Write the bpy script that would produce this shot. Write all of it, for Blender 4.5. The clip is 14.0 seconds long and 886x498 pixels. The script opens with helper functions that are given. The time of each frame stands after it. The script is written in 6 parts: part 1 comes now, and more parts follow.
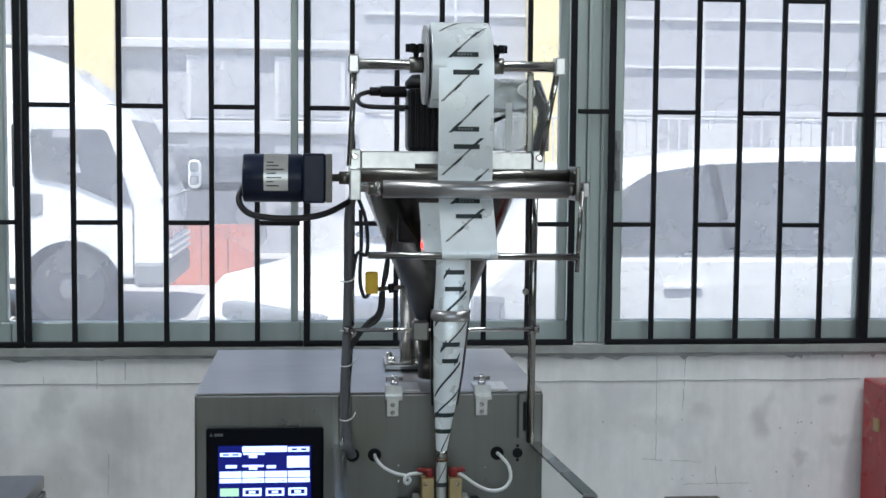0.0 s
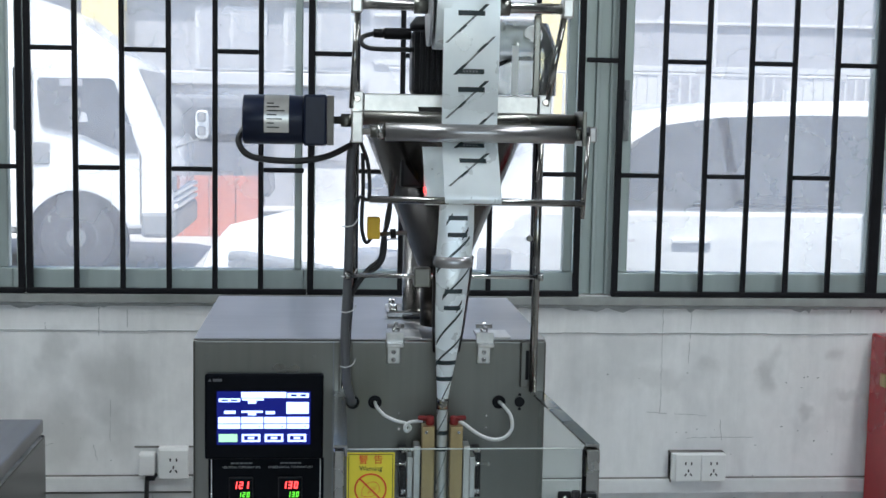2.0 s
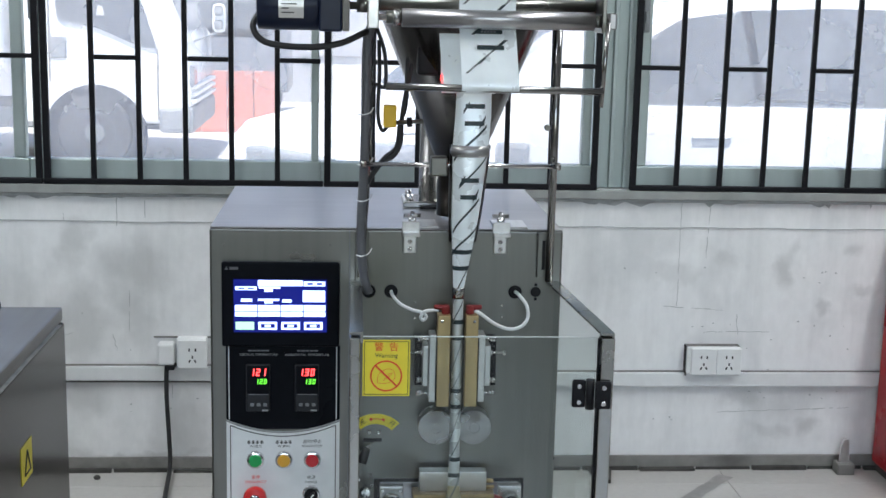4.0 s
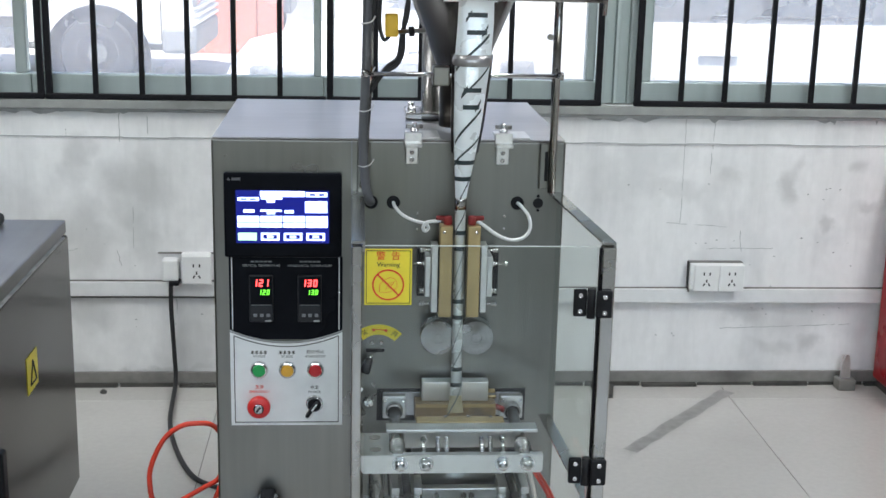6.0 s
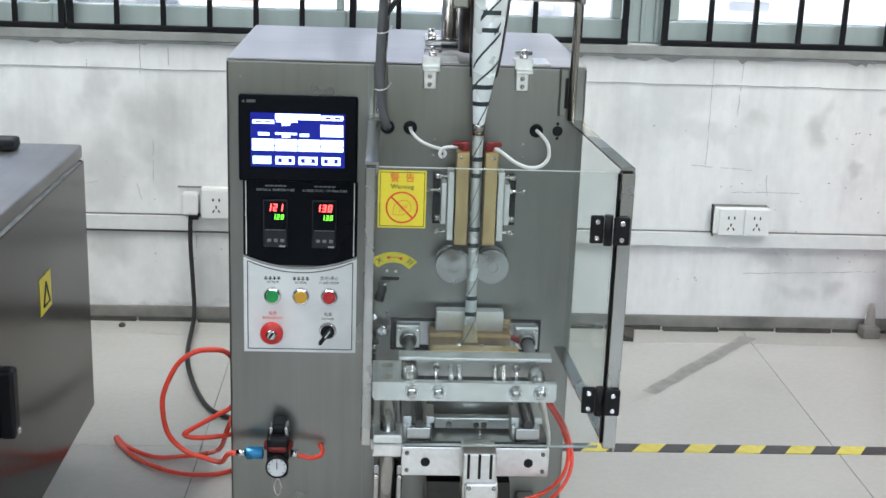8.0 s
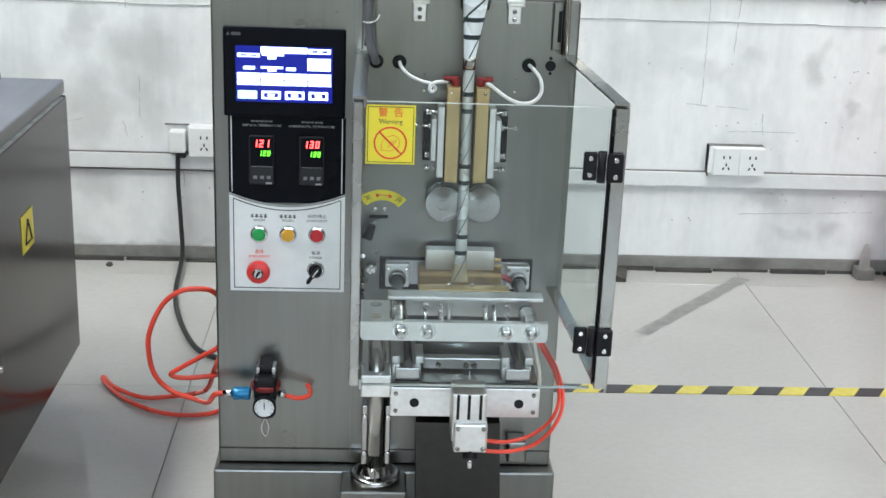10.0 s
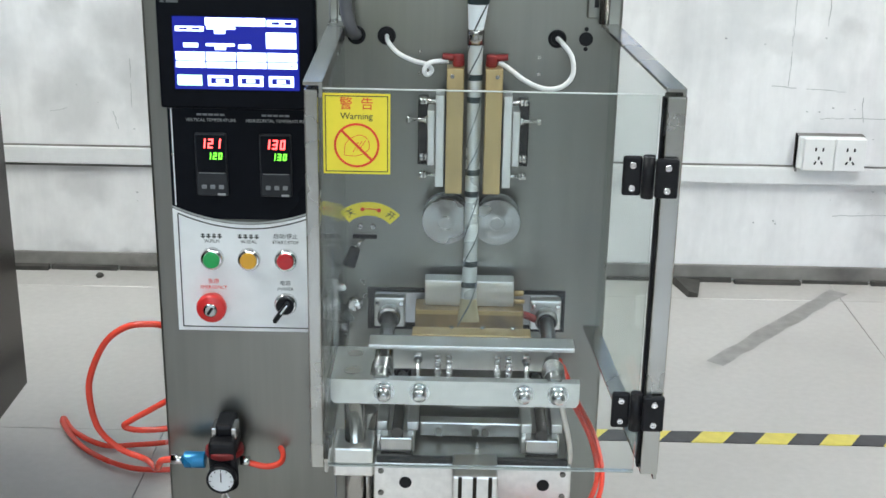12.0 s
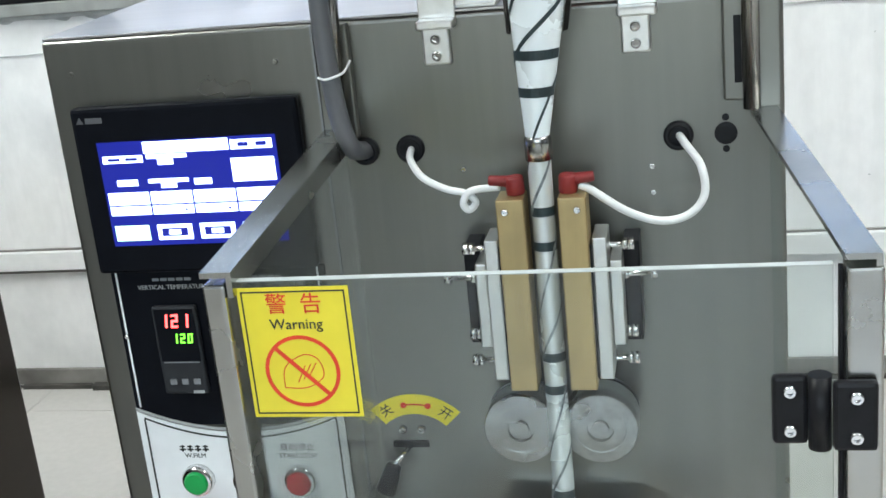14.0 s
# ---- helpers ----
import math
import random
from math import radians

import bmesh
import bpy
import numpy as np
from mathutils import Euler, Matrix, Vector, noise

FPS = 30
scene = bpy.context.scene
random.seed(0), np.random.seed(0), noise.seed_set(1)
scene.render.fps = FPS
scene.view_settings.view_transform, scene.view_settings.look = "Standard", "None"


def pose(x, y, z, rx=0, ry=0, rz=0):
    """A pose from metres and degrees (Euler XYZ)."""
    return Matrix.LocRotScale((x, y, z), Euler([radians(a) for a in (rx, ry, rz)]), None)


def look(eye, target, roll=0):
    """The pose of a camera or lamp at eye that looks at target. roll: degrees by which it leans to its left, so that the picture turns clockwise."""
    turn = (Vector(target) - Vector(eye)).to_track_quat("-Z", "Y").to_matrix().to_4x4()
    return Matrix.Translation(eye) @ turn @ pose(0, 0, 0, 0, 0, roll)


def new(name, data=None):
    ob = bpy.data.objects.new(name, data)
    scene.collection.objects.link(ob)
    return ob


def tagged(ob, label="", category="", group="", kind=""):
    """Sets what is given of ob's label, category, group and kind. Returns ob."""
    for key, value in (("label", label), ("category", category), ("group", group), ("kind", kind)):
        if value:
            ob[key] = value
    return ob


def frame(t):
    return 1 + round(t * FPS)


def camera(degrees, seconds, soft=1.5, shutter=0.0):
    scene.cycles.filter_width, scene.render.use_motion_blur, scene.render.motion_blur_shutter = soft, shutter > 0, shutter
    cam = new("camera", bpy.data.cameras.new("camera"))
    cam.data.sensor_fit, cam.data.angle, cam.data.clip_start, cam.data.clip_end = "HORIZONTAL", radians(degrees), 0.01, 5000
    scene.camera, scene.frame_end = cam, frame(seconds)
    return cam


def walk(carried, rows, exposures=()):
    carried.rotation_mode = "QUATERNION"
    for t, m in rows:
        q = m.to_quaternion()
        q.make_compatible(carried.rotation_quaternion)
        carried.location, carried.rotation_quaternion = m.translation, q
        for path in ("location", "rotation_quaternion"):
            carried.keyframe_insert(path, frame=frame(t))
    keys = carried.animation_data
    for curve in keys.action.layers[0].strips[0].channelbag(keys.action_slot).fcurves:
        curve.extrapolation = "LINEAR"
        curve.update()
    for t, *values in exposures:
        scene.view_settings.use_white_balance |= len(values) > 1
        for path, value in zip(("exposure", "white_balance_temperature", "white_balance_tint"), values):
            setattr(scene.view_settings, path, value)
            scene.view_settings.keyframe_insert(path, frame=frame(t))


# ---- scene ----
# ---- camera ----
cam = camera(38.0, 14.0, soft=1.55)
PATH = [
    (0, (-0.096, -2.374, 1.429), (0.095, -0.388, 1.285), 0.5),
    (0.5, (-0.088, -2.374, 1.426), (0.085, -0.387, 1.276), 0.9),
    (1, (-0.087, -2.361, 1.422), (0.097, -0.376, 1.261), 1.2),
    (1.5, (-0.085, -2.347, 1.414), (0.098, -0.363, 1.236), 1.3),
    (2, (-0.082, -2.338, 1.408), (0.096, -0.357, 1.195), 1.1),
    (2.5, (-0.078, -2.331, 1.407), (0.092, -0.355, 1.151), 1.2),
    (3, (-0.077, -2.330, 1.398), (0.090, -0.359, 1.099), 1.5),
    (3.5, (-0.077, -2.328, 1.393), (0.080, -0.363, 1.057), 1.4),
    (6, (-0.071, -2.333, 1.365), (0.072, -0.397, 0.881), 1.3),
    (6.5, (-0.067, -2.330, 1.354), (0.077, -0.400, 0.849), 1.7),
    (7, (-0.060, -2.323, 1.341), (0.077, -0.394, 0.831), 2.2),
    (7.5, (-0.051, -2.320, 1.322), (0.067, -0.393, 0.800), 2.4),
    (8, (-0.046, -2.316, 1.304), (0.054, -0.396, 0.755), 2.0),
    (8.5, (-0.044, -2.314, 1.298), (0.051, -0.404, 0.714), 2.0),
    (9, (-0.044, -2.308, 1.292), (0.075, -0.406, 0.686), 2.1),
    (11.3, (0.017, -2.033, 1.233), (0.098, -0.143, 0.583), 2.2),
    (11.5, (0.034, -1.960, 1.216), (0.100, -0.070, 0.565), 1.9),
    (12, (0.104, -1.741, 1.178), (0.087, 0.146, 0.514), 1.0),
    (12.5, (0.154, -1.569, 1.146), (0.050, 0.322, 0.504), 0.8),
    (13, (0.187, -1.392, 1.116), (0.009, 0.500, 0.493), -2.1),
    (13.5, (0.230, -1.223, 1.119), (0.007, 0.678, 0.538), -2.6),
    (14, (0.263, -1.070, 1.140), (-0.147, 0.783, 0.511), -5.9),
]
walk(cam, [(t, look(eye, target, roll)) for t, eye, target, roll in PATH],
     exposures=[(0.0, 0.74, 6230, 7), (2.0, 0.8, 6180, 6), (3.5, 1.05, 6210, 8), (6.5, 1.43, 6460, 8), (9.0, 1.75, 6500, 6), (12.0, 1.79, 6510, 6), (14.0, 1.9, 6500, 5)])

# ---- light ----
world = bpy.data.worlds.new("sky")
scene.world = world
world.use_nodes = True
wn = world.node_tree.nodes
sky = wn.new("ShaderNodeTexSky")
sky.sky_type, sky.sun_disc = "NISHITA", False
sky.sun_elevation, sky.sun_rotation = radians(66), radians(198)
world.node_tree.links.new(sky.outputs[0], wn["Background"].inputs[0])
wn["Background"].inputs[1].default_value = 0.15


def lamp(name, m, power, color, width=0.0, height=0.0):
    """The sun, or a rectangular lamp where a size is given."""
    data = bpy.data.lights.new(name, "AREA" if width else "SUN")
    data.energy, data.color = power, color
    if width:
        data.shape, data.size, data.size_y = "RECTANGLE", width, height
    else:
        data.angle = radians(0.6)
    ob = new(name, data)
    ob.matrix_world = m
    return ob


lamp("sun", look((0, 0, 9), (0.7, 2.2, 3.6)), 5.0, (1, 0.96, 0.9))
# unseen fill: an added lamp in the rear window band, and assumed ceiling tube lamps
lamp("rear_fill_light", look((0.4, -5.9, 2.2), (0.2, 0, 1.0)), 18, (0.95, 0.98, 1.0), 4.4, 2.2)
for lx in (-1.7, 1.9):
    lamp("tube_light", look((lx, -0.55, 3.36), (lx, -0.55, 0)), 28, (0.97, 0.99, 1.0), 0.3, 2.4)

# ---- materials ----
def mat(name, color, rough=0.5, metal=0.0, noise_scale=30.0, vary=0.08, bump=0.0, bump_scale=None, stretch=(1, 1, 1), stain=0.0,
        stain_scale=2.5, stain_color=(0.2, 0.2, 0.19), rough_vary=0.08, coat=0.0, island=0.0, drip=0.0, sheen=None):
    """A surface with fine grain, larger blotches and a little relief."""
    m = bpy.data.materials.new(name)
    m.use_nodes = True
    n, l = m.node_tree.nodes, m.node_tree.links
    b = n["Principled BSDF"]
    co = n.new("ShaderNodeTexCoord")
    mp = n.new("ShaderNodeMapping")
    mp.inputs["Scale"].default_value = stretch
    l.new(co.outputs["Object"], mp.inputs[0])
    fine = n.new("ShaderNodeTexNoise")
    fine.inputs["Scale"].default_value, fine.inputs["Detail"].default_value = noise_scale, 5
    l.new(mp.outputs[0], fine.inputs["Vector"])
    big = n.new("ShaderNodeTexNoise")
    big.inputs["Scale"].default_value, big.inputs["Detail"].default_value = stain_scale, 6
    l.new(co.outputs["Object"], big.inputs["Vector"])
    ramp = n.new("ShaderNodeMapRange")
    ramp.inputs[1].default_value, ramp.inputs[2].default_value = 0.3, 0.7
    ramp.inputs[3].default_value, ramp.inputs[4].default_value = 1 - vary, 1 + vary
    l.new(fine.outputs["Fac"], ramp.inputs[0])
    mul = n.new("ShaderNodeVectorMath")
    mul.operation = "SCALE"
    mul.inputs[0].default_value = color
    l.new(ramp.outputs[0], mul.inputs["Scale"])
    out = mul.outputs[0]
    if stain:
        edge = n.new("ShaderNodeMapRange")
        edge.inputs[1].default_value, edge.inputs[2].default_value = 0.5, 0.72
        edge.inputs[4].default_value = stain
        l.new(big.outputs["Fac"], edge.inputs[0])
        mx = n.new("ShaderNodeMix")
        mx.data_type = "RGBA"
        l.new(edge.outputs[0], mx.inputs[0])
        l.new(out, mx.inputs[6])
        mx.inputs[7].default_value = (*stain_color, 1)
        out = mx.outputs[2]
    if drip:
        dm = n.new("ShaderNodeMapping")
        dm.inputs["Scale"].default_value = (6.0, 6.0, 0.55)
        l.new(co.outputs["Object"], dm.inputs[0])
        dn = n.new("ShaderNodeTexNoise")
        dn.inputs["Scale"].default_value, dn.inputs["Detail"].default_value, dn.inputs["Roughness"].default_value = 1.6, 7, 0.62
        l.new(dm.outputs[0], dn.inputs["Vector"])
        de = n.new("ShaderNodeMapRange")
        de.inputs[1].default_value, de.inputs[2].default_value, de.inputs[4].default_value = 0.5, 0.74, drip
        l.new(dn.outputs["Fac"], de.inputs[0])
        dx = n.new("ShaderNodeMix")
        dx.data_type = "RGBA"
        l.new(de.outputs[0], dx.inputs[0])
        l.new(out, dx.inputs[6])
        dx.inputs[7].default_value = (stain_color[0] * 0.7, stain_color[1] * 0.7, stain_color[2] * 0.7, 1)
        out = dx.outputs[2]
    if sheen is not None:
        b.inputs["Specular IOR Level"].default_value = sheen
    if island:
        info = n.new("ShaderNodeObjectInfo")
        isl = n.new("ShaderNodeMapRange")
        isl.inputs[3].default_value, isl.inputs[4].default_value = 1 - island, 1 + island
        l.new(info.outputs["Random"], isl.inputs[0])
        m2 = n.new("ShaderNodeVectorMath")
        m2.operation = "SCALE"
        l.new(out, m2.inputs[0])
        l.new(isl.outputs[0], m2.inputs["Scale"])
        out = m2.outputs[0]
    l.new(out, b.inputs["Base Color"])
    rr = n.new("ShaderNodeMapRange")
    rr.inputs[1].default_value, rr.inputs[2].default_value = 0.3, 0.7
    rr.inputs[3].default_value, rr.inputs[4].default_value = max(0.02, rough - rough_vary), min(1, rough + rough_vary)
    l.new(big.outputs["Fac"], rr.inputs[0])
    l.new(rr.outputs[0], b.inputs["Roughness"])
    b.inputs["Metallic"].default_value = metal
    b.inputs["Coat Weight"].default_value = coat
    if bump:
        bp = n.new("ShaderNodeBump")
        bp.inputs["Strength"].default_value, bp.inputs["Distance"].default_value = bump, 0.002
        src = fine
        if bump_scale:
            src = n.new("ShaderNodeTexNoise")
            src.inputs["Scale"].default_value, src.inputs["Detail"].default_value = bump_scale, 4
            l.new(mp.outputs[0], src.inputs["Vector"])
        l.new(src.outputs["Fac"], bp.inputs["Height"])
        l.new(bp.outputs[0], b.inputs["Normal"])
    return m


def glow(name, color, strength, sheen=0.5):
    m = bpy.data.materials.new(name)
    m.use_nodes = True
    b = m.node_tree.nodes["Principled BSDF"]
    b.inputs["Base Color"].default_value = (0.02, 0.02, 0.02, 1)
    b.inputs["Emission Color"].default_value = (*color, 1)
    b.inputs["Emission Strength"].default_value = strength
    b.inputs["Roughness"].default_value = 0.2
    b.inputs["Specular IOR Level"].default_value = sheen
    return m


def clear(name, tint, rough=0.02, veil=0.0, veil_color=(0.8, 0.82, 0.85), lit_through=False, mirror=1.0):
    """Thin clear sheet: see-through with a Fresnel sheen and a thin veil for dust and haze."""
    m = bpy.data.materials.new(name)
    m.use_nodes = True
    n, l = m.node_tree.nodes, m.node_tree.links
    n.remove(n["Principled BSDF"])
    out = n["Material Output"]
    tr, gl = n.new("ShaderNodeBsdfTransparent"), n.new("ShaderNodeBsdfGlossy")
    df = n.new("ShaderNodeBsdfTranslucent" if lit_through else "ShaderNodeBsdfDiffuse")
    tr.inputs[0].default_value = (*tint, 1)
    gl.inputs["Roughness"].default_value = rough
    df.inputs[0].default_value = (*veil_color, 1)
    fr = n.new("ShaderNodeFresnel")
    fr.inputs[0].default_value = 1.42
    fs = n.new("ShaderNodeMath")
    fs.operation = "MULTIPLY"
    fs.inputs[1].default_value = mirror
    l.new(fr.outputs[0], fs.inputs[0])
    m1, m2 = n.new("ShaderNodeMixShader"), n.new("ShaderNodeMixShader")
    tex = n.new("ShaderNodeTexNoise")
    tex.inputs["Scale"].default_value, tex.inputs["Detail"].default_value = 5, 6
    co = n.new("ShaderNodeTexCoord")
    l.new(co.outputs["Object"], tex.inputs["Vector"])
    rg = n.new("ShaderNodeMapRange")
    rg.inputs[1].default_value, rg.inputs[2].default_value = 0.25, 0.75
    rg.inputs[3].default_value, rg.inputs[4].default_value = veil * 0.7, veil * 1.3
    l.new(tex.outputs["Fac"], rg.inputs[0])
    l.new(rg.outputs[0], m1.inputs[0])
    l.new(tr.outputs[0], m1.inputs[1])
    l.new(df.outputs[0], m1.inputs[2])
    l.new(fs.outputs[0], m2.inputs[0])
    l.new(m1.outputs[0], m2.inputs[1])
    l.new(gl.outputs[0], m2.inputs[2])
    l.new(m2.outputs[0], out.inputs[0])
    return m


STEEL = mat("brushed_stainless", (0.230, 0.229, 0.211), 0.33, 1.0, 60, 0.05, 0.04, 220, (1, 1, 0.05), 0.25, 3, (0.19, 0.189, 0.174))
# paler stainless; on the cabinet top the paleness stands in for overhead light
STEEL_TOP = mat("pale_satin_stainless", (0.44, 0.435, 0.44), 0.36, 1.0, 60, 0.05, 0.03, 220, (0.05, 1, 1), 0.15, 3, (0.38, 0.38, 0.38))
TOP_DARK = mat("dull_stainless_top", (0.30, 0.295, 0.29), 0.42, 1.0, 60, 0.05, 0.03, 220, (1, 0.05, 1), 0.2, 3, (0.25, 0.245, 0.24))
POLISHED = mat("polished_stainless", (0.40, 0.395, 0.385), 0.2, 1.0, 40, 0.06, 0.0, None, (1, 1, 0.1))
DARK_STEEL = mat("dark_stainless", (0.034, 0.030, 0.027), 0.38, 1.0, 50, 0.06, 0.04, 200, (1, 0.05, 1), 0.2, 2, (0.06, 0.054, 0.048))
# left cabinet's sides: dark reflections put into the base colour
GLOSS_STEEL = mat("reflection_darkened_stainless", (0.038, 0.031, 0.027), 0.17, 1.0, 50, 0.06, 0.02, 120, (1, 0.05, 1), 0.35, 2, (0.032, 0.026, 0.022), 0.05)
NAVY_STEEL = mat("blackened_steel", (0.05, 0.048, 0.046), 0.35, 1.0, 50, 0.08, 0.03, 150)
POST = mat("satin_post_steel", (0.42, 0.42, 0.395), 0.24, 1.0, 50, 0.06, 0.03, 180, (1, 1, 0.05), 0.4, 9, (0.27, 0.27, 0.25))
CHROME = mat("chrome", (0.72, 0.72, 0.72), 0.1, 1.0, 40, 0.04)
ALU = mat("milled_aluminium", (0.74, 0.735, 0.715), 0.36, 1.0, 90, 0.07, 0.05, 260, (1, 0.1, 1), 0.2, 8, (0.62, 0.615, 0.60))
ALU_PAINT = mat("window_aluminium", (0.40, 0.46, 0.45), 0.45, 0.35, 20, 0.07, 0.0, None, (1, 1, 0.1), 0.35, 4, (0.27, 0.3, 0.29))
BRASS = mat("worn_brass", (0.50, 0.38, 0.19), 0.42, 0.85, 60, 0.1, 0.05, None, (1, 1, 0.2), 0.4, 14, (0.34, 0.27, 0.16))
BRASS_BURNT = mat("heat_stained_brass", (0.30, 0.22, 0.12), 0.5, 0.7, 60, 0.15, 0.05, None, (1, 1, 0.2), 0.7, 22, (0.17, 0.14, 0.12))
BAR = mat("bright_round_bar", (0.30, 0.295, 0.285), 0.16, 1.0, 40, 0.06)
BLACK = mat("black_plastic", (0.010, 0.010, 0.012), 0.42, 0, 80, 0.15, 0.05, sheen=0.2)
BLACK_GLOSS = mat("black_overlay", (0.006, 0.007, 0.010), 0.3, 0, 50, 0.1, sheen=0.06)
NAVY = mat("navy_enamel", (0.009, 0.014, 0.034), 0.3, 0, 60, 0.1, 0.03, sheen=0.3)
WHITE_FOIL = mat("white_overlay", (0.88, 0.90, 0.90), 0.35, 0, 40, 0.03, 0, None, (1, 1, 1), 0.1, 8, (0.7, 0.73, 0.74))
GREEN = mat("green_plastic", (0.01, 0.36, 0.08), 0.3, 0, 30, 0.05)
AMBER = mat("amber_plastic", (0.72, 0.38, 0.03), 0.3, 0, 30, 0.05)
RED = mat("red_plastic", (0.55, 0.012, 0.02), 0.3, 0, 30, 0.05)
EMERG = mat("emergency_red", (0.68, 0.03, 0.03), 0.3, 0, 30, 0.05)
RUBBER_RED = mat("dark_red_rubber", (0.19, 0.012, 0.012), 0.5, 0, 50, 0.1)
YELLOW = mat("yellow_sticker", (0.88, 0.74, 0.05), 0.4, 0, 50, 0.04, 0, None, (1, 1, 1), 0.15, 12, (0.7, 0.58, 0.06))
SENSOR_YELLOW = mat("yellow_plastic", (0.85, 0.52, 0.02), 0.4, 0, 50, 0.05)
INK = mat("black_ink", (0.02, 0.025, 0.02), 0.5, 0, 60, 0.1)
RED_INK = mat("red_ink", (0.8, 0.06, 0.02), 0.5, 0, 60, 0.1)
GREY_INK = mat("grey_ink", (0.22, 0.23, 0.24), 0.5, 0, 60, 0.1)
FILM = mat("silver_film", (0.90, 0.96, 0.985), 0.3, 0.22, 25, 0.04, 0.2, 40, (1, 1, 0.5), 0.2, 18, (0.68, 0.76, 0.8))
FILM_GREY = mat("film_fine_print", (0.16, 0.18, 0.19), 0.45, 0.0, 160, 0.6)
FILM_INK = mat("film_print", (0.02, 0.035, 0.04), 0.45, 0.0, 90, 0.3)
WIRE_WHITE = mat("white_sleeving", (0.75, 0.76, 0.76), 0.55, 0, 120, 0.06, 0.2)
CONDUIT = mat("grey_conduit", (0.10, 0.103, 0.112), 0.45, 0, 60, 0.08)
# polished hopper steel with its dark reflections put into the base colour
HOPPER = mat("reflection_darkened_hopper_steel", (0.085, 0.083, 0.082), 0.2, 1.0, 40, 0.08, 0.0, None, (1, 1, 0.1))
DISC = mat("turned_aluminium", (0.36, 0.36, 0.355), 0.3, 1.0, 200, 0.1)
tangent = DISC.node_tree.nodes.new("ShaderNodeTangent")
tangent.direction_type, tangent.axis = "RADIAL", "Y"
DISC.node_tree.links.new(tangent.outputs[0], DISC.node_tree.nodes["Principled BSDF"].inputs["Tangent"])
DISC.node_tree.nodes["Principled BSDF"].inputs["Anisotropic"].default_value = 0.9
CABLE = mat("black_cable", (0.014, 0.014, 0.015), 0.5, 0, 60, 0.1)
HOSE = mat("orange_red_hose", (0.82, 0.075, 0.045), 0.25, 0, 30, 0.06)
BLUE = mat("blue_anodised", (0.02, 0.2, 0.42), 0.3, 0.3, 40, 0.08)
GAUGE = mat("gauge_face", (0.85, 0.87, 0.88), 0.4, 0, 40, 0.03)
WALL = mat("stained_white_paint", (0.83, 0.83, 0.83), 0.7, 0, 45, 0.03, 0.25, 18, (1, 1, 0.6), 0.4, 4.6, (0.47, 0.48, 0.49), drip=0.2)
STAINS = ((1.25, 0.63, 0.037, 0.075, 0.4),
          (1.08, 0.66, 0.050, 0.044, 0.28),
          (1.48, 0.70, 0.031, 0.031, 0.3),
          (1.38, 0.50, 0.025, 0.044, 0.35),
          (1.51, 0.56, 0.050, 0.027, 0.3),
          (1.36, 0.14, 0.044, 0.040, 0.34),
          (1.17, 0.23, 0.094, 0.044, 0.36),
          (1.31, 0.22, 0.112, 0.056, 0.22),
          (0.92, 0.61, 0.112, 0.032, 0.2),
          (1.24, 0.13, 0.075, 0.027, 0.22),
          (1.00, 0.87, 0.037, 0.027, 0.7),
          (-0.71, 0.61, 0.124, 0.104, 0.42),
          (-0.87, 0.70, 0.045, 0.075, 0.36),
          (-0.69, 0.49, 0.060, 0.119, 0.25),
          (-0.55, 0.13, 0.119, 0.149, 0.42),
          (-0.86, 0.45, 0.090, 0.139, 0.32),
          (-0.84, 0.23, 0.090, 0.070, 0.3),
          (-0.66, 0.05, 0.259, 0.028, 0.5),
          (-0.59, 0.26, 0.050, 0.090, 0.26))
# grey water marks and hand marks on the window wall, each soft and uneven at its edge: x, z, half width, half height, strength
wt, wl = WALL.node_tree.nodes, WALL.node_tree.links
wb = wt["Principled BSDF"]
w_co, w_no = wt.new("ShaderNodeTexCoord"), wt.new("ShaderNodeTexNoise")
w_no.inputs["Scale"].default_value, w_no.inputs["Detail"].default_value = 9.0, 6
wl.new(w_co.outputs["Object"], w_no.inputs["Vector"])
w_shift = wt.new("ShaderNodeVectorMath")
w_shift.operation = "MULTIPLY_ADD"
w_shift.inputs[1].default_value, w_shift.inputs[2].default_value = (0.16, 0.0, 0.16), (-0.08, 0.0, -0.08)
wl.new(w_no.outputs["Color"], w_shift.inputs[0])
w_at = wt.new("ShaderNodeVectorMath")
wl.new(w_co.outputs["Object"], w_at.inputs[0])
wl.new(w_shift.outputs[0], w_at.inputs[1])
mask = None
for sx, sz, hx, hz, much in STAINS:
    w_to = wt.new("ShaderNodeVectorMath")
    w_to.operation = "MULTIPLY_ADD"
    w_to.inputs[1].default_value, w_to.inputs[2].default_value = (1 / hx, 0, 1 / hz), (-sx / hx, 0, -sz / hz)
    wl.new(w_at.outputs[0], w_to.inputs[0])
    w_len = wt.new("ShaderNodeVectorMath")
    w_len.operation = "LENGTH"
    wl.new(w_to.outputs[0], w_len.inputs[0])
    w_map = wt.new("ShaderNodeMapRange")
    w_map.interpolation_type = "SMOOTHSTEP"
    w_map.inputs[1].default_value, w_map.inputs[2].default_value, w_map.inputs[3].default_value, w_map.inputs[4].default_value = 0.25, 1.25, much, 0.0
    wl.new(w_len.outputs["Value"], w_map.inputs[0])
    if mask is None:
        mask = w_map.outputs[0]
    else:
        w_max = wt.new("ShaderNodeMath")
        w_max.operation = "MAXIMUM"
        wl.new(mask, w_max.inputs[0])
        wl.new(w_map.outputs[0], w_max.inputs[1])
        mask = w_max.outputs[0]
w_mix = wt.new("ShaderNodeMix")
w_mix.data_type = "RGBA"
wl.new(mask, w_mix.inputs[0])
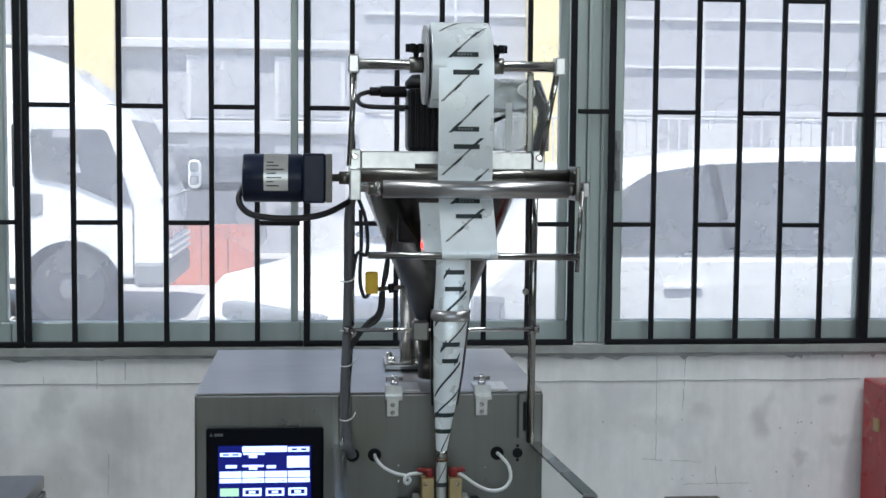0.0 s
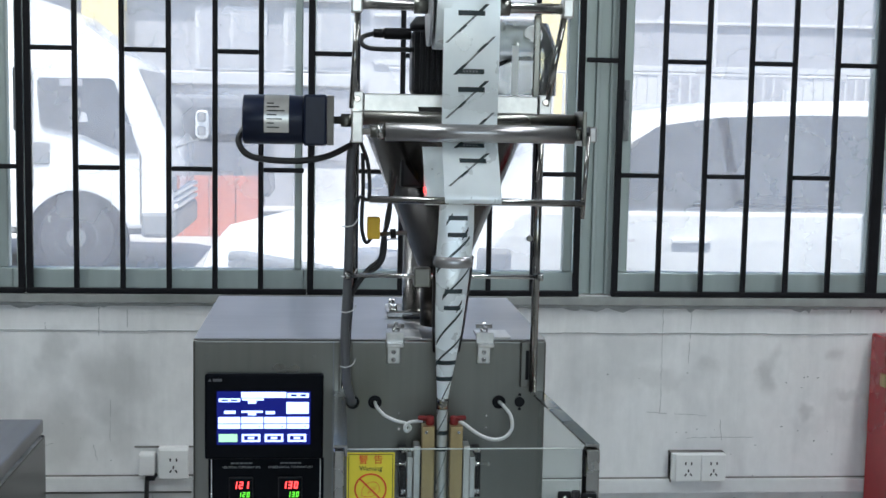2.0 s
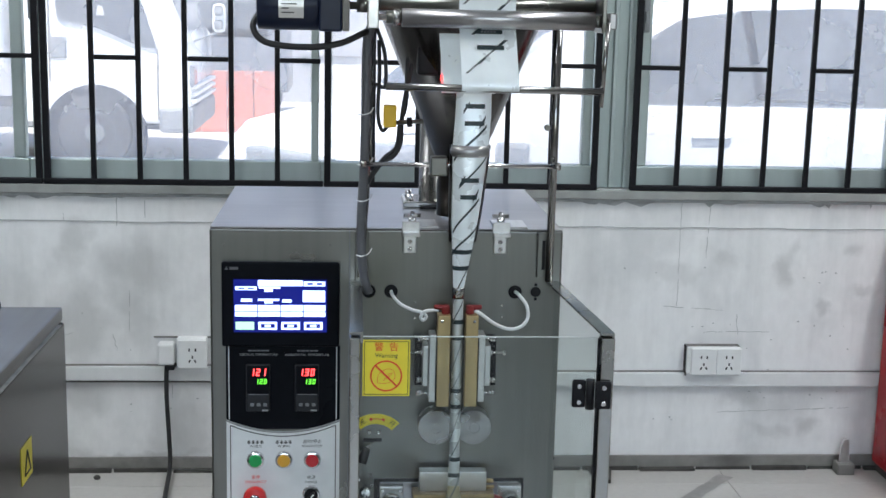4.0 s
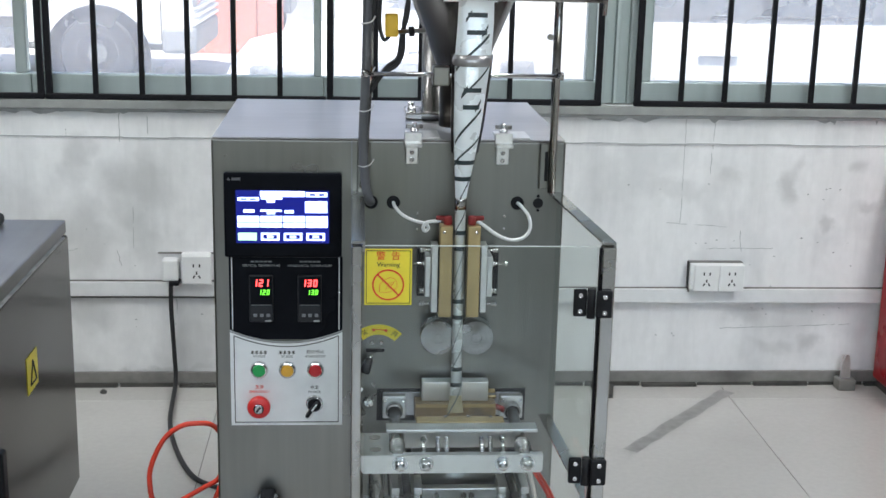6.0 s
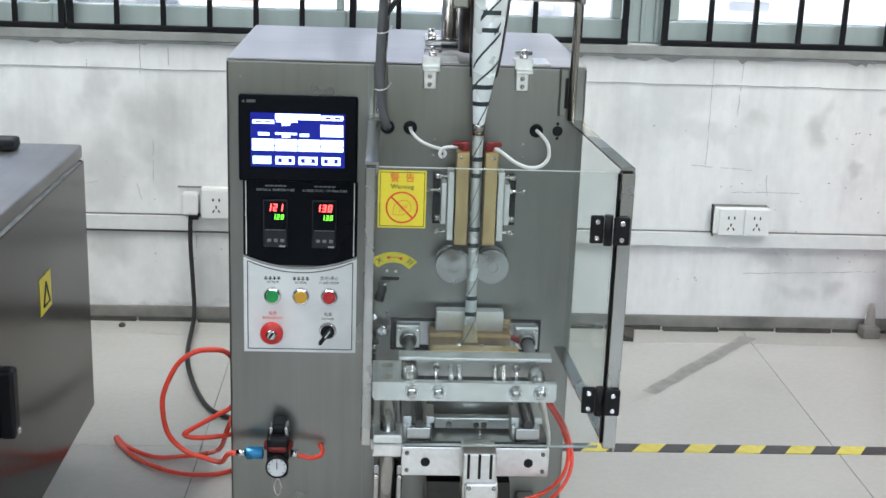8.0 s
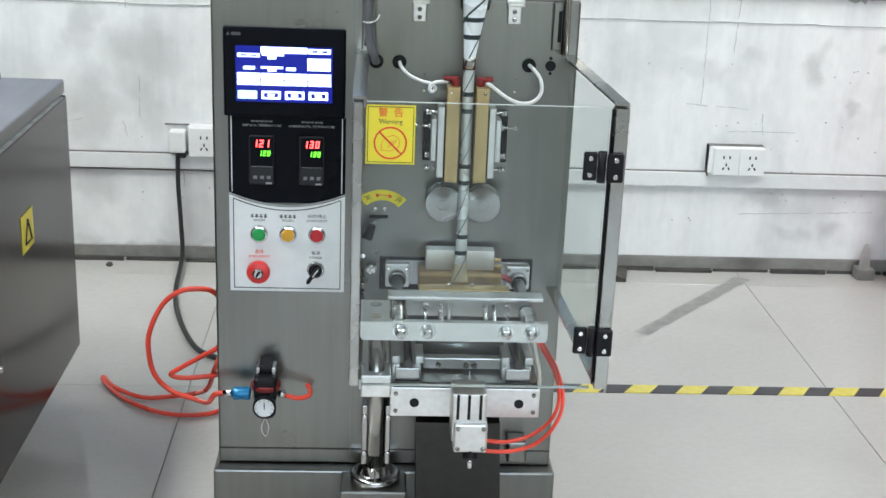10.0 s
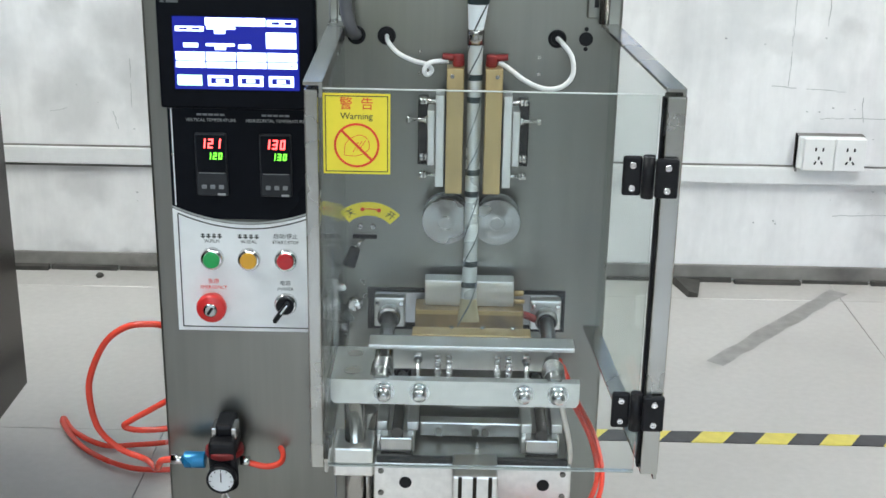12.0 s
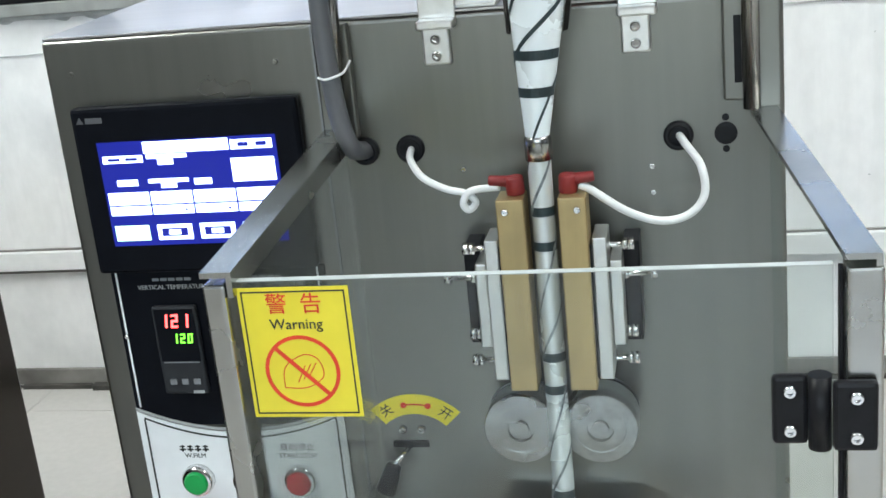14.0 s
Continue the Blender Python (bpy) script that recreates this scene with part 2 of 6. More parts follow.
wl.new(wb.inputs["Base Color"].links[0].from_socket, w_mix.inputs[6])
w_mix.inputs[7].default_value = (0.30, 0.30, 0.295, 1)
wl.new(w_mix.outputs[2], wb.inputs["Base Color"])
PLASTER = mat("grey_plaster", (0.2, 0.2, 0.2), 0.8, 0, 20, 0.06, 0.2, 12, (1, 1, 1), 0.3, 1.5, (0.18, 0.18, 0.18))
CEILING = mat("white_ceiling_paint", (0.6, 0.6, 0.6), 0.8, 0, 10, 0.05)
SKIRT = mat("grey_skirting", (0.19, 0.183, 0.17), 0.6, 0, 25, 0.1, 0.1, None, (1, 1, 1), 0.8, 7, (0.07, 0.066, 0.06))
SKIRTING = mat("stained_dark_skirting", (0.23, 0.222, 0.208), 0.55, 0, 25, 0.12, 0.1, None, (1, 1, 1), 0.8, 5, (0.085, 0.08, 0.073))
ROD_GREY = mat("dull_grey_rod", (0.32, 0.32, 0.31), 0.28, 1.0, 50, 0.06)
SEALED = mat("sealed_film_end", (0.50, 0.45, 0.30), 0.35, 0.35, 90, 0.12, 0.2, 60, (1, 1, 0.4), 0.5, 30, (0.36, 0.31, 0.2))
TUBE_FILM = mat("silver_film_tube", (0.72, 0.765, 0.765), 0.27, 0.45, 30, 0.08, 0.25, 50, (1, 1, 0.3), 0.45, 22, (0.52, 0.56, 0.56))
CONTROLLER = mat("dark_grey_plastic", (0.026, 0.028, 0.032), 0.4, 0, 80, 0.1, 0.04, sheen=0.25)
DISC_GREY = mat("grey_plastic_disc", (0.36, 0.37, 0.38), 0.4, 0, 60, 0.06)
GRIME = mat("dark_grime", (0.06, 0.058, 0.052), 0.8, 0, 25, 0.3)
SMUDGE = mat("pencil_grime", (0.42, 0.43, 0.43), 0.8, 0, 25, 0.2)
SILL = mat("dusty_sill", (0.30, 0.31, 0.30), 0.7, 0, 18, 0.12, 0.1, None, (1, 1, 1), 0.6, 5, (0.16, 0.165, 0.16))
TILE = mat("polished_floor_tile", (0.49, 0.475, 0.45), 0.16, 0, 60, 0.03, 0.0, None, (1, 1, 1), 0.5, 1.6, (0.39, 0.375, 0.35), 0.07, 0.0, 0.02)
GROUT = mat("dark_grout", (0.2, 0.195, 0.19), 0.8, 0, 60, 0.1)
TAPE_RESIDUE = mat("tape_residue", (0.26, 0.255, 0.245), 0.6, 0, 30, 0.15, 0, None, (1, 1, 1), 0.4, 14, (0.36, 0.355, 0.34))
TAPE_YELLOW = mat("yellow_floor_tape", (0.72, 0.62, 0.12), 0.45, 0, 40, 0.08, 0, None, (1, 1, 1), 0.3, 9, (0.45, 0.4, 0.16))
TAPE_BLACK = mat("black_floor_tape", (0.05, 0.05, 0.055), 0.45, 0, 40, 0.2)
SOCKET = mat("white_switch_plastic", (0.80, 0.81, 0.80), 0.35, 0, 40, 0.02, 0, None, (1, 1, 1), 0.15, 14, (0.68, 0.68, 0.66))
DUCT = mat("white_trunking", (0.76, 0.77, 0.77), 0.45, 0, 40, 0.03, 0, None, (1, 1, 1), 0.3, 6, (0.6, 0.6, 0.59))
GRILLE = mat("black_grille_paint", (0.009, 0.009, 0.011), 0.5, 0, 60, 0.2, 0.1, sheen=0.15)
RED_PAINT = mat("red_enamel", (0.34, 0.009, 0.015), 0.3, 0, 30, 0.06, 0, None, (1, 1, 1), 0.2, 5, (0.3, 0.01, 0.015))
CAR_WHITE = mat("white_car_paint", (0.80, 0.81, 0.82), 0.2, 0, 10, 0.02, 0, None, (1, 1, 1), 0.1, 3, (0.72, 0.73, 0.74), 0.05, 0.6)
CAR_GLASS = mat("tinted_car_glass", (0.10, 0.11, 0.125), 0.08, 0, 8, 0.1)
TYRE = mat("tyre_rubber", (0.03, 0.03, 0.032), 0.8, 0, 60, 0.1, 0.2)
RIM = mat("grey_wheel_rim", (0.2, 0.205, 0.21), 0.4, 0.7, 30, 0.1)
LIGHT_LENS = mat("headlight_lens", (0.3, 0.31, 0.33), 0.12, 0.3, 20, 0.1)
CONCRETE = mat("yard_concrete", (0.42, 0.41, 0.40), 0.85, 0, 6, 0.08, 0.2, 30, (1, 1, 1), 0.4, 0.4, (0.32, 0.31, 0.3))
FACADE = mat("pale_facade", (0.37, 0.37, 0.395), 0.8, 0, 4, 0.04, 0.1, 20, (1, 1, 1), 0.3, 0.5, (0.36, 0.365, 0.39))
FACADE_PALE = mat("pale_rendered_wall", (0.60, 0.595, 0.60), 0.8, 0, 5, 0.04, 0.1, 20, (1, 1, 1), 0.3, 0.6, (0.52, 0.515, 0.52))
FACADE_DARK = mat("dark_grey_van_paint", (0.16, 0.17, 0.19), 0.4, 0, 6, 0.05)
FACADE_WHITE = mat("white_facade_trim", (0.54, 0.54, 0.55), 0.7, 0, 4, 0.03)
FACADE_YELLOW = mat("cream_yellow_facade", (0.8, 0.66, 0.32), 0.8, 0, 4, 0.05)
BRICK_RED = mat("faded_red_boards", (0.52, 0.2, 0.15), 0.7, 0, 12, 0.1, 0.1, None, (1, 1, 1), 0.3, 2, (0.42, 0.17, 0.14))
SCREEN_BLUE = glow("screen_blue", (0.003, 0.010, 0.30), 0.36, 0.15)
SCREEN_WHITE = glow("screen_white", (0.38, 0.51, 1.0), 1.8)
SCREEN_GREEN = glow("screen_green", (0.45, 0.85, 0.55), 0.8)
LED_RED = glow("led_red", (1.0, 0.05, 0.05), 2.4)
LED_GREEN = glow("led_green", (0.18, 1.0, 0.05), 0.9)
TUBE = glow("lamp_tube", (0.97, 0.99, 1.0), 4.0)
ACRYLIC = clear("clear_acrylic", (0.95, 0.97, 0.965), 0.03, 0.014, (0.8, 0.8, 0.78), mirror=0.42)
ACRYLIC_SIDE = clear("clean_acrylic", (0.95, 0.97, 0.965), 0.03, 0.006, (0.75, 0.8, 0.78), mirror=0.12)
ACRYLIC_EDGE = mat("acrylic_edge", (0.42, 0.46, 0.45), 0.3, 0, 40, 0.05)
# the pane's veil carries dust and also the glare haze of the bright yard
PANE = clear("dusty_hazed_window_glass", (0.98, 0.98, 0.98), 0.02, 0.24, (1.0, 0.96, 0.96), lit_through=True, mirror=0.4)
CUP = clear("clear_plastic", (0.9, 0.93, 0.92), 0.06, 0.28, (0.86, 0.89, 0.88), mirror=1.2, lit_through=True)


# ---- building helpers ----
def mesh_of(name, bm, material):
    me = bpy.data.meshes.new(name)
    bm.normal_update()
    bm.to_mesh(me)
    bm.free()
    for m in material if isinstance(material, (list, tuple)) else (material,):
        me.materials.append(m)
    return me


def part(name, bm, material, parent, label=""):
    """One mesh object under a thing or under a part, in world coordinates."""
    ob = new(name, mesh_of(name, bm, material))
    if parent is not None:
        ob.parent = parent
        base = parent
        while base.parent is not None:
            base = base.parent
        if parent is base:
            ob.matrix_parent_inverse = Matrix.Translation(-base.location)
    return tagged(ob, label)


def thing(name, base, label, category, group=""):
    ob = new(name)
    ob.location = base
    ob.empty_display_size = 0.1
    return tagged(ob, label, category, group)


def solid(name, bm, material, label, category="", kind="", group=""):
    ob = new(name, mesh_of(name, bm, material))
    return tagged(ob, label, category, group, kind)


def block(x0, x1, y0, y1, z0, z1, bevel=0.0, bm=None, seg=2, m=None):
    own = bm is None
    b = bmesh.new()
    bmesh.ops.create_cube(b, size=1)
    for v in b.verts:
        v.co = Vector(((x0 + x1) / 2 + v.co.x * (x1 - x0), (y0 + y1) / 2 + v.co.y * (y1 - y0), (z0 + z1) / 2 + v.co.z * (z1 - z0)))
    if bevel:
        bmesh.ops.bevel(b, geom=b.edges[:], offset=bevel, segments=seg, affect="EDGES", profile=0.5)
    if m is not None:
        bmesh.ops.transform(b, matrix=m, verts=b.verts)
    return b if own else join(bm, b)


def join(bm, other, index=None):
    """Adds the other bmesh to bm."""
    table = {}
    for v in other.verts:
        table[v] = bm.verts.new(v.co)
    for f in other.faces:
        try:
            g = bm.faces.new([table[v] for v in f.verts])
            g.smooth = f.smooth
            g.material_index = f.material_index if index is None else index
        except ValueError:
            pass
    other.free()
    return bm


def rod(a, b, r, bm=None, seg=20, r2=None, bevel=0.0):
    """A round bar from a to b, with flat ends."""
    a, b = Vector(a), Vector(b)
    o = bmesh.new()
    turn = (b - a).to_track_quat("Z", "Y").to_matrix().to_4x4()
    bmesh.ops.create_cone(o, cap_ends=True, segments=seg, radius1=r, radius2=r if r2 is None else r2, depth=(b - a).length,
                          matrix=Matrix.Translation((a + b) / 2) @ turn)
    if bevel:
        caps = [e for f in o.faces if len(f.verts) > 4 for e in f.edges]
        bmesh.ops.bevel(o, geom=caps, offset=bevel, segments=2, affect="EDGES", profile=0.5)
    for f in o.faces:
        f.smooth = len(f.verts) == 4
    return o if bm is None else join(bm, o)


def tube(points, r, bm=None, seg=10, smooth=6, closed=False):
    """A bent round hose or wire through the points."""
    pts = [Vector(p) for p in points]
    fine = []
    for i in range(len(pts) - 1):
        p0, p1, p2, p3 = pts[max(i - 1, 0)], pts[i], pts[i + 1], pts[min(i + 2, len(pts) - 1)]
        for k in range(smooth):
            t = k / smooth
            fine.append(0.5 * ((2 * p1) + (p2 - p0) * t + (2 * p0 - 5 * p1 + 4 * p2 - p3) * t * t + (3 * p1 - p0 - 3 * p2 + p3) * t ** 3))
    fine.append(pts[-1])
    o = bmesh.new()
    rings, up = [], Vector((0.123, 0.4, 1)).normalized()
    for i, p in enumerate(fine):
        d = (fine[min(i + 1, len(fine) - 1)] - fine[max(i - 1, 0)]).normalized()
        s = d.cross(up)
        s = s.normalized() if s.length > 1e-4 else d.orthogonal().normalized()
        up = s.cross(d).normalized()
        rings.append([o.verts.new(p + r * (math.cos(a) * s + math.sin(a) * up)) for a in [2 * math.pi * k / seg for k in range(seg)]])
    for a, b in zip(rings, rings[1:]):
        for k in range(seg):
            o.faces.new((a[k], a[(k + 1) % seg], b[(k + 1) % seg], b[k])).smooth = True
    o.faces.new(rings[0][::-1])
    o.faces.new(rings[-1])
    return o if bm is None else join(bm, o)


def lathe(profile, seg=32, m=None, bm=None):
    """Turns (radius, height) pairs round z."""
    o = bmesh.new()
    rings = [[o.verts.new((r * math.cos(2 * math.pi * k / seg), r * math.sin(2 * math.pi * k / seg), h)) for k in range(seg)] for r, h in profile]
    for (a, b), ((ra, ha), (rb, hb)) in zip(zip(rings, rings[1:]), zip(profile, profile[1:])):
        for k in range(seg):
            o.faces.new((a[k], a[(k + 1) % seg], b[(k + 1) % seg], b[k])).smooth = abs(rb - ra) < abs(hb - ha) * 3
    o.faces.new(rings[0][::-1])
    o.faces.new(rings[-1])
    if m is not None:
        bmesh.ops.transform(o, matrix=m, verts=o.verts)
    return o if bm is None else join(bm, o)


def plate(outline, y, thick, bm=None):
    """An upright plate from (x, z) pairs, its front at y."""
    o = bmesh.new()
    f = [o.verts.new((x, y, z)) for x, z in outline]
    g = [o.verts.new((x, y + thick, z)) for x, z in outline]
    o.faces.new(f)
    o.faces.new(g[::-1])
    for k in range(len(f)):
        o.faces.new((f[k], g[k], g[(k + 1) % len(f)], f[(k + 1) % len(f)]))
    bmesh.ops.recalc_face_normals(o, faces=o.faces)
    return o if bm is None else join(bm, o)


def front(y):
    """The pose of a thing turned so that its local z points at the viewer, at depth y."""
    return Matrix.Translation((0, y, 0)) @ Matrix.Rotation(radians(90), 4, "X")


def facing(x, y, z):
    return Matrix.Translation((x, y, z)) @ Matrix.Rotation(radians(90), 4, "X")


def writing(text, x, y, z, size, thick=0.0002, align="CENTER", m=None):
    """Flat letters on an upright face."""
    cu = bpy.data.curves.new("letters", "FONT")
    cu.body, cu.size, cu.align_x, cu.align_y, cu.extrude, cu.resolution_u = text, size, align, "CENTER", thick, 2
    ob = bpy.data.objects.new("letters", cu)
    scene.collection.objects.link(ob)
    me = bpy.data.meshes.new_from_object(ob.evaluated_get(bpy.context.evaluated_depsgraph_get()))
    bpy.data.objects.remove(ob)
    bpy.data.curves.remove(cu)
    o = bmesh.new()
    o.from_mesh(me)
    bpy.data.meshes.remove(me)
    bmesh.ops.transform(o, matrix=facing(x, y, z) if m is None else m, verts=o.verts)
    return o


def screw_head(x, y, z, r=0.004, h=0.003, bm=None):
    return lathe([(r, 0), (r, h * 0.5), (r * 0.75, h), (r * 0.45, h), (r * 0.45, h * 0.4), (0.0003, h * 0.4)], 12, facing(x, y, z), bm)


def nut(x, y, z, r, h, m=None, bm=None):
    return lathe([(r, 0), (r, h), (r * 0.5, h), (r * 0.5, h * 1.6), (0.0003, h * 1.6)], 6, facing(x, y, z) if m is None else m, bm)

# ---- the room ----
WY = 1.41          # inner face of the window wall
X0, X1, Y0, H = -3.6, 4.2, -6.0, 3.5


def structure(name, bm, material, label):
    return solid(name, bm, material, label, kind="structure")


structure("floor", block(X0, X1, Y0, WY + 0.3, -0.12, -0.004), GROUT, "concrete floor bed with dark joints")
low = block(X0, X1, WY, WY + 0.24, -0.1, 0.869)
block(X0, -1.86, WY, WY + 0.24, 0.869, 2.5, bm=low)
block(2.42, X1, WY, WY + 0.24, 0.869, 2.5, bm=low)
block(X0, X1, WY, WY + 0.24, 2.5, H, bm=low)
structure("wall_north", low, WALL, "white painted wall with grey stains under the windows")
structure("wall_west", block(X0 - 0.2, X0, Y0, WY + 0.24, -0.1, H), PLASTER, "plain grey plastered workshop wall")
structure("wall_east", block(X1, X1 + 0.2, Y0, WY + 0.24, -0.1, H), PLASTER, "plain grey plastered workshop wall")
# unseen wall; its opening is sized to set the light on the steel front
gate = block(X0, -1.9, Y0 - 0.2, Y0, -0.1, H)
block(2.7, X1, Y0 - 0.2, Y0, -0.1, H, bm=gate)
block(-1.9, 2.7, Y0 - 0.2, Y0, 3.35, H, bm=gate)
block(-1.9, 2.7, Y0 - 0.2, Y0, -0.1, 1.05, bm=gate)
structure("wall_south", gate, PLASTER, "unseen plain grey wall with an added wide opening for rear light")
# added overhang beyond the south wall keeps the sun off the floor
structure("ceiling", block(X0 - 0.2, X1 + 0.2, Y0 - 1.9, WY + 0.24, H, H + 0.15), CEILING, "plain unseen workshop ceiling, run out past the south wall to block sun")
# assumed lamps, out of view, added to house the overhead fill
for lx in (-1.7, 1.9):
    t = thing("tube_lamp", (lx, -0.55, 3.4), "assumed white ceiling fluorescent lamp with two tubes, out of view", "lamp", "ceiling lamps")
    part("housing", block(lx - 0.16, lx + 0.16, -1.8, 0.7, 3.42, 3.5, 0.01), SOCKET, t)
    for dx in (-0.07, 0.07):
        part("lamp_tube", rod((lx + dx, -1.75, 3.395), (lx + dx, 0.65, 3.395), 0.014), TUBE, t, "lit white tube")

# skirting, sill, dark floor line and wall lines
structure("baseboard", block(X0, X1, WY - 0.012, WY - 0.002, 0.006, 0.044, 0.002), SKIRTING, "thin stained grey skirting strip along the wall")
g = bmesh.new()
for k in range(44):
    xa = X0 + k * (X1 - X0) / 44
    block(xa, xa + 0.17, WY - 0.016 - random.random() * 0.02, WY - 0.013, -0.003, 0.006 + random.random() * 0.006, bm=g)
structure("trim_floor_line", g, GRIME, "thin uneven black strip where the wall meets the floor")
sill = block(-1.9, 2.46, WY - 0.022, WY - 0.002, 0.842, 0.868, 0.003)
structure("trim_sill", sill, SILL, "dusty grey cement window sill")
structure("trim_sill_edge", block(-1.9, 2.46, WY - 0.012, WY - 0.003, 0.833, 0.841, 0.002), SMUDGE, "dirty edge of cement under the sill")
gr = bmesh.new()
for x0, x1, z in ((-1.9, -0.34, 0.757), (0.3, 1.56, 0.755)):
    for k in range(12):
        w = (x1 - x0) / 12
        zz = z + random.uniform(-0.0015, 0.0015)
        block(x0 + k * w, x0 + k * w + w, WY - 0.003, WY + 0.002, zz, zz + 0.0025, bm=gr)
for x, z0, z1 in ((-0.66, 0.77, 0.82),):
    block(x, x + 0.002, WY - 0.0028, WY + 0.002, z0, z1, bm=gr)
structure("trim_pencil_lines", gr, SMUDGE, "thin pencil and crack lines on the white wall")
sp = bmesh.new()
rs = random.Random(5)
for k in range(60):
    x, w, h = rs.uniform(-1.5, 2.2), rs.uniform(0.004, 0.09) * rs.uniform(0.4, 1), rs.uniform(0.003, 0.012) * rs.uniform(0.5, 2)
    pts = [(x - w, 0.836), (x - w * 0.6, 0.836 - h * 0.5), (x - w * 0.1, 0.836 - h * rs.uniform(0.6, 1)), (x + w * 0.3, 0.836 - h * rs.uniform(0.4, 1)), (x + w, 0.836)]
    plate(pts, WY - 0.0014 - 0.00001 * k, 0.003, sp)
for cx, cz, n, sx, sz in ((1.15, 0.22, 26, 0.2, 0.03), (1.1, 0.44, 16, 0.06, 0.05), (1.4, 0.55, 12, 0.08, 0.1), (-0.6, 0.2, 10, 0.12, 0.06),
                          (0.75, 0.62, 9, 0.15, 0.06), (-0.85, 0.42, 6, 0.05, 0.05), (0.5, 0.35, 7, 0.1, 0.1)):
    for k in range(n // 2):
        x, z, r = rs.gauss(cx, sx), rs.gauss(cz, sz), rs.uniform(0.001, 0.0032)
        if z < 0.06:
            continue
        a = rs.uniform(0, 3)
        pts = [(x + r * rs.uniform(0.6, 2.2) * math.cos(a + q), z + r * rs.uniform(0.4, 1.2) * math.sin(a + q)) for q in (0, 1.2, 2.5, 3.8, 5)]
        plate(pts, WY - 0.0015, 0.003, sp)
for cx, cz in ((1.368, 0.622), (1.411, 0.621), (1.356, 0.456), (1.408, 0.424), (1.467, 0.382), (0.921, 0.164), (1.359, 0.236), (1.220, 0.316)):
    plate([(cx + 0.003 * math.cos(q) * rs.uniform(0.6, 1.2), cz + 0.003 * math.sin(q) * rs.uniform(0.6, 1.2)) for q in (0, 1.1, 2.2, 3.2, 4.3, 5.3)], WY - 0.0016, 0.003, sp)
for xa, za, xb, zb in ((0.922, 0.833, 0.924, 0.516),
                       (1.010, 0.831, 1.005, 0.665),
                       (0.882, 0.515, 1.068, 0.503),
                       (1.010, 0.435, 1.229, 0.437),
                       (1.111, 0.490, 1.118, 0.427),
                       (1.071, 0.181, 1.484, 0.194),
                       (-0.739, 0.836, -0.741, 0.745),
                       (-0.708, 0.553, -0.711, 0.429),
                       (-0.758, 0.420, -0.749, 0.374),
                       (-0.590, 0.280, -0.589, 0.212),
                       (-0.892, 0.781, -0.892, 0.761),
                       (-0.918, 0.416, -0.874, 0.424)):
    n = max(4, int(math.hypot(xb - xa, zb - za) / 0.012))
    for k in range(n):
        if rs.random() < 0.07:
            continue
        p, q = Vector((xa, za)).lerp(Vector((xb, zb)), k / n), Vector((xa, za)).lerp(Vector((xb, zb)), (k + 1.02) / n)
        d = (q - p).normalized()
        w = rs.uniform(0.0005, 0.0011)
        e = Vector((-d.y, d.x)) * w
        off = Vector((-d.y, d.x)) * rs.uniform(-0.0012, 0.0012)
        plate([tuple(p + off - e), tuple(q + off - e * 0.6), tuple(q + off + e), tuple(p + off + e * 0.7)], WY - 0.0012, 0.002, sp)
tagged(solid("scuff_marks", sp, SMUDGE, "small dark scuffs and drips on the white wall"), category="wall mark", kind="stuff")

# windows
def window(name, x0, x1, sash, a0=0.05, a1=0.05):
    w = thing(name, ((x0 + x1) / 2, WY + 0.05, 0.87), "grey aluminium sliding window with dusty, glare-hazed glass", "window", "windows")
    w["kind"] = "structure"
    f = bmesh.new()
    for b in ((x0 - a0, x1 + a1, 0.872, 0.937), (x0 - a0, x1 + a1, 2.36, 2.44)):
        block(b[0], b[1], WY + 0.02, WY + 0.07, b[2], b[3], 0.004, f)
    for b in ((x0 - a0 + min(0.012, a0 / 4), x0), (x1, x1 + a1 - min(0.012, a1 / 4))):
        block(b[0], b[1], WY + 0.024, WY + 0.066, 0.937, 2.36, 0.004, f)
    part("window_frame", f, ALU_PAINT, w)
    part("pane", block(x0, x1, WY + 0.042, WY + 0.046, 0.937, 2.36), PANE, w, "dusty clear glass pane with glare haze in its veil").visible_shadow = False
    if sash:
        k = bmesh.new()
        block(x0 - 0.032, x0 - 0.012, WY + 0.004, WY + 0.022, 1.33, 1.51, 0.004, k)
        block(x0 - 0.028, x0 - 0.016, WY - 0.006, WY + 0.006, 1.36, 1.39, 0.002, k)
        block(x0 - 0.028, x0 - 0.016, WY - 0.006, WY + 0.006, 1.45, 1.48, 0.002, k)
        part("catch", k, GREY_INK, w, "dark window catch")
    return w


window("window_1", -0.942, -0.181, True, 0.043, 0.029)
window("window_2", -0.122, 0.617, False, 0.029, 0.036)
window("window_3", 0.812, 1.551, True, 0.038, 0.024)
window("window_4", 1.60, 2.36, False, 0.024)
window("window_5", -1.80, -1.03, False, 0.05, 0.044)
pil = bmesh.new()
for x0, x1, y in ((0.655, 0.672, 0.012), (0.672, 0.70, 0.024), (0.70, 0.712, 0.014), (0.712, 0.742, 0.024), (0.742, 0.752, 0.012), (0.752, 0.772, 0.022)):
    block(x0, x1, WY + y, WY + 0.1, 0.872, 2.44, 0.002, pil)
structure("trim_mullion", pil, ALU_PAINT, "wide fluted grey aluminium mullion between windows")

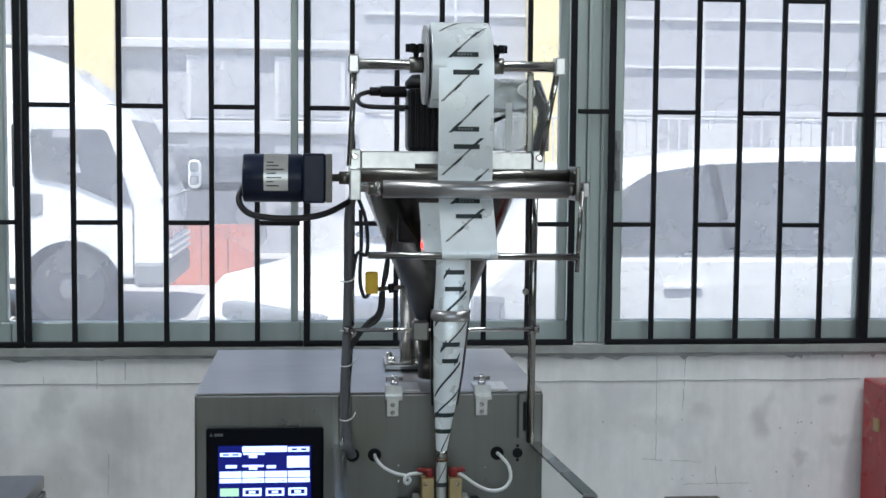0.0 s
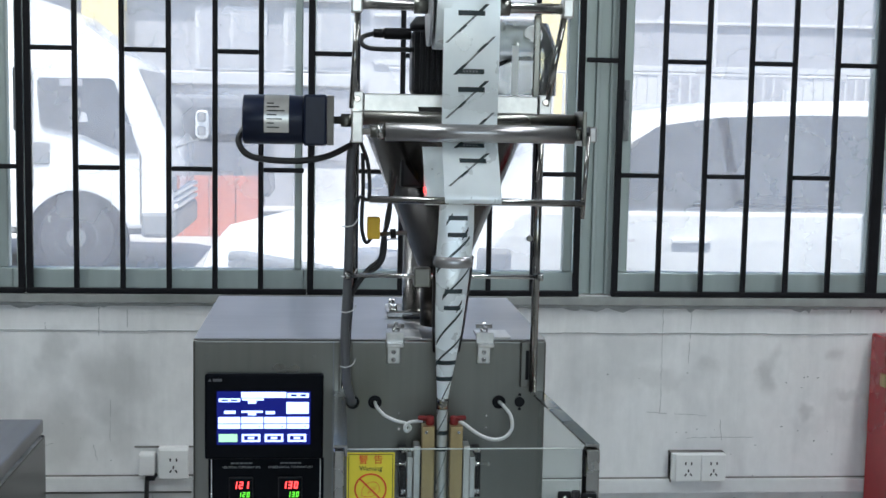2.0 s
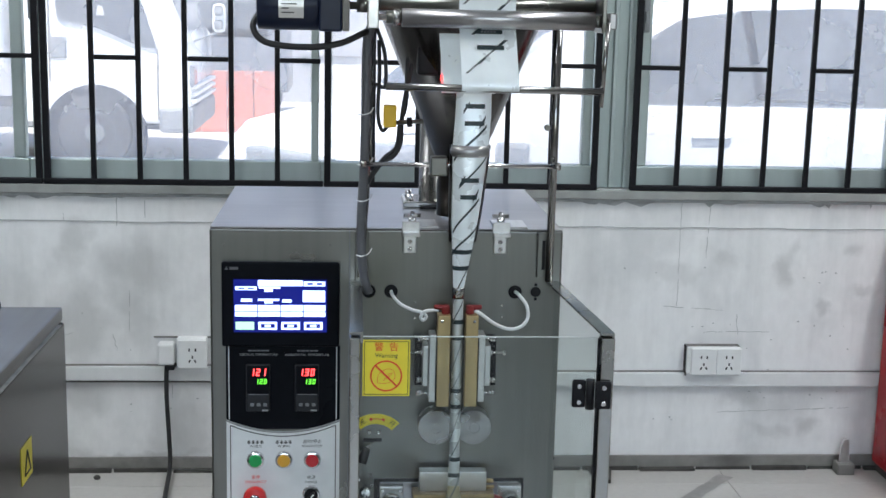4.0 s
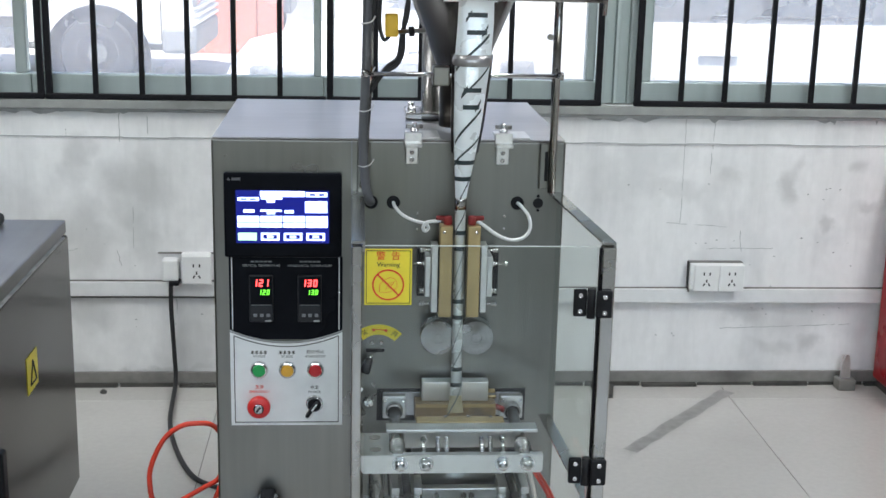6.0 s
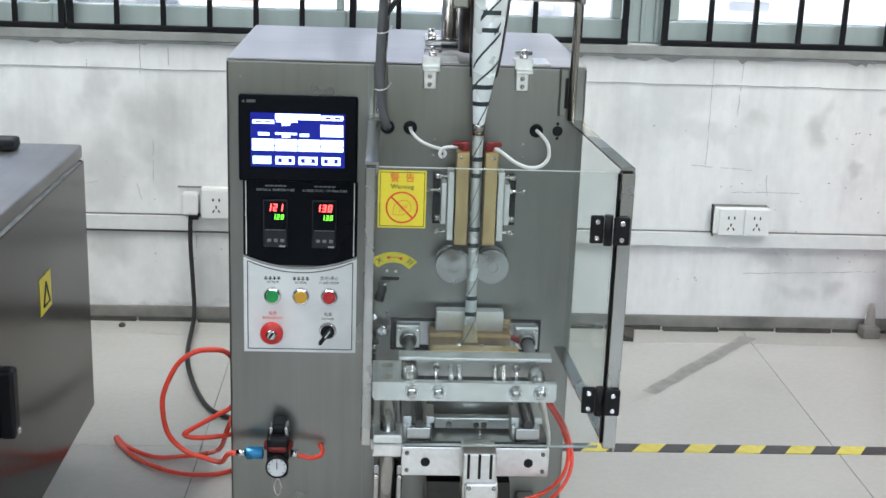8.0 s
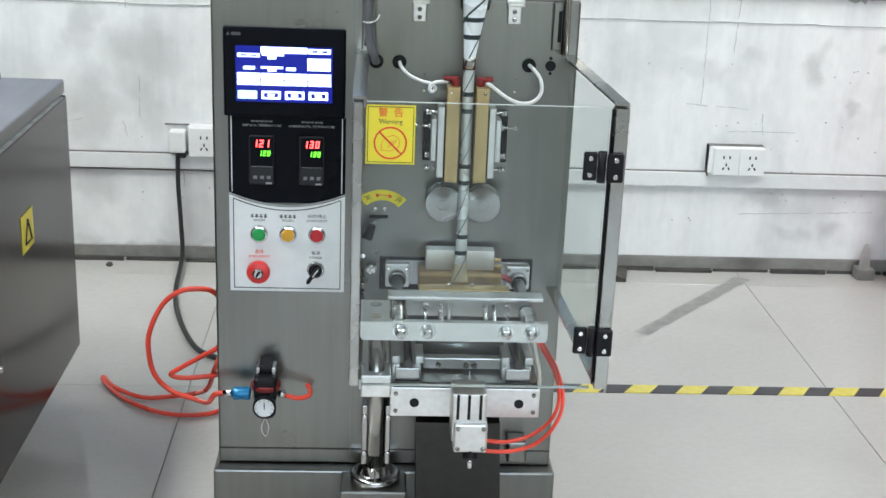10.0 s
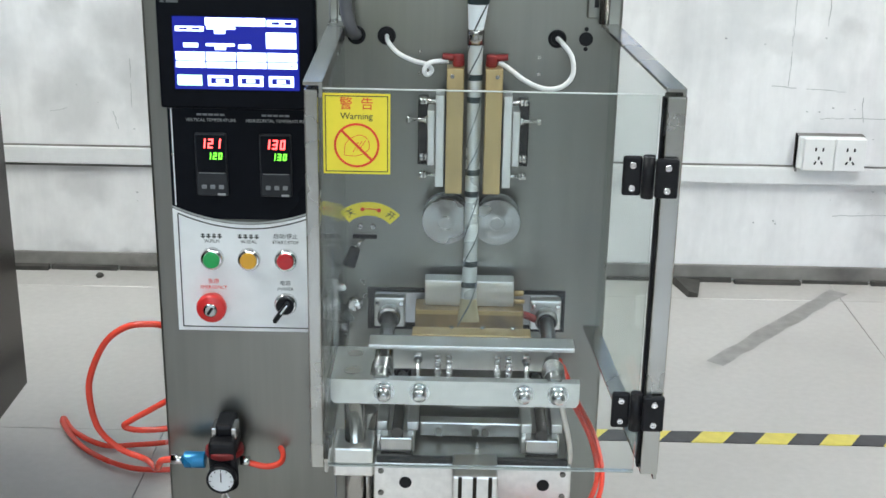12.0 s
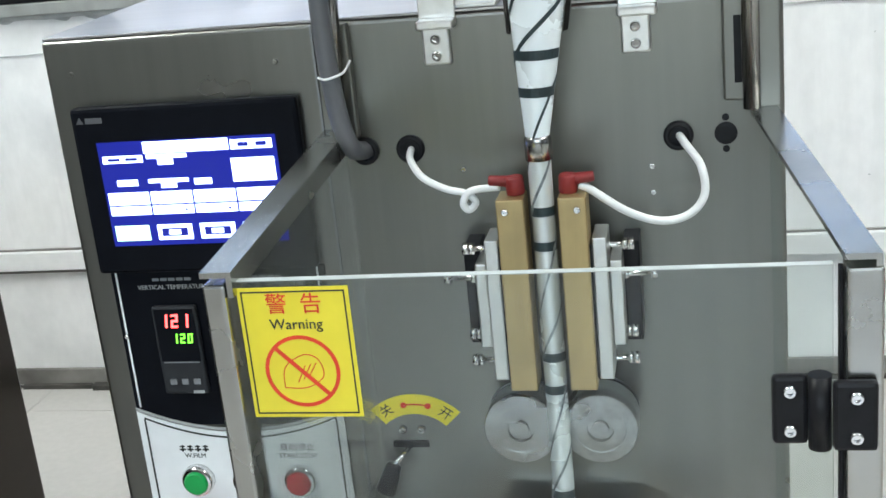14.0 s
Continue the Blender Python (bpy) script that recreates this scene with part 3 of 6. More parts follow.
# grilles: uprights with staggered short bars
def grille(x0, gaps, flip, last=1):
    width = 0.1305 * gaps
    t = thing("window_grille", (x0 + width / 2, WY - 0.012, 0.88), "black painted iron window grille with staggered crossbars", "grille", "window grilles")
    r, y0, y1 = 0.0075, WY - 0.0195, WY - 0.0045
    for k in range(gaps + last):
        x = x0 + 0.1305 * k
        rr = r * (1.25 if k in (0, gaps) else 1.0)
        part("upright", block(x - rr, x + rr, y0, y1, 0.872, 2.46, 0.003), GRILLE, t)
    part("rail", block(x0 - 0.01, x0 + width + (0.01 if last else 0.002), y0 - 0.002, y1 + 0.002, 0.869, 0.885, 0.003), GRILLE, t)
    part("rail", block(x0 - 0.01, x0 + width + (0.01 if last else 0.002), y0 - 0.002, y1 + 0.002, 2.44, 2.456, 0.003), GRILLE, t)
    for k in range(gaps):
        x = x0 + 0.1305 * k
        for z in ((1.565, 2.235) if (k + flip) % 2 == 0 else (1.23, 1.90)):
            part("crossbar", block(x + r, x + 0.1305 - r, y0 + 0.002, y1 - 0.002, z - 0.007, z + 0.007, 0.003), GRILLE, t)
    return t


grille(-0.929, 6, 0, 0)
grille(-0.133, 6, 0)
grille(0.767, 6, 1)
grille(1.565, 6, 0)
grille(-1.735, 6, 0)
part("crossbar", block(0.664, 0.757, WY - 0.0175, WY - 0.0065, 1.558, 1.572, 0.003), GRILLE, [o for o in scene.objects if o.name.startswith("window_grille")][2])

# cable trunking and sockets
# thin dark strips draw the shadow lines, with some dust, round trunking and sockets
dl = bmesh.new()
for x0, x1, z in ((-1.9, 0.0, 0.3275), (-1.9, 0.0, 0.276), (0.3, 0.962, 0.3105), (1.135, 1.575, 0.3105), (0.3, 1.575, 0.266)):
    block(x0, x1, WY - 0.008, WY + 0.002, z, z + 0.003, 0, dl)
block(0.955, 1.12, WY - 0.03, WY + 0.002, 0.3945, 0.3975, 0, dl)
block(0.955, 0.9585, WY - 0.03, WY + 0.002, 0.305, 0.397, 0, dl)
block(-0.64, -0.4, WY - 0.006, WY + 0.002, 0.4125, 0.4165, 0, dl)
structure("trim_shade_line", dl, SKIRT, "grey lines of painted shade and dust along the cable trunking")
for x0, x1, z in ((-1.9, -0.475, 0.306), (0.3, 1.575, 0.289)):
    structure("trim_trunking", block(x0, x1, WY - 0.02, WY - 0.001, z - 0.021, z + 0.021, 0.002), DUCT, "white plastic cable trunking along the wall")
structure("trim_trunking_left_run", block(-0.475, 0.3, WY - 0.02, WY - 0.001, 0.277, 0.319, 0.002), DUCT, "white plastic cable trunking along the wall")


def socket(x0, x1, z0, z1, gangs, label, side=0.003):
    t = thing("wall_socket", ((x0 + x1) / 2, WY, z0), label, "socket", "wall sockets")
    part("box", block(x0 - side, x1 - 0.003, WY - 0.036, WY - 0.001, z0 + 0.003, z1 + 0.003, 0.004), SOCKET, t)
    w = (x1 - x0) / gangs
    for k in range(gangs):
        xa, xb = x0 + k * w, x0 + (k + 1) * w
        part("face_plate", block(xa + 0.0006, xb - 0.0006, WY - 0.045, WY - 0.0365, z0, z1, 0.003), SOCKET, t)
        xc, zc = (xa + xb) / 2, (z0 + z1) / 2
        holes = bmesh.new()
        for dx, dz, a in ((-0.009, 0.014, 0), (0.009, 0.014, 0), (0, -0.008, 0), (-0.008, -0.02, 0.5), (0.008, -0.02, -0.5)):
            m = Matrix.Translation((xc + dx, 0, zc + dz)) @ Matrix.Rotation(a, 4, "Y")
            block(-0.002, 0.002, WY - 0.0464, WY - 0.044, -0.0045, 0.0045, 0, holes, m=m)
        part("pin_holes", holes, BLACK, t)
    return t


socket(-0.567, -0.480, 0.329, 0.415, 1, "white single wall socket above the trunking, black cable plugged in beside")
socket(0.967, 1.123, 0.311, 0.394, 2, "white double wall socket mounted on the trunking", 0.012)
st = thing("adapter_plug", (-0.60, WY, 0.33), "white plug adapter with dark edge beside the single socket", "plug")
part("body", block(-0.625, -0.577, WY - 0.045, WY - 0.001, 0.338, 0.402, 0.006), SOCKET, st)
part("dark_edge", block(-0.605, -0.576, WY - 0.05, WY - 0.003, 0.325, 0.3375, 0.003), BLACK, st)
cb = tube([(-0.601, WY - 0.03, 0.33), (-0.602, WY - 0.035, 0.25), (-0.596, WY - 0.04, 0.12), (-0.592, WY - 0.06, 0.03), (-0.575, 1.1, 0.012), (-0.54, 0.92, 0.01),
           (-0.48, 0.74, 0.01), (-0.42, 0.66, 0.01), (-0.30, 0.60, 0.012)], 0.0066)
solid("power_cable", cb, CABLE, "thick black power cable hanging from the wall socket to the floor", "cable")

# ---- the yard outside ----
structure("ground", block(-60, 60, WY + 0.25, 90, -0.35, -0.12), CONCRETE, "sunlit pale concrete yard outside the windows")


def wheel(parent, x, y, z, r, w):
    t = part("wheel", lathe([(r * 0.6, -w / 2), (r * 0.93, -w / 2), (r, -w / 2 + 0.03), (r, w / 2 - 0.03), (r * 0.93, w / 2), (r * 0.6, w / 2)], 32, facing(x, y, z)), TYRE, parent)
    part("rim", lathe([(r * 0.6, 0), (r * 0.56, w / 2 + 0.005), (r * 0.45, w / 2 - 0.03), (r * 0.2, w / 2 + 0.01), (0.001, w / 2 + 0.015)], 24, facing(x, y, z)), RIM, t)


def side_body(outline, y0, y1, inset, tuck=0.0):
    """A vehicle body: a side outline in (x, z) drawn across, leaning in above the belt and tucked in below the crease."""
    o = bmesh.new()
    zs = [z for _, z in outline]
    belt = 0.62 * max(zs) + 0.38 * min(zs)
    f = [o.verts.new((x, y0, z)) for x, z in outline]
    g = [o.verts.new((x, y1, z)) for x, z in outline]
    o.faces.new(f)
    o.faces.new(g[::-1])
    for k in range(len(f)):
        o.faces.new((f[k], g[k], g[(k + 1) % len(f)], f[(k + 1) % len(f)])).smooth = True
    bmesh.ops.recalc_face_normals(o, faces=o.faces)
    side = [e for e in o.edges if abs(e.verts[0].co.y - e.verts[1].co.y) < 0.3]
    bmesh.ops.bevel(o, geom=side, offset=0.05, segments=3, affect="EDGES", profile=0.5)
    for cut_z in (belt, belt - 0.1):
        bmesh.ops.bisect_plane(o, geom=o.verts[:] + o.edges[:] + o.faces[:], plane_co=(0, 0, cut_z), plane_no=(0, 0, 1))
    mid = (y0 + y1) / 2
    for v in o.verts:
        move = max(0.0, v.co.z - belt) * inset + max(0.0, belt - 0.1 - v.co.z) * tuck
        v.co.y += move if v.co.y < mid else -move
    return o


def car(name, x, y, length, label, flip):
    """A white passenger car seen from the side, its nose towards -x, or +x when flipped."""
    t = thing(name, (x + length / 2, y + 0.9, -0.12), label, "car")
    k = -1 if flip else 1
    def p(u):
        return x + (length - u * length if flip else u * length)
    outline = [(0.0, 0.2), (-0.0, 0.42), (0.02, 0.6), (0.05, 0.72), (0.24, 0.86), (0.28, 0.90), (0.42, 1.33), (0.50, 1.42), (0.70, 1.44), (0.84, 1.38), (0.93, 1.0), (0.985, 0.9),
               (1.0, 0.55), (0.99, 0.2)]
    part("body", side_body([(p(u), z - 0.04) for u, z in outline], y, y + 1.75, 0.28), CAR_WHITE, t, "glossy white car body")
    for a, b, c, d in ((0.31, 0.44, 0.535, 0.535), (0.55, 0.55, 0.70, 0.72), (0.735, 0.715, 0.79, 0.865)):
        o = bmesh.new()
        lower, upper = 0.93, 1.33
        def yy(z):
            return y + max(0.0, z - 0.97) * 0.28 - 0.012
        q = [o.verts.new((p(u), yy(z), z)) for u, z in ((a, lower), (b, upper), (c, upper), (d, lower))]
        q2 = [o.verts.new((v.co.x, v.co.y + 0.03, v.co.z)) for v in q]
        o.faces.new(q)
        o.faces.new(q2[::-1])
        for i in range(4):
            o.faces.new((q[i], q2[i], q2[(i + 1) % 4], q[(i + 1) % 4]))
        bmesh.ops.recalc_face_normals(o, faces=o.faces)
        part("side_window", o, CAR_GLASS, t, "dark tinted window")
    wind = bmesh.new()
    q = [wind.verts.new(c) for c in ((p(0.272), y + 0.16, 0.885), (p(0.412), y + 0.27, 1.31), (p(0.412), y + 1.48, 1.31), (p(0.272), y + 1.6, 0.885))]
    q2 = [wind.verts.new(v.co + Vector((-0.02 * k, 0, 0.02))) for v in q]
    wind.faces.new(q)
    wind.faces.new(q2[::-1])
    for i in range(4):
        wind.faces.new((q[i], q2[i], q2[(i + 1) % 4], q[(i + 1) % 4]))
    bmesh.ops.recalc_face_normals(wind, faces=wind.faces)
    part("windscreen", wind, CAR_GLASS, t, "dark windscreen")
    part("headlight", block(min(p(0.015), p(0.12)), max(p(0.015), p(0.12)), y - 0.012, y + 0.25, 0.57, 0.68, 0.03), LIGHT_LENS, t, "clear headlight")
    part("door_handle", block(min(p(0.49), p(0.525)), max(p(0.49), p(0.525)), y - 0.03, y + 0.01, 0.76, 0.785, 0.008), CAR_WHITE, t)
    part("mirror", block(min(p(0.32), p(0.36)), max(p(0.32), p(0.36)), y - 0.16, y + 0.05, 0.92, 1.05, 0.04), CAR_WHITE, t)
    part("grille", block(min(p(-0.006), p(0.03)), max(p(-0.006), p(0.03)), y + 0.4, y + 1.35, 0.46, 0.56, 0.02), GREY_INK, t, "dark grille")
    part("bonnet_seam", block(min(p(0.03), p(0.25)), max(p(0.03), p(0.25)), y - 0.004, y + 0.01, 0.735, 0.745), GREY_INK, t)
    part("bumper", block(min(p(-0.008), p(0.06)), max(p(-0.008), p(0.06)), y + 0.1, y + 1.65, 0.22, 0.44, 0.04), GREY_INK, t)
    for u in (0.18, 0.81):
        wheel(t, p(u), y + 0.09, 0.2, 0.32, 0.2)
    return t


saloon = car("parked_car", -1.17, 5.3, 4.3, "white passenger car with dark windows parked askew in the yard", False)
saloon.rotation_euler.z = radians(35)
saloon.location.x += 0.38


def lean_plate(outline, y, belt, inset, thick=0.02):
    """A pane that follows the lean of a vehicle's upper side."""
    o = plate(outline, y, thick)
    for v in o.verts:
        v.co.y += max(0.0, v.co.z - belt) * inset
    return o


suv = thing("parked_car", (2.7, 3.9, -0.12), "white estate car with a long tinted side window parked close outside", "car")
EY, BELT = 3.05, 0.98
part("body", side_body([(0.53, 0.15), (0.50, 0.5), (0.55, 0.84), (0.66, 0.97), (0.82, 1.14), (1.0, 1.26), (1.16, 1.345), (1.34, 1.42), (1.64, 1.47), (2.3, 1.49), (3.0, 1.45), (3.35, 1.31), (3.8, 1.05),
                        (4.5, 0.93), (4.85, 0.75), (4.9, 0.4), (4.85, 0.15)], EY, EY + 1.8, 0.28, 0.07), CAR_WHITE, suv, "glossy white car body")
for outline in ([(1.155, 1.04), (1.16, 1.19), (1.22, 1.29), (1.34, 1.362), (1.60, 1.402), (1.655, 1.035)],
                [(1.70, 1.034), (1.645, 1.405), (2.0, 1.42), (2.42, 1.42), (2.42, 1.035)],
                [(2.50, 1.035), (2.50, 1.42), (2.98, 1.38), (3.28, 1.26), (3.52, 1.05)]):
    part("side_window", lean_plate(outline, EY - 0.008, BELT, 0.28), CAR_GLASS, suv, "dark tinted side window")
for outline in ([(1.656, 1.035), (1.601, 1.402), (1.644, 1.405), (1.699, 1.034)], [(2.421, 1.035), (2.421, 1.42), (2.499, 1.42), (2.499, 1.035)]):
    part("window_pillar", lean_plate(outline, EY - 0.006, BELT, 0.28), BLACK, suv, "black window pillar")
part("belt_strip", lean_plate([(1.14, 1.02), (1.14, 1.032), (3.55, 1.036), (3.55, 1.022)], EY - 0.014, BELT, 0.28), POLISHED, suv, "bright strip under the windows")
for hx in (1.47, 2.55):
    part("door_handle", block(hx - 0.085, hx + 0.085, EY - 0.014, EY + 0.02, 0.862, 0.885, 0.006), CAR_WHITE, suv)
part("tail_lamp", block(0.55, 0.70, EY - 0.012, EY + 0.2, 0.66, 0.84, 0.03), LIGHT_LENS, suv)
for wx in (1.15, 4.05):
    wheel(suv, wx, EY + 0.13, 0.2, 0.33, 0.2)
van = thing("parked_van", (-1.7, 15.4, -0.12), "dark grey van parked far back in the yard", "van")
part("body", side_body([(-2.6, 0.25), (-2.6, 0.9), (-2.4, 1.46), (-2.25, 1.56), (-0.98, 1.56), (-0.88, 1.46), (-0.85, 0.25)], 14.6, 16.3, 0.1), FACADE_DARK, van)
part("side_window", plate([(-2.3, 0.95), (-2.15, 1.4), (-1.1, 1.4), (-1.1, 0.95)], 14.6, 0.05), CAR_GLASS, van)
for wx in (-2.25, -1.25):
    wheel(van, wx, 14.7, 0.2, 0.33, 0.2)

# light truck
tk = thing("truck", (-4.2, 10.6, -0.12), "white light truck with a square cab parked in the yard", "truck")
cab = [(-1.53, 0.28), (-1.5, 0.5), (-1.5, 1.04), (-1.55, 1.13), (-1.83, 1.76), (-1.93, 1.86), (-2.3, 1.9), (-2.95, 1.9), (-3.02, 1.82), (-3.02, 0.42), (-2.99, 0.28)]
part("cab", side_body(cab, 9.6, 11.5, 0.03), CAR_WHITE, tk, "white truck cab")
part("roof_fairing", plate([(-1.98, 1.88), (-2.1, 1.98), (-2.3, 2.13), (-2.5, 2.28), (-2.75, 2.36), (-3.0, 2.38), (-3.0, 1.88)], 9.75, 1.6), CAR_WHITE, tk, "white rounded roof fairing")
part("cargo_box", block(-8.2, -3.14, 9.5, 11.6, 0.75, 2.3, 0.04), CAR_WHITE, tk, "white cargo box")
part("chassis", block(-8.0, -1.7, 9.9, 11.2, 0.2, 0.4, 0.02), GREY_INK, tk)
sw = part("side_window", plate([(-2.68, 1.64), (-2.70, 1.60), (-2.68, 1.24), (-2.64, 1.20), (-2.3, 1.13), (-1.95, 0.98), (-1.80, 0.97), (-1.90, 1.30), (-2.02, 1.62), (-2.06, 1.645)], 9.578, 0.05), CAR_GLASS, tk, "dark door window")
part("seat_tag", plate([(-2.33, 1.25), (-2.25, 1.25), (-2.27, 1.33), (-2.31, 1.34)], 9.57, 0.006), FACADE_WHITE, sw)
part("window_sticker", plate([(-2.5, 1.57), (-2.3, 1.57), (-2.3, 1.635), (-2.5, 1.635)], 9.57, 0.006), FACADE, sw)
wsn = bmesh.new()
q = [wsn.verts.new(c) for c in ((-1.535, 9.68, 1.13), (-1.805, 9.72, 1.74), (-1.805, 11.38, 1.74), (-1.535, 11.42, 1.13))]
q2 = [wsn.verts.new(v.co + Vector((-0.03, 0, -0.014))) for v in q]
wsn.faces.new(q)
wsn.faces.new(q2[::-1])
for i in range(4):
    wsn.faces.new((q[i], q2[i], q2[(i + 1) % 4], q[(i + 1) % 4]))
bmesh.ops.recalc_face_normals(wsn, faces=wsn.faces)
part("windscreen", wsn, CAR_GLASS, tk, "dark windscreen")
part("door_seam", block(-1.80, -1.785, 9.592, 9.61, 0.32, 0.97), SKIRT, tk)
part("door_seam", block(-2.76, -2.745, 9.592, 9.61, 0.65, 1.7), SKIRT, tk)
part("mirror", block(-1.27, -1.155, 9.30, 9.38, 1.12, 1.38, 0.045), SOCKET, tk, "white door mirror")
part("mirror_glass", block(-1.25, -1.175, 9.285, 9.302, 1.27, 1.36, 0.02), GREY_INK, tk)
part("mirror_glass", block(-1.25, -1.175, 9.285, 9.302, 1.15, 1.235, 0.02), GREY_INK, tk)
part("mirror_arm", rod((-1.21, 9.34, 1.13), (-1.56, 9.62, 1.0), 0.012), GREY_INK, tk)
part("fuel_cap", block(-2.74, -2.60, 9.585, 9.61, 0.86, 1.06, 0.01), GREY_INK, tk)
part("headlight", block(-1.56, -1.47, 9.62, 9.9, 0.62, 0.82, 0.02), LIGHT_LENS, tk)
for z in (0.47, 0.535, 0.60):
    part("grille_bar", block(-1.54, -1.455, 9.66, 11.4, z, z + 0.035, 0.008), SOCKET, tk)
part("bumper", block(-1.79, -1.47, 9.58, 11.5, 0.2, 0.44, 0.04), GREY_INK, tk, "grey bumper")
for wx in (-2.36, -6.4):
    part("wheel_arch", lathe([(0.47, 0.0), (0.47, 0.03), (0.0003, 0.03)], 36, facing(wx, 9.61, 0.16)), BLACK, tk, "dark wheel arch")
    wheel(tk, wx, 9.66, 0.2, 0.34, 0.24)

# low boards and the building opposite
fb = thing("site_fence", (-1.3, 13, -0.12), "faded red boarded fence along the yard", "fence")
for k in range(4):
    part("board", block(-2.1 + k * 0.31, -2.1 + k * 0.31 + 0.3, 13.0, 13.05, -0.12, 0.60, 0.008), BRICK_RED, fb)
bd = thing("workshop_building", (0, 18, -0.12), "pale grey workshop building with white bands and cream columns", "building")
part("wall", block(-22, 24, 18, 22, -0.12, 7), FACADE, bd)
for z0, z1 in ((3.05, 3.2), (1.75, 1.95), (4.6, 4.9)):
    part("band", block(-22, 0.5, 17.85, 18.0, z0, z1, 0.02), FACADE_WHITE, bd)
for x in (-10.75, -3.8, 3.15, 10.1):
    part("column", block(x, x + 0.62, 17.6, 18.0, -0.12, 7, 0.03), FACADE_YELLOW, bd, "cream painted column")
for k in range(17):
    x = -11.6 + k * 1.35
    if x > -0.6:
        break
    if any(c - 1.2 < x < c + 0.7 for c in (-10.75, -3.8, 3.15)):
        continue
    wi = part("window", block(x, x + 1.1, 17.93, 18.02, 1.98, 2.95, 0.01), FACADE_WHITE, bd)
    part("pane", block(x + 0.07, x + 0.52, 17.91, 17.94, 2.05, 2.88), CAR_GLASS if k % 3 == 0 else FACADE, wi)
    part("pane", block(x + 0.58, x + 1.03, 17.91, 17.94, 2.05, 2.88), FACADE, wi)
    part("mesh_panel", block(x, x + 1.1, 17.93, 18.02, 0.6, 1.7, 0.01), FACADE_WHITE if k % 2 else FACADE, bd)

part("lower_wall", block(-0.5, 24, 17.985, 18.06, -0.12, 2.10), FACADE_PALE, bd, "pale rendered lower wall")
# tall glazing with a white grid and a railing under it
for z0, z1 in ((2.10, 2.19), (2.85, 2.90), (3.62, 3.67)):
    part("transom", block(0.6, 16, 17.94, 18.0, z0, z1, 0.01), FACADE_WHITE, bd)
for k in range(7):
    part("mullion", block(2.0 + 2 * k, 2.055 + 2 * k, 17.93, 17.99, 2.19, 5.4, 0.01), FACADE_WHITE, bd)
    for j in range(3):
        if (k + j) % 2:
            part("lower_panel", block(2.1 + 2 * k + j * 0.62, 2.62 + 2 * k + j * 0.62, 17.95, 18.01, 1.2, 2.06, 0.01), FACADE, bd)
rail = thing("yard_railing", (6, 17.3, -0.12), "white painted bar railing before the building", "railing")
part("top_rail", block(0.8, 14, 17.28, 17.32, 2.02, 2.06, 0.01), FACADE_WHITE, rail)
part("bottom_rail", block(0.8, 14, 17.28, 17.32, 0.1, 0.14, 0.01), FACADE_WHITE, rail)
bar_mesh = mesh_of("rail_bar", block(-0.016, 0.016, -0.016, 0.016, -0.12, 2.02), FACADE_WHITE)
for k in range(80):
    rb = new("rail_bar", bar_mesh)
    rb.parent = rail
    rb.matrix_parent_inverse = Matrix.Translation(-rail.location)
    rb.location = (0.85 + k * 0.165, 17.3, 0)

# ---- floor things ----
RT = thing("red_cabinet", (1.75, 1.2, 0), "red enamelled metal cabinet standing against the wall", "cabinet")
part("body", block(1.562, 2.114, 1.02, 1.385, 0.03, 0.765, 0.006), RED_PAINT, RT)
part("side_handle", block(1.557, 1.564, 1.26, 1.30, 0.62, 0.66, 0.003), BRASS, RT, "small brass latch")
part("foot", block(1.574, 2.104, 1.03, 1.38, 0.0, 0.03, 0.003), GRIME, RT)
sk = thing("metal_bracket", (1.462, 1.36, 0), "small grey metal bracket standing by the wall", "bracket")
part("base", block(1.438, 1.492, 1.335, 1.385, 0.0, 0.035, 0.004), SKIRT, sk)
part("tongue", plate([(1.448, 0.035), (1.452, 0.09), (1.46, 0.108), (1.47, 0.108), (1.476, 0.09), (1.48, 0.035)], 1.355, 0.008), ALU, sk)
wd = bmesh.new()
plate([(0.668, 0.0), (0.742, 0.0), (0.742, 0.010), (0.676, 0.016)], 1.28, 0.10, wd)
for v in wd.verts:
    if v.co.y < 1.33:
        v.co.x = 0.708 + (v.co.x - 0.708) * 0.35
solid("rubber_wedge", wd, GRIME, "small dark rubber wedge lying on the floor by the wall", "wedge")
solid("floor_pebble", lathe([(0.008, 0), (0.011, 0.005), (0.006, 0.011), (0.001, 0.012)], 9, Matrix.Translation((-0.803, 1.337, 0))), GRIME, "dark crumb lying on the tiled floor", "crumb")

# left machine
LX, LY = -0.679, 0.413     # its near side and its far corner
LM = thing("steel_cabinet_machine", (-1.1, -0.2, 0), "brushed stainless machine cabinet, sides coloured dark for reflections, with a flush top sheet", "machine")
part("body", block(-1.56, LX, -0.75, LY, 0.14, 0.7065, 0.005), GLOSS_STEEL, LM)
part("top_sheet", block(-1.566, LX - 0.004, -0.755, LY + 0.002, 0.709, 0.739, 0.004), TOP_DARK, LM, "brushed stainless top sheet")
part("door_gap", block(LX - 0.008, LX + 0.0005, -0.745, LY - 0.035, 0.7066, 0.7089), SMUDGE, LM, "thin bright seam under the top sheet")
hd = part("door_handle", block(LX - 0.002, LX + 0.026, -0.262 - 0.017, -0.262 + 0.017, 0.430 - 0.062, 0.430 + 0.062, 0.006), BLACK, LM, "black door handle")
part("handle_bolt", rod((LX + 0.024, -0.262, 0.430 - 0.05), (LX + 0.029, -0.262, 0.430 - 0.05), 0.006, None, 12), CHROME, hd)
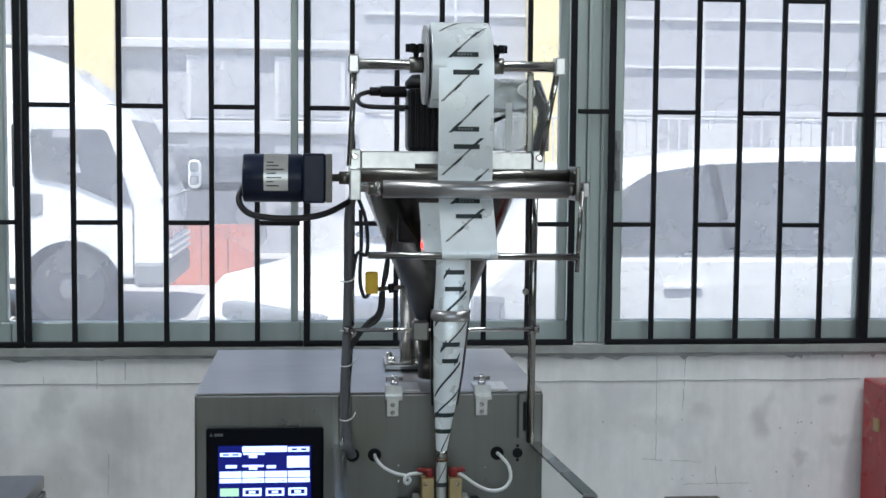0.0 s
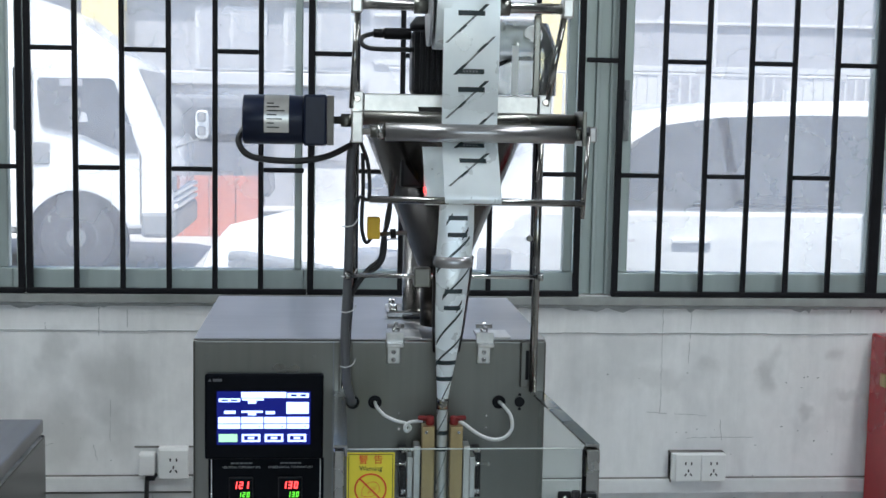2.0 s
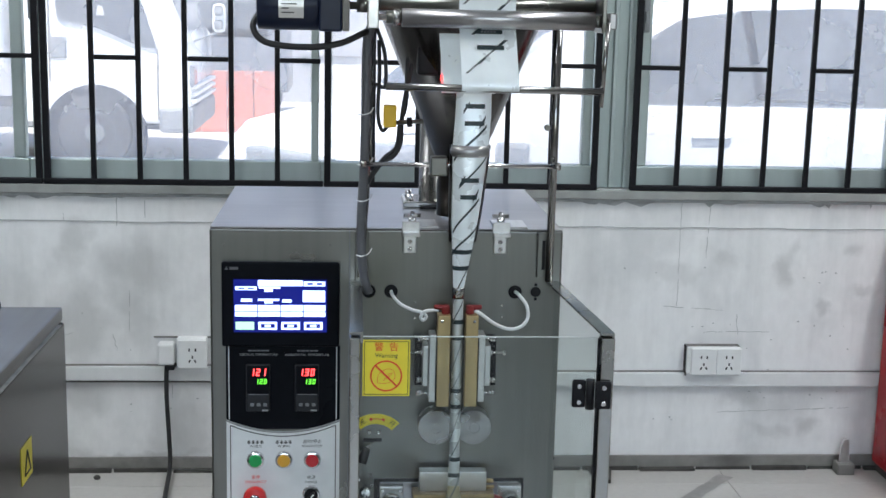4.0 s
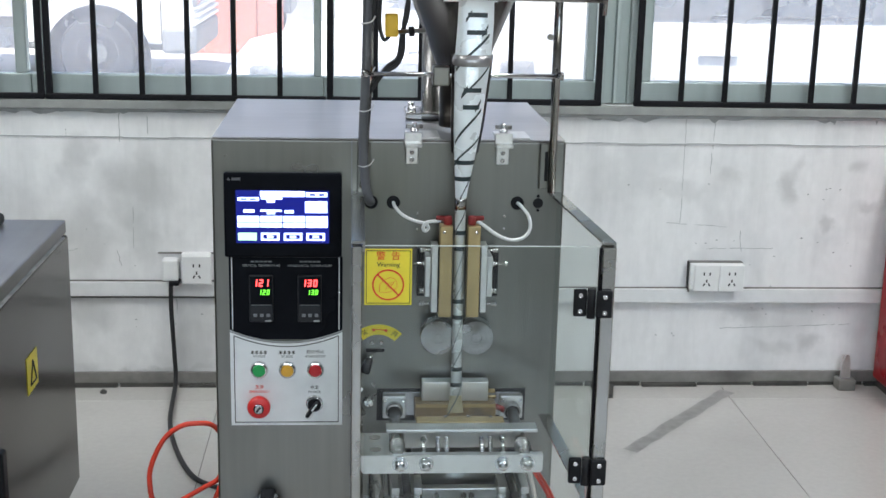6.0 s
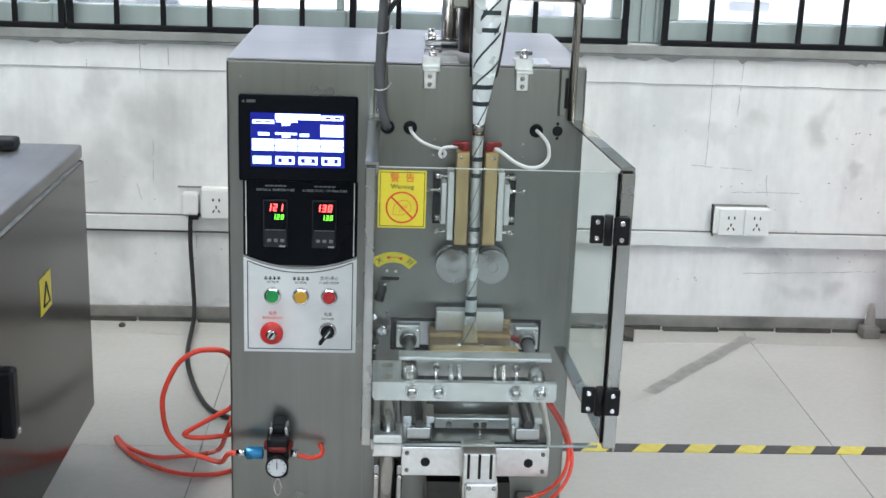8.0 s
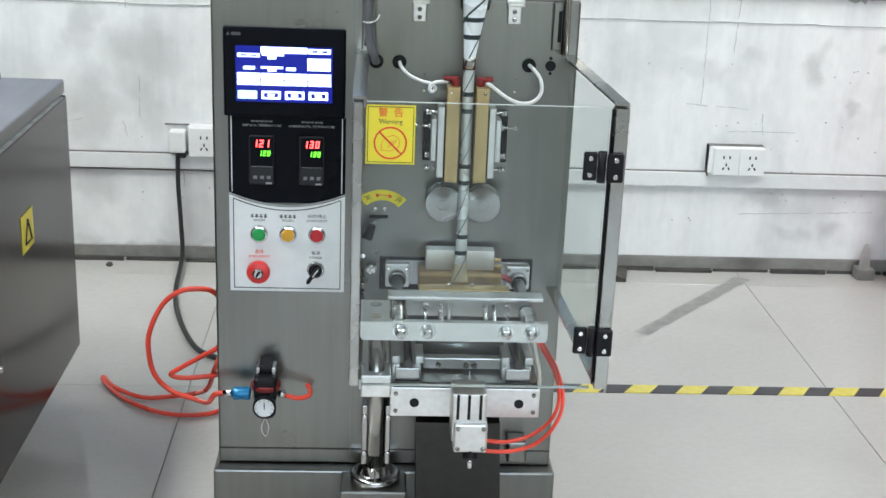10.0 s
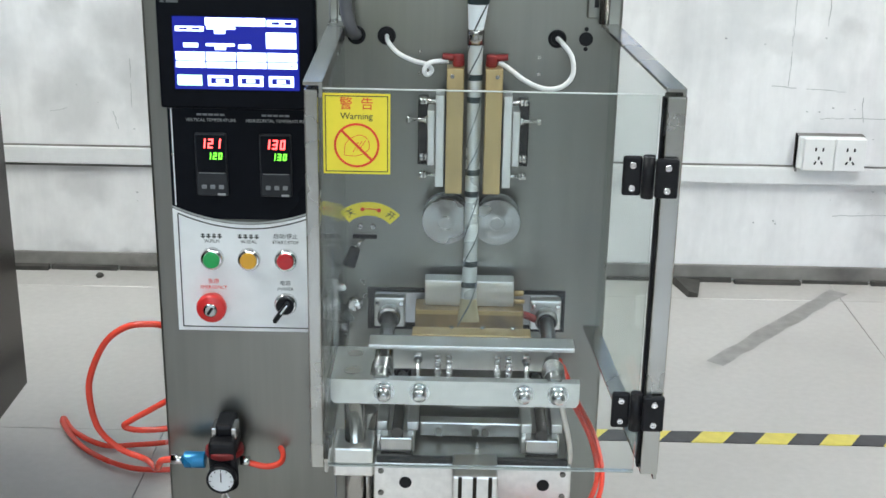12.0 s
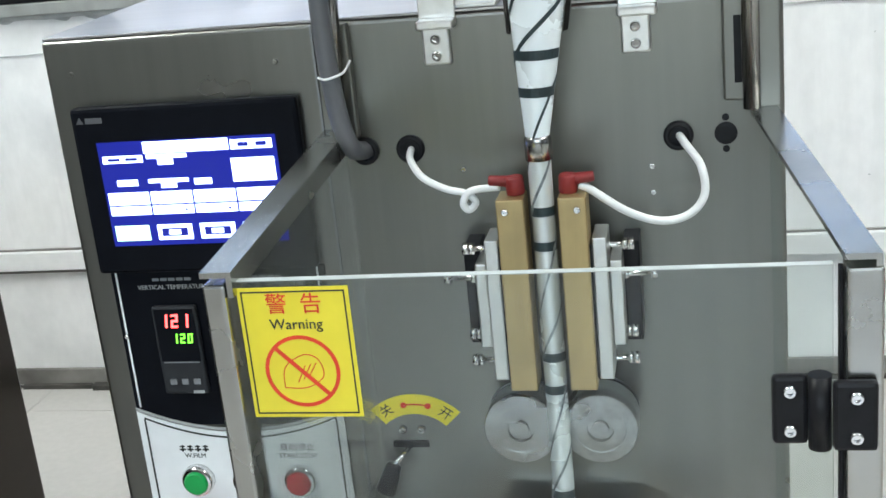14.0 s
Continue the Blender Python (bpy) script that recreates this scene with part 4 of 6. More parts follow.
lab = part("warning_label", plate([(-0.04, -0.036), (0.04, -0.036), (0.04, 0.036), (-0.04, 0.036)], 0, 0.001), YELLOW, LM, "yellow triangular hazard label")
tri = bmesh.new()
for a, b in (((-0.022, -0.022), (0.022, -0.022)), ((0.022, -0.022), (0, 0.022)), ((0, 0.022), (-0.022, -0.022))):
    rod((a[0], -0.001, a[1]), (b[0], -0.001, b[1]), 0.0016, tri, 6)
part("triangle", tri, INK, lab)
lab.matrix_basis = Matrix.Translation((LX + 0.0015, 0.049, 0.525)) @ Matrix.Rotation(radians(90), 4, "Z")
for x in (-1.46, -0.85):
    for y in (-0.65, 0.3):
        leg = part("leg", rod((x, y, 0.03), (x, y, 0.145), 0.02), STEEL, LM)
        part("foot", lathe([(0.035, 0), (0.035, 0.012), (0.02, 0.03), (0.001, 0.031)], 20, Matrix.Translation((x, y, 0))), BLACK, leg)
solid("black_tool", block(-0.940, -0.800, 0.319, 0.379, 0.739, 0.763, 0.008), BLACK, "black tool lying on the steel machine top", "tool")

# floor tape: slanted yellow and black pieces
tape = thing("floor_tape", (1.0, 0.517, 0), "yellow and black striped hazard tape stuck to the floor", "tape")
shape = bmesh.new()
q = [shape.verts.new(c) for c in ((0, 0, 0.0012), (0.062, 0, 0.0012), (0.092, 0.045, 0.0012), (0.03, 0.045, 0.0012))]
q2 = [shape.verts.new((v.co.x, v.co.y, -0.0005)) for v in q]
shape.faces.new(q)
for i in range(4):
    shape.faces.new((q[i], q2[i], q2[(i + 1) % 4], q[(i + 1) % 4]))
sm = {m: mesh_of("stripe", shape.copy(), m) for m in (TAPE_YELLOW, TAPE_BLACK)}
for k in range(36):
    st_ = new("stripe", sm[(TAPE_YELLOW, TAPE_BLACK)[k % 2]])
    st_.parent = tape
    st_.matrix_parent_inverse = Matrix.Translation(-tape.location)
    st_.location = (0.2 + 0.0622 * k, 0.502, 0.0006)
rsd = bmesh.new()
a, b = Vector((0.687, 0.878, 0.0008)), Vector((1.088, 1.337, 0.0008))
d = (b - a).normalized()
s_ = Vector((-d.y, d.x, 0))
rr = random.Random(3)
left, right = [], []
for k in range(15):
    c = a.lerp(b, k / 14)
    left.append(rsd.verts.new(c + s_ * (0.022 + rr.uniform(-0.004, 0.004))))
    right.append(rsd.verts.new(c - s_ * (0.022 + rr.uniform(-0.004, 0.004))))
for k in range(14):
    rsd.faces.new((right[k], right[k + 1], left[k + 1], left[k]))
tagged(solid("tape_mark", rsd, TAPE_RESIDUE, "grey residue where tape was torn off the floor"), category="floor mark", kind="stuff")

# ---- the packing machine ----
PM = thing("packing_machine", (0, 0.27, 0), "brushed stainless vertical sachet packing machine with film roll and control panel", "machine")
TOP = 0.989


def P(name, bm, material, label="", parent=None):
    return part(name, bm, material, PM if parent is None else parent, label)


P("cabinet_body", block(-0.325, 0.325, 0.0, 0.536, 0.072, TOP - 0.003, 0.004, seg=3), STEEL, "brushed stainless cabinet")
P("top_sheet", block(-0.3235, 0.3235, 0.0015, 0.535, TOP - 0.0028, TOP, 0.001), STEEL_TOP, "satin stainless top sheet, coloured paler for the light from above")
P("plinth", block(-0.333, 0.333, -0.03, 0.545, 0.0, 0.071, 0.004), STEEL, "folded stainless plinth")
P("edge_strip", block(-0.071, -0.069, -0.0025, 0.001, 0.09, 0.985), GREY_INK)
for x, z in ((-0.106, 0.955), (-0.3, 0.955), (0.052, 0.85), (0.052, 0.82), (0.215, 0.845), (0.215, 0.822)):
    P("body_screw", screw_head(x, 0.0, z, 0.0026, 0.002), CHROME if x > 0 else STEEL)

# touch screen
ts = P("touch_screen", block(-0.303, -0.088, -0.014, 0.0, 0.767, 0.926, 0.004), BLACK_GLOSS, "black framed touch screen, lit blue and white")
part("display", block(-0.281, -0.111, -0.0148, -0.0138, 0.795, 0.894), SCREEN_BLUE, ts, "blue lit display")


def screen_box(x0, x1, z0, z1, material=None, lift=0.0):
    part("screen_field", block(-0.281 + 0.17 * x0, -0.281 + 0.17 * x1, -0.0156 - lift, -0.0147, 0.795 + 0.099 * z0, 0.795 + 0.099 * z1, 0.0004, seg=1), material or SCREEN_WHITE, ts)


screen_box(0.26, 0.74, 0.88, 0.99)
screen_box(0.75, 0.98, 0.88, 0.97)
screen_box(0.02, 0.25, 0.80, 0.87)
screen_box(0.27, 0.50, 0.83, 0.87)
screen_box(0.33, 0.42, 0.77, 0.83)
screen_box(0.74, 0.98, 0.58, 0.80)
screen_box(0.08, 0.20, 0.58, 0.64)
screen_box(0.26, 0.49, 0.60, 0.64)
screen_box(0.33, 0.42, 0.55, 0.60)
screen_box(0.52, 0.62, 0.57, 0.63)
for k in range(4):
    screen_box(0.015 + 0.245 * k, 0.25 + 0.245 * k, 0.40, 0.52)
    screen_box(0.015 + 0.245 * k, 0.25 + 0.245 * k, 0.30, 0.385)
    screen_box(0.02 + 0.245 * k, 0.22 + 0.245 * k, 0.05, 0.20, SCREEN_GREEN if k == 0 else SCREEN_WHITE)
    if k:
        screen_box(0.045 + 0.245 * k, 0.195 + 0.245 * k, 0.085, 0.165, SCREEN_BLUE, 0.0003)
        screen_box(0.085 + 0.245 * k, 0.155 + 0.245 * k, 0.10, 0.15, SCREEN_WHITE, 0.0006)
        screen_box(0.20 + 0.245 * k, 0.215 + 0.245 * k, 0.325, 0.35, SCREEN_BLUE, 0.0003)
for k in range(2):
    screen_box(0.79 + 0.1 * k, 0.85 + 0.1 * k, 0.905, 0.945, SCREEN_BLUE, 0.0003)
    screen_box(0.05 + 0.1 * k, 0.12 + 0.1 * k, 0.82, 0.85, SCREEN_BLUE, 0.0003)
mk = plate([(-0.297, 0.912), (-0.29, 0.912), (-0.2935, 0.918)], -0.0146, 0.0007)
block(-0.288, -0.272, -0.0146, -0.0139, 0.912, 0.917, 0, mk)
part("maker_mark", mk, CONDUIT, ts)

# control panel overlay
cp = P("control_panel", plate([(-0.297, 0.605), (-0.086, 0.605), (-0.086, 0.7665), (-0.297, 0.7665)], -0.003, 0.003), BLACK_GLOSS, "black upper control overlay")


def arc_line(x0, x1, zmid, zend, n=18):
    return [(x0 + (x1 - x0) * k / n, zmid + (zend - zmid) * (2 * k / n - 1) ** 2) for k in range(n + 1)]


curve = arc_line(-0.297, -0.086, 0.597, 0.620)
part("white_overlay", plate([(-0.297, 0.433)] + [(-0.086, 0.433)] + curve[::-1], -0.0042, 0.0012), WHITE_FOIL, cp, "white lower control overlay")
for x in (-0.2915, -0.0925):
    part("white_line", block(x - 0.0008, x + 0.0008, -0.0048, -0.0036, 0.625, 0.765), WHITE_FOIL, cp)
    part("panel_screw", screw_head(x, -0.0048, 0.70, 0.0025, 0.002), CHROME, cp)
bl = bmesh.new()
inner = arc_line(-0.2895, -0.0935, 0.5905, 0.612)
for (xa, za), (xb, zb) in zip(inner, inner[1:]):
    plate([(xa, za), (xb, zb), (xb, zb + 0.0016), (xa, za + 0.0016)], -0.0048, 0.0008, bl)
for x in (-0.2895, -0.0935):
    block(x - 0.0008, x + 0.0008, -0.0048, -0.004, 0.439, 0.612, 0, bl)
block(-0.2895, -0.0935, -0.0048, -0.004, 0.4385, 0.440, 0, bl)
part("black_border", bl, INK, cp)
part("panel_bevel", plate([(x, z) for x, z in arc_line(-0.297, -0.086, 0.5985, 0.6215)] + [(x, z + 0.0025) for x, z in arc_line(-0.297, -0.086, 0.5985, 0.6215)][::-1], -0.0046, 0.0016), SMUDGE, cp)

SEG = {"0": "abcdef", "1": "bc", "2": "abged", "3": "abgcd"}


def digits(text, x, z, h, y):
    """Seven-segment numerals, slanted a little."""
    o, w, t = bmesh.new(), h * 0.52, h * 0.16
    for i, c in enumerate(text):
        x0 = x + i * w * 1.5
        spots = {"a": (x0, x0 + w, z + h - t, z + h), "d": (x0, x0 + w, z, z + t), "g": (x0, x0 + w, z + h / 2 - t / 2, z + h / 2 + t / 2),
                 "f": (x0, x0 + t, z + h / 2, z + h), "b": (x0 + w - t, x0 + w, z + h / 2, z + h), "e": (x0, x0 + t, z, z + h / 2), "c": (x0 + w - t, x0 + w, z, z + h / 2)}
        for k in SEG[c]:
            a, b, c0, d = spots[k]
            block(a, b, y - 0.0004, y, c0, d, 0, o)
    for v in o.verts:
        v.co.x += (v.co.z - z) * 0.12
    return o


for x0, red, green, caption in ((-0.261, "121", "120", "VERTICAL TEMPERATURE"), (-0.171, "130", "130", "HORIZONTAL TEMPERATURE")):
    tc = P("temperature_controller", block(x0 + 0.001, x0 + 0.046, -0.011, -0.003, 0.641, 0.732, 0.003), CONTROLLER, "black temperature controller with lit red and green figures")
    part("window", block(x0 + 0.004, x0 + 0.044, -0.0115, -0.0108, 0.676, 0.73, 0.0005, seg=1), BLACK_GLOSS, tc)
    part("red_readout", digits(red, x0 + 0.009, 0.711, 0.0135, -0.0116), LED_RED, tc, "lit red figures")
    part("green_readout", digits(green, x0 + 0.0185, 0.695, 0.0098, -0.0116), LED_GREEN, tc, "lit green figures")
    part("divider", block(x0 + 0.006, x0 + 0.042, -0.0116, -0.011, 0.6745, 0.6755), GREY_INK, tc)
    for k in range(3):
        part("key", block(x0 + 0.009 + 0.012 * k, x0 + 0.016 + 0.012 * k, -0.0122, -0.011, 0.652, 0.658, 0.001), GREY_INK, tc)
    part("maker_mark", block(x0 + 0.031, x0 + 0.042, -0.0114, -0.011, 0.6425, 0.6455), SMUDGE, tc)
    part("caption", writing(caption, x0 + 0.024, -0.0034, 0.749, 0.0062), SMUDGE, cp)
    bars = bmesh.new()
    for k in range(5):
        block(x0 + 0.005 + k * 0.008, x0 + 0.0115 + k * 0.008, -0.0036, -0.003, 0.7555, 0.7582, 0, bars)
    part("caption", bars, GREY_INK, cp)


def button(x, z, cap, name, label):
    b = P(name, lathe([(0.0165, 0), (0.0165, 0.006), (0.0145, 0.009), (0.0125, 0.0095), (0.0122, 0.005), (0.0003, 0.005)], 32, facing(x, -0.004, z)), CHROME, label)
    part("cap", lathe([(0.0118, 0.004), (0.0118, 0.012), (0.0105, 0.0135), (0.0003, 0.0135)], 32, facing(x, -0.004, z)), cap, b)


Z1, Z2 = 0.546, 0.478
button(-0.243, Z1, GREEN, "push_button", "green push button with chrome ring")
button(-0.190, Z1, AMBER, "push_button", "amber push button with chrome ring")
button(-0.137, Z1, RED, "push_button", "red push button with chrome ring")
es = P("emergency_stop", lathe([(0.0145, 0), (0.0145, 0.012), (0.019, 0.014), (0.0215, 0.019), (0.0215, 0.026), (0.019, 0.031), (0.011, 0.033), (0.0003, 0.033)], 36, facing(-0.243, -0.004, Z2)), EMERG,
       "red mushroom emergency stop button")
part("key_boss", lathe([(0.010, 0.032), (0.010, 0.0345), (0.007, 0.036), (0.0003, 0.036)], 24, facing(-0.243, -0.004, Z2)), POLISHED, es)
part("key_slot", block(-0.245, -0.241, -0.0412, -0.0395, Z2 - 0.006, Z2 + 0.006, 0, m=Matrix.Translation((-0.243, 0, Z2)) @ Matrix.Rotation(0.6, 4, "Y") @ Matrix.Translation((0.243, 0, -Z2))), BLACK, es)
ss = P("selector_switch", lathe([(0.0165, 0), (0.0165, 0.006), (0.0145, 0.008), (0.0003, 0.008)], 32, facing(-0.139, -0.004, Z2)), CHROME, "black selector switch with chrome ring and white pointer")
part("knob", lathe([(0.0132, 0.007), (0.0132, 0.012), (0.012, 0.014), (0.0003, 0.014)], 28, facing(-0.139, -0.004, Z2)), BLACK, ss)
turn = Matrix.Translation((-0.139, 0, Z2)) @ Matrix.Rotation(radians(35), 4, "Y") @ Matrix.Translation((0.139, 0, -Z2))
part("lever", block(-0.1425, -0.1355, -0.031, -0.017, Z2 - 0.026, Z2 + 0.011, 0.003, m=turn), BLACK, ss)
part("pointer", block(-0.1402, -0.1378, -0.0316, -0.0308, Z2 - 0.008, Z2 + 0.009, 0, m=turn), WHITE_FOIL, ss)
for x, z, text, ink in ((-0.243, 0.5715, "W.FILM", INK), (-0.190, 0.5715, "W.SEAL", INK), (-0.137, 0.5715, "START/STOP", INK), (-0.243, 0.501, "EMERGENCY", RED_INK), (-0.139, 0.5, "POWER", INK)):
    part("caption", writing(text, x, -0.0043, z, 0.0068), ink, cp)
    if text in ("START/STOP", "EMERGENCY", "POWER"):
        part("caption", writing({"START/STOP": "启动/停止", "EMERGENCY": "急停", "POWER": "电源"}[text], x, -0.0043, z + 0.009, 0.0082), ink, cp)
        continue
    bars, n = bmesh.new(), 4
    for k in range(n):
        xx = x + (k - n / 2) * 0.008
        block(xx + 0.0005, xx + 0.0068, -0.0046, -0.0041, z + 0.006, z + 0.0078, 0, bars)
        block(xx + 0.0028, xx + 0.0045, -0.0046, -0.0041, z + 0.0045, z + 0.0115, 0, bars)
        block(xx + 0.001, xx + 0.006, -0.0046, -0.0041, z + 0.0095, z + 0.0108, 0, bars)
    part("caption", bars, ink, cp)

# holes with grommets and wires
for x in (-0.034, 0.007, 0.238):
    gm = P("cable_grommet", lathe([(0.0125, 0), (0.0125, 0.004), (0.010, 0.006), (0.008, 0.005), (0.0075, 0.001), (0.0003, 0.001)], 24, facing(x, 0, 0.871)), BLACK, "black rubber grommet")
vt = lathe([(0.0095, 0), (0.0095, 0.002), (0.006, 0.0025), (0.0003, 0.0025)], 20, facing(0.277, 0, 0.871))
for dz in (-0.0135, 0.0135):
    lathe([(0.003, 0), (0.003, 0.0012), (0.0003, 0.0014)], 10, facing(0.277, 0, 0.871 + dz), vt)
P("plug_hole", vt, BLACK, "black hole with two small screw holes")
P("sleeved_wire", tube([(0.007, 0.004, 0.871), (0.010, -0.02, 0.866), (0.024, -0.04, 0.855), (0.045, -0.05, 0.847), (0.062, -0.052, 0.843), (0.07, -0.052, 0.835), (0.064, -0.054, 0.829), (0.060, -0.056, 0.836),
                        (0.068, -0.056, 0.846), (0.092, -0.058, 0.849)], 0.0032), WIRE_WHITE, "white sleeved heater wire")
P("sleeved_wire", tube([(0.238, 0.004, 0.871), (0.244, -0.02, 0.868), (0.256, -0.035, 0.853), (0.258, -0.04, 0.83), (0.245, -0.045, 0.815), (0.222, -0.05, 0.812), (0.195, -0.055, 0.823), (0.168, -0.058, 0.843), (0.158, -0.058, 0.848)], 0.0034),
  WIRE_WHITE, "white sleeved heater wire")

# lengthwise sealer
CX = 0.127
for s in (-1, 1):
    cx = CX + s * 0.0255
    sl = P("sealing_bar", block(cx - 0.0115, cx + 0.0115, -0.075, -0.045, 0.671, 0.842, 0.0012), BRASS, "worn brass heated sealing bar")
    part("end_cap", rod((cx - s * 0.004, -0.058, 0.842), (cx - s * 0.003, -0.058, 0.858), 0.0078, bevel=0.002), RUBBER_RED, sl, "dark red rubber end cap")
    part("cap_nozzle", rod((cx - s * 0.004, -0.058, 0.853), (cx + s * 0.018, -0.058, 0.855), 0.0052, r2=0.0042, bevel=0.001), RUBBER_RED, sl, "dark red rubber nozzle")
    part("bolt", screw_head(cx + s * 0.004, -0.0752, 0.832, 0.0032, 0.003), CHROME, sl)
    cl = P("clamp_bar", block(cx + s * 0.0195 - 0.006, cx + s * 0.0195 + 0.006, -0.068, -0.03, 0.678, 0.805, 0.0012), ALU, "milled aluminium clamp bar")
    part("outer_plate", block(cx + s * 0.0315 - 0.005, cx + s * 0.0315 + 0.005, -0.06, -0.02, 0.706, 0.782, 0.0012), ALU, cl)
    part("heat_pad", block(cx + s * 0.0125 - 0.0008, cx + s * 0.0125 + 0.0008, -0.07, -0.04, 0.68, 0.8), BLACK, cl)
    part("slide_block", block(min(cx + s * 0.036, cx + s * 0.05), max(cx + s * 0.036, cx + s * 0.05), -0.035, 0.0, 0.70, 0.79, 0.001), BLACK, cl, "black slide block")
    for z in (0.69, 0.715, 0.767, 0.793):
        far = 0.062 if abs(z - 0.767) < 0.01 else 0.044
        bt = rod((cx + s * 0.012, -0.05, z), (cx + s * far, -0.05, z), 0.0026, None, 10)
        rod((cx + s * (far - 0.002), -0.05, z), (cx + s * (far + 0.003), -0.05, z), 0.0058, bt, 6)
        rod((cx + s * 0.0375, -0.05, z), (cx + s * 0.0415, -0.05, z), 0.0055, bt, 6)
        part("bolt", bt, CHROME, cl, "bright hexagon bolt")
pr = P("pull_rollers", rod((CX - 0.035, 0.0, 0.625), (CX - 0.035, -0.022, 0.625), 0.018), STEEL, "two round aluminium film pull rollers")
part("shaft", rod((CX + 0.035, 0.0, 0.625), (CX + 0.035, -0.022, 0.625), 0.018), STEEL, pr)
for s in (-1, 1):
    x = CX + s * 0.035
    part("roller_disc", lathe([(0.033, 0.0), (0.033, 0.0305), (0.032, 0.032), (0.0225, 0.0325), (0.022, 0.0321), (0.0118, 0.0328), (0.0112, 0.0295), (0.0072, 0.0295), (0.0068, 0.033), (0.0003, 0.033)], 56, facing(x, -0.024, 0.625)), DISC, pr, "turned aluminium disc")
    part("backing", lathe([(0.029, 0.0), (0.029, 0.008), (0.0003, 0.008)], 40, facing(x + 0.003, -0.012, 0.626)), BLACK, pr)

# dial sign and lever
arc_out = [(-0.018 + 0.062 * math.sin(a), 0.572 + 0.062 * math.cos(a)) for a in [radians(-42 + 88 * k / 14) for k in range(15)]]
arc_in = [(-0.018 + 0.042 * math.sin(a), 0.572 + 0.042 * math.cos(a)) for a in [radians(-42 + 88 * k / 14) for k in range(15)]]
ds = P("dial_sign", plate(arc_out + arc_in[::-1], -0.0012, 0.001), YELLOW, "yellow curved sticker with a double arrow")
ar = bmesh.new()
pts = [(-0.018 + 0.052 * math.sin(a), 0.572 + 0.052 * math.cos(a)) for a in [radians(-10 + 26 * k / 6) for k in range(7)]]
for (xa, za), (xb, zb) in zip(pts, pts[1:]):
    rod((xa, -0.0015, za), (xb, -0.0015, zb), 0.0008, ar, 6)
for (x, z) in (pts[0], pts[-1]):
    lathe([(0.003, 0), (0.003, 0.0006), (0.0003, 0.0006)], 14, facing(x, -0.0012, z), ar)
part("arrow", ar, RED_INK, ds)
for deg, ch in ((-30, "关"), (36, "开")):
    a = radians(deg)
    part("sign_mark", writing(ch, 0, 0, 0, 0.013, m=Matrix.Translation((-0.018 + 0.052 * math.sin(a), -0.0014, 0.572 + 0.052 * math.cos(a))) @ Matrix.Rotation(a, 4, "Y") @ Matrix.Rotation(radians(90), 4, "X")), INK, ds)
lv = P("gate_lever", block(-0.041, -0.006, -0.002, 0.001, 0.579, 0.586, 0.0008), BLACK, "small lever with a black grip in a slot")
part("stem", rod((-0.022, 0.0, 0.582), (-0.035, -0.03, 0.575), 0.0026), CHROME, lv)
part("grip", rod((-0.0345, -0.029, 0.577), (-0.045, -0.036, 0.549), 0.0075, r2=0.0105, bevel=0.003), BLACK, lv)
P("indicator_bolts", screw_head(-0.03, 0, 0.598, 0.004, 0.006, screw_head(-0.012, 0, 0.598, 0.004, 0.006)), POLISHED)
sb = P("side_bracket", block(-0.066, -0.056, -0.06, 0.0, 0.44, 0.54, 0.002), POLISHED, "polished side bracket with screws")
for z in (0.46, 0.52):
    part("screw", screw_head(-0.052, -0.04, z, 0.006, 0.005), CHROME, sb)
part("round_knob", lathe([(0.004, 0), (0.004, 0.02), (0.0105, 0.024), (0.0115, 0.03), (0.008, 0.038), (0.0003, 0.039)], 24, facing(-0.036, 0, 0.49)), CHROME, sb)

# cross sealing jaws
jf = P("jaw_opening", block(-0.02, 0.267, -0.0016, 0.004, 0.44, 0.505, 0.001), BLACK, "black rubber edged opening for the jaw rods")
part("opening_plate", block(-0.008, 0.256, -0.004, -0.0017, 0.452, 0.4985, 0.0006), STEEL_TOP, jf)
for x in (0.013, 0.238):
    hb = P("rod_bearing", block(x - 0.022, x + 0.022, -0.022, -0.004, 0.452, 0.497, 0.002), ALU, "milled bearing block")
    part("bush", rod((x, -0.022, 0.473), (x, -0.042, 0.472), 0.0165, bevel=0.003), ROD_GREY, hb)
    part("bush_ring", rod((x, -0.042, 0.472), (x, -0.045, 0.472), 0.0135), BLACK, hb)
    for dx in (-0.017, 0.017):
        part("screw", screw_head(x + dx, -0.022, 0.489, 0.0035, 0.003), CHROME, hb)
    P("guide_rod", rod((x, -0.02, 0.473), (x, -0.226, 0.462), 0.0105), ROD_GREY, "polished guide rod")
uj = P("rear_jaw", block(0.064, 0.190, -0.045, -0.018, 0.496, 0.534, 0.0015), ALU, "grey aluminium rear sealing jaw")
fj = P("heated_jaw", block(0.051, 0.204, -0.060, -0.019, 0.463, 0.4958, 0.0015), BRASS_BURNT, "heat stained brass sealing jaw")
part("face_strip", block(0.053, 0.202, -0.0608, -0.0598, 0.489, 0.495), BRASS, fj, "brighter brass strip")
P("screw_plate", block(0.026, 0.238, -0.165, -0.159, 0.452, 0.4855, 0.001), ALU, "aluminium plate behind the set screws")
cj = P("front_jaw", block(0.050, 0.210, -0.150, -0.122, 0.474, 0.496, 0.0015), BRASS, "worn brass front sealing jaw")
for x in (0.103, 0.145, 0.186):
    part("screw", rod((x, -0.130, 0.495), (x, -0.130, 0.500), 0.0032, None, 8), CHROME, cj)
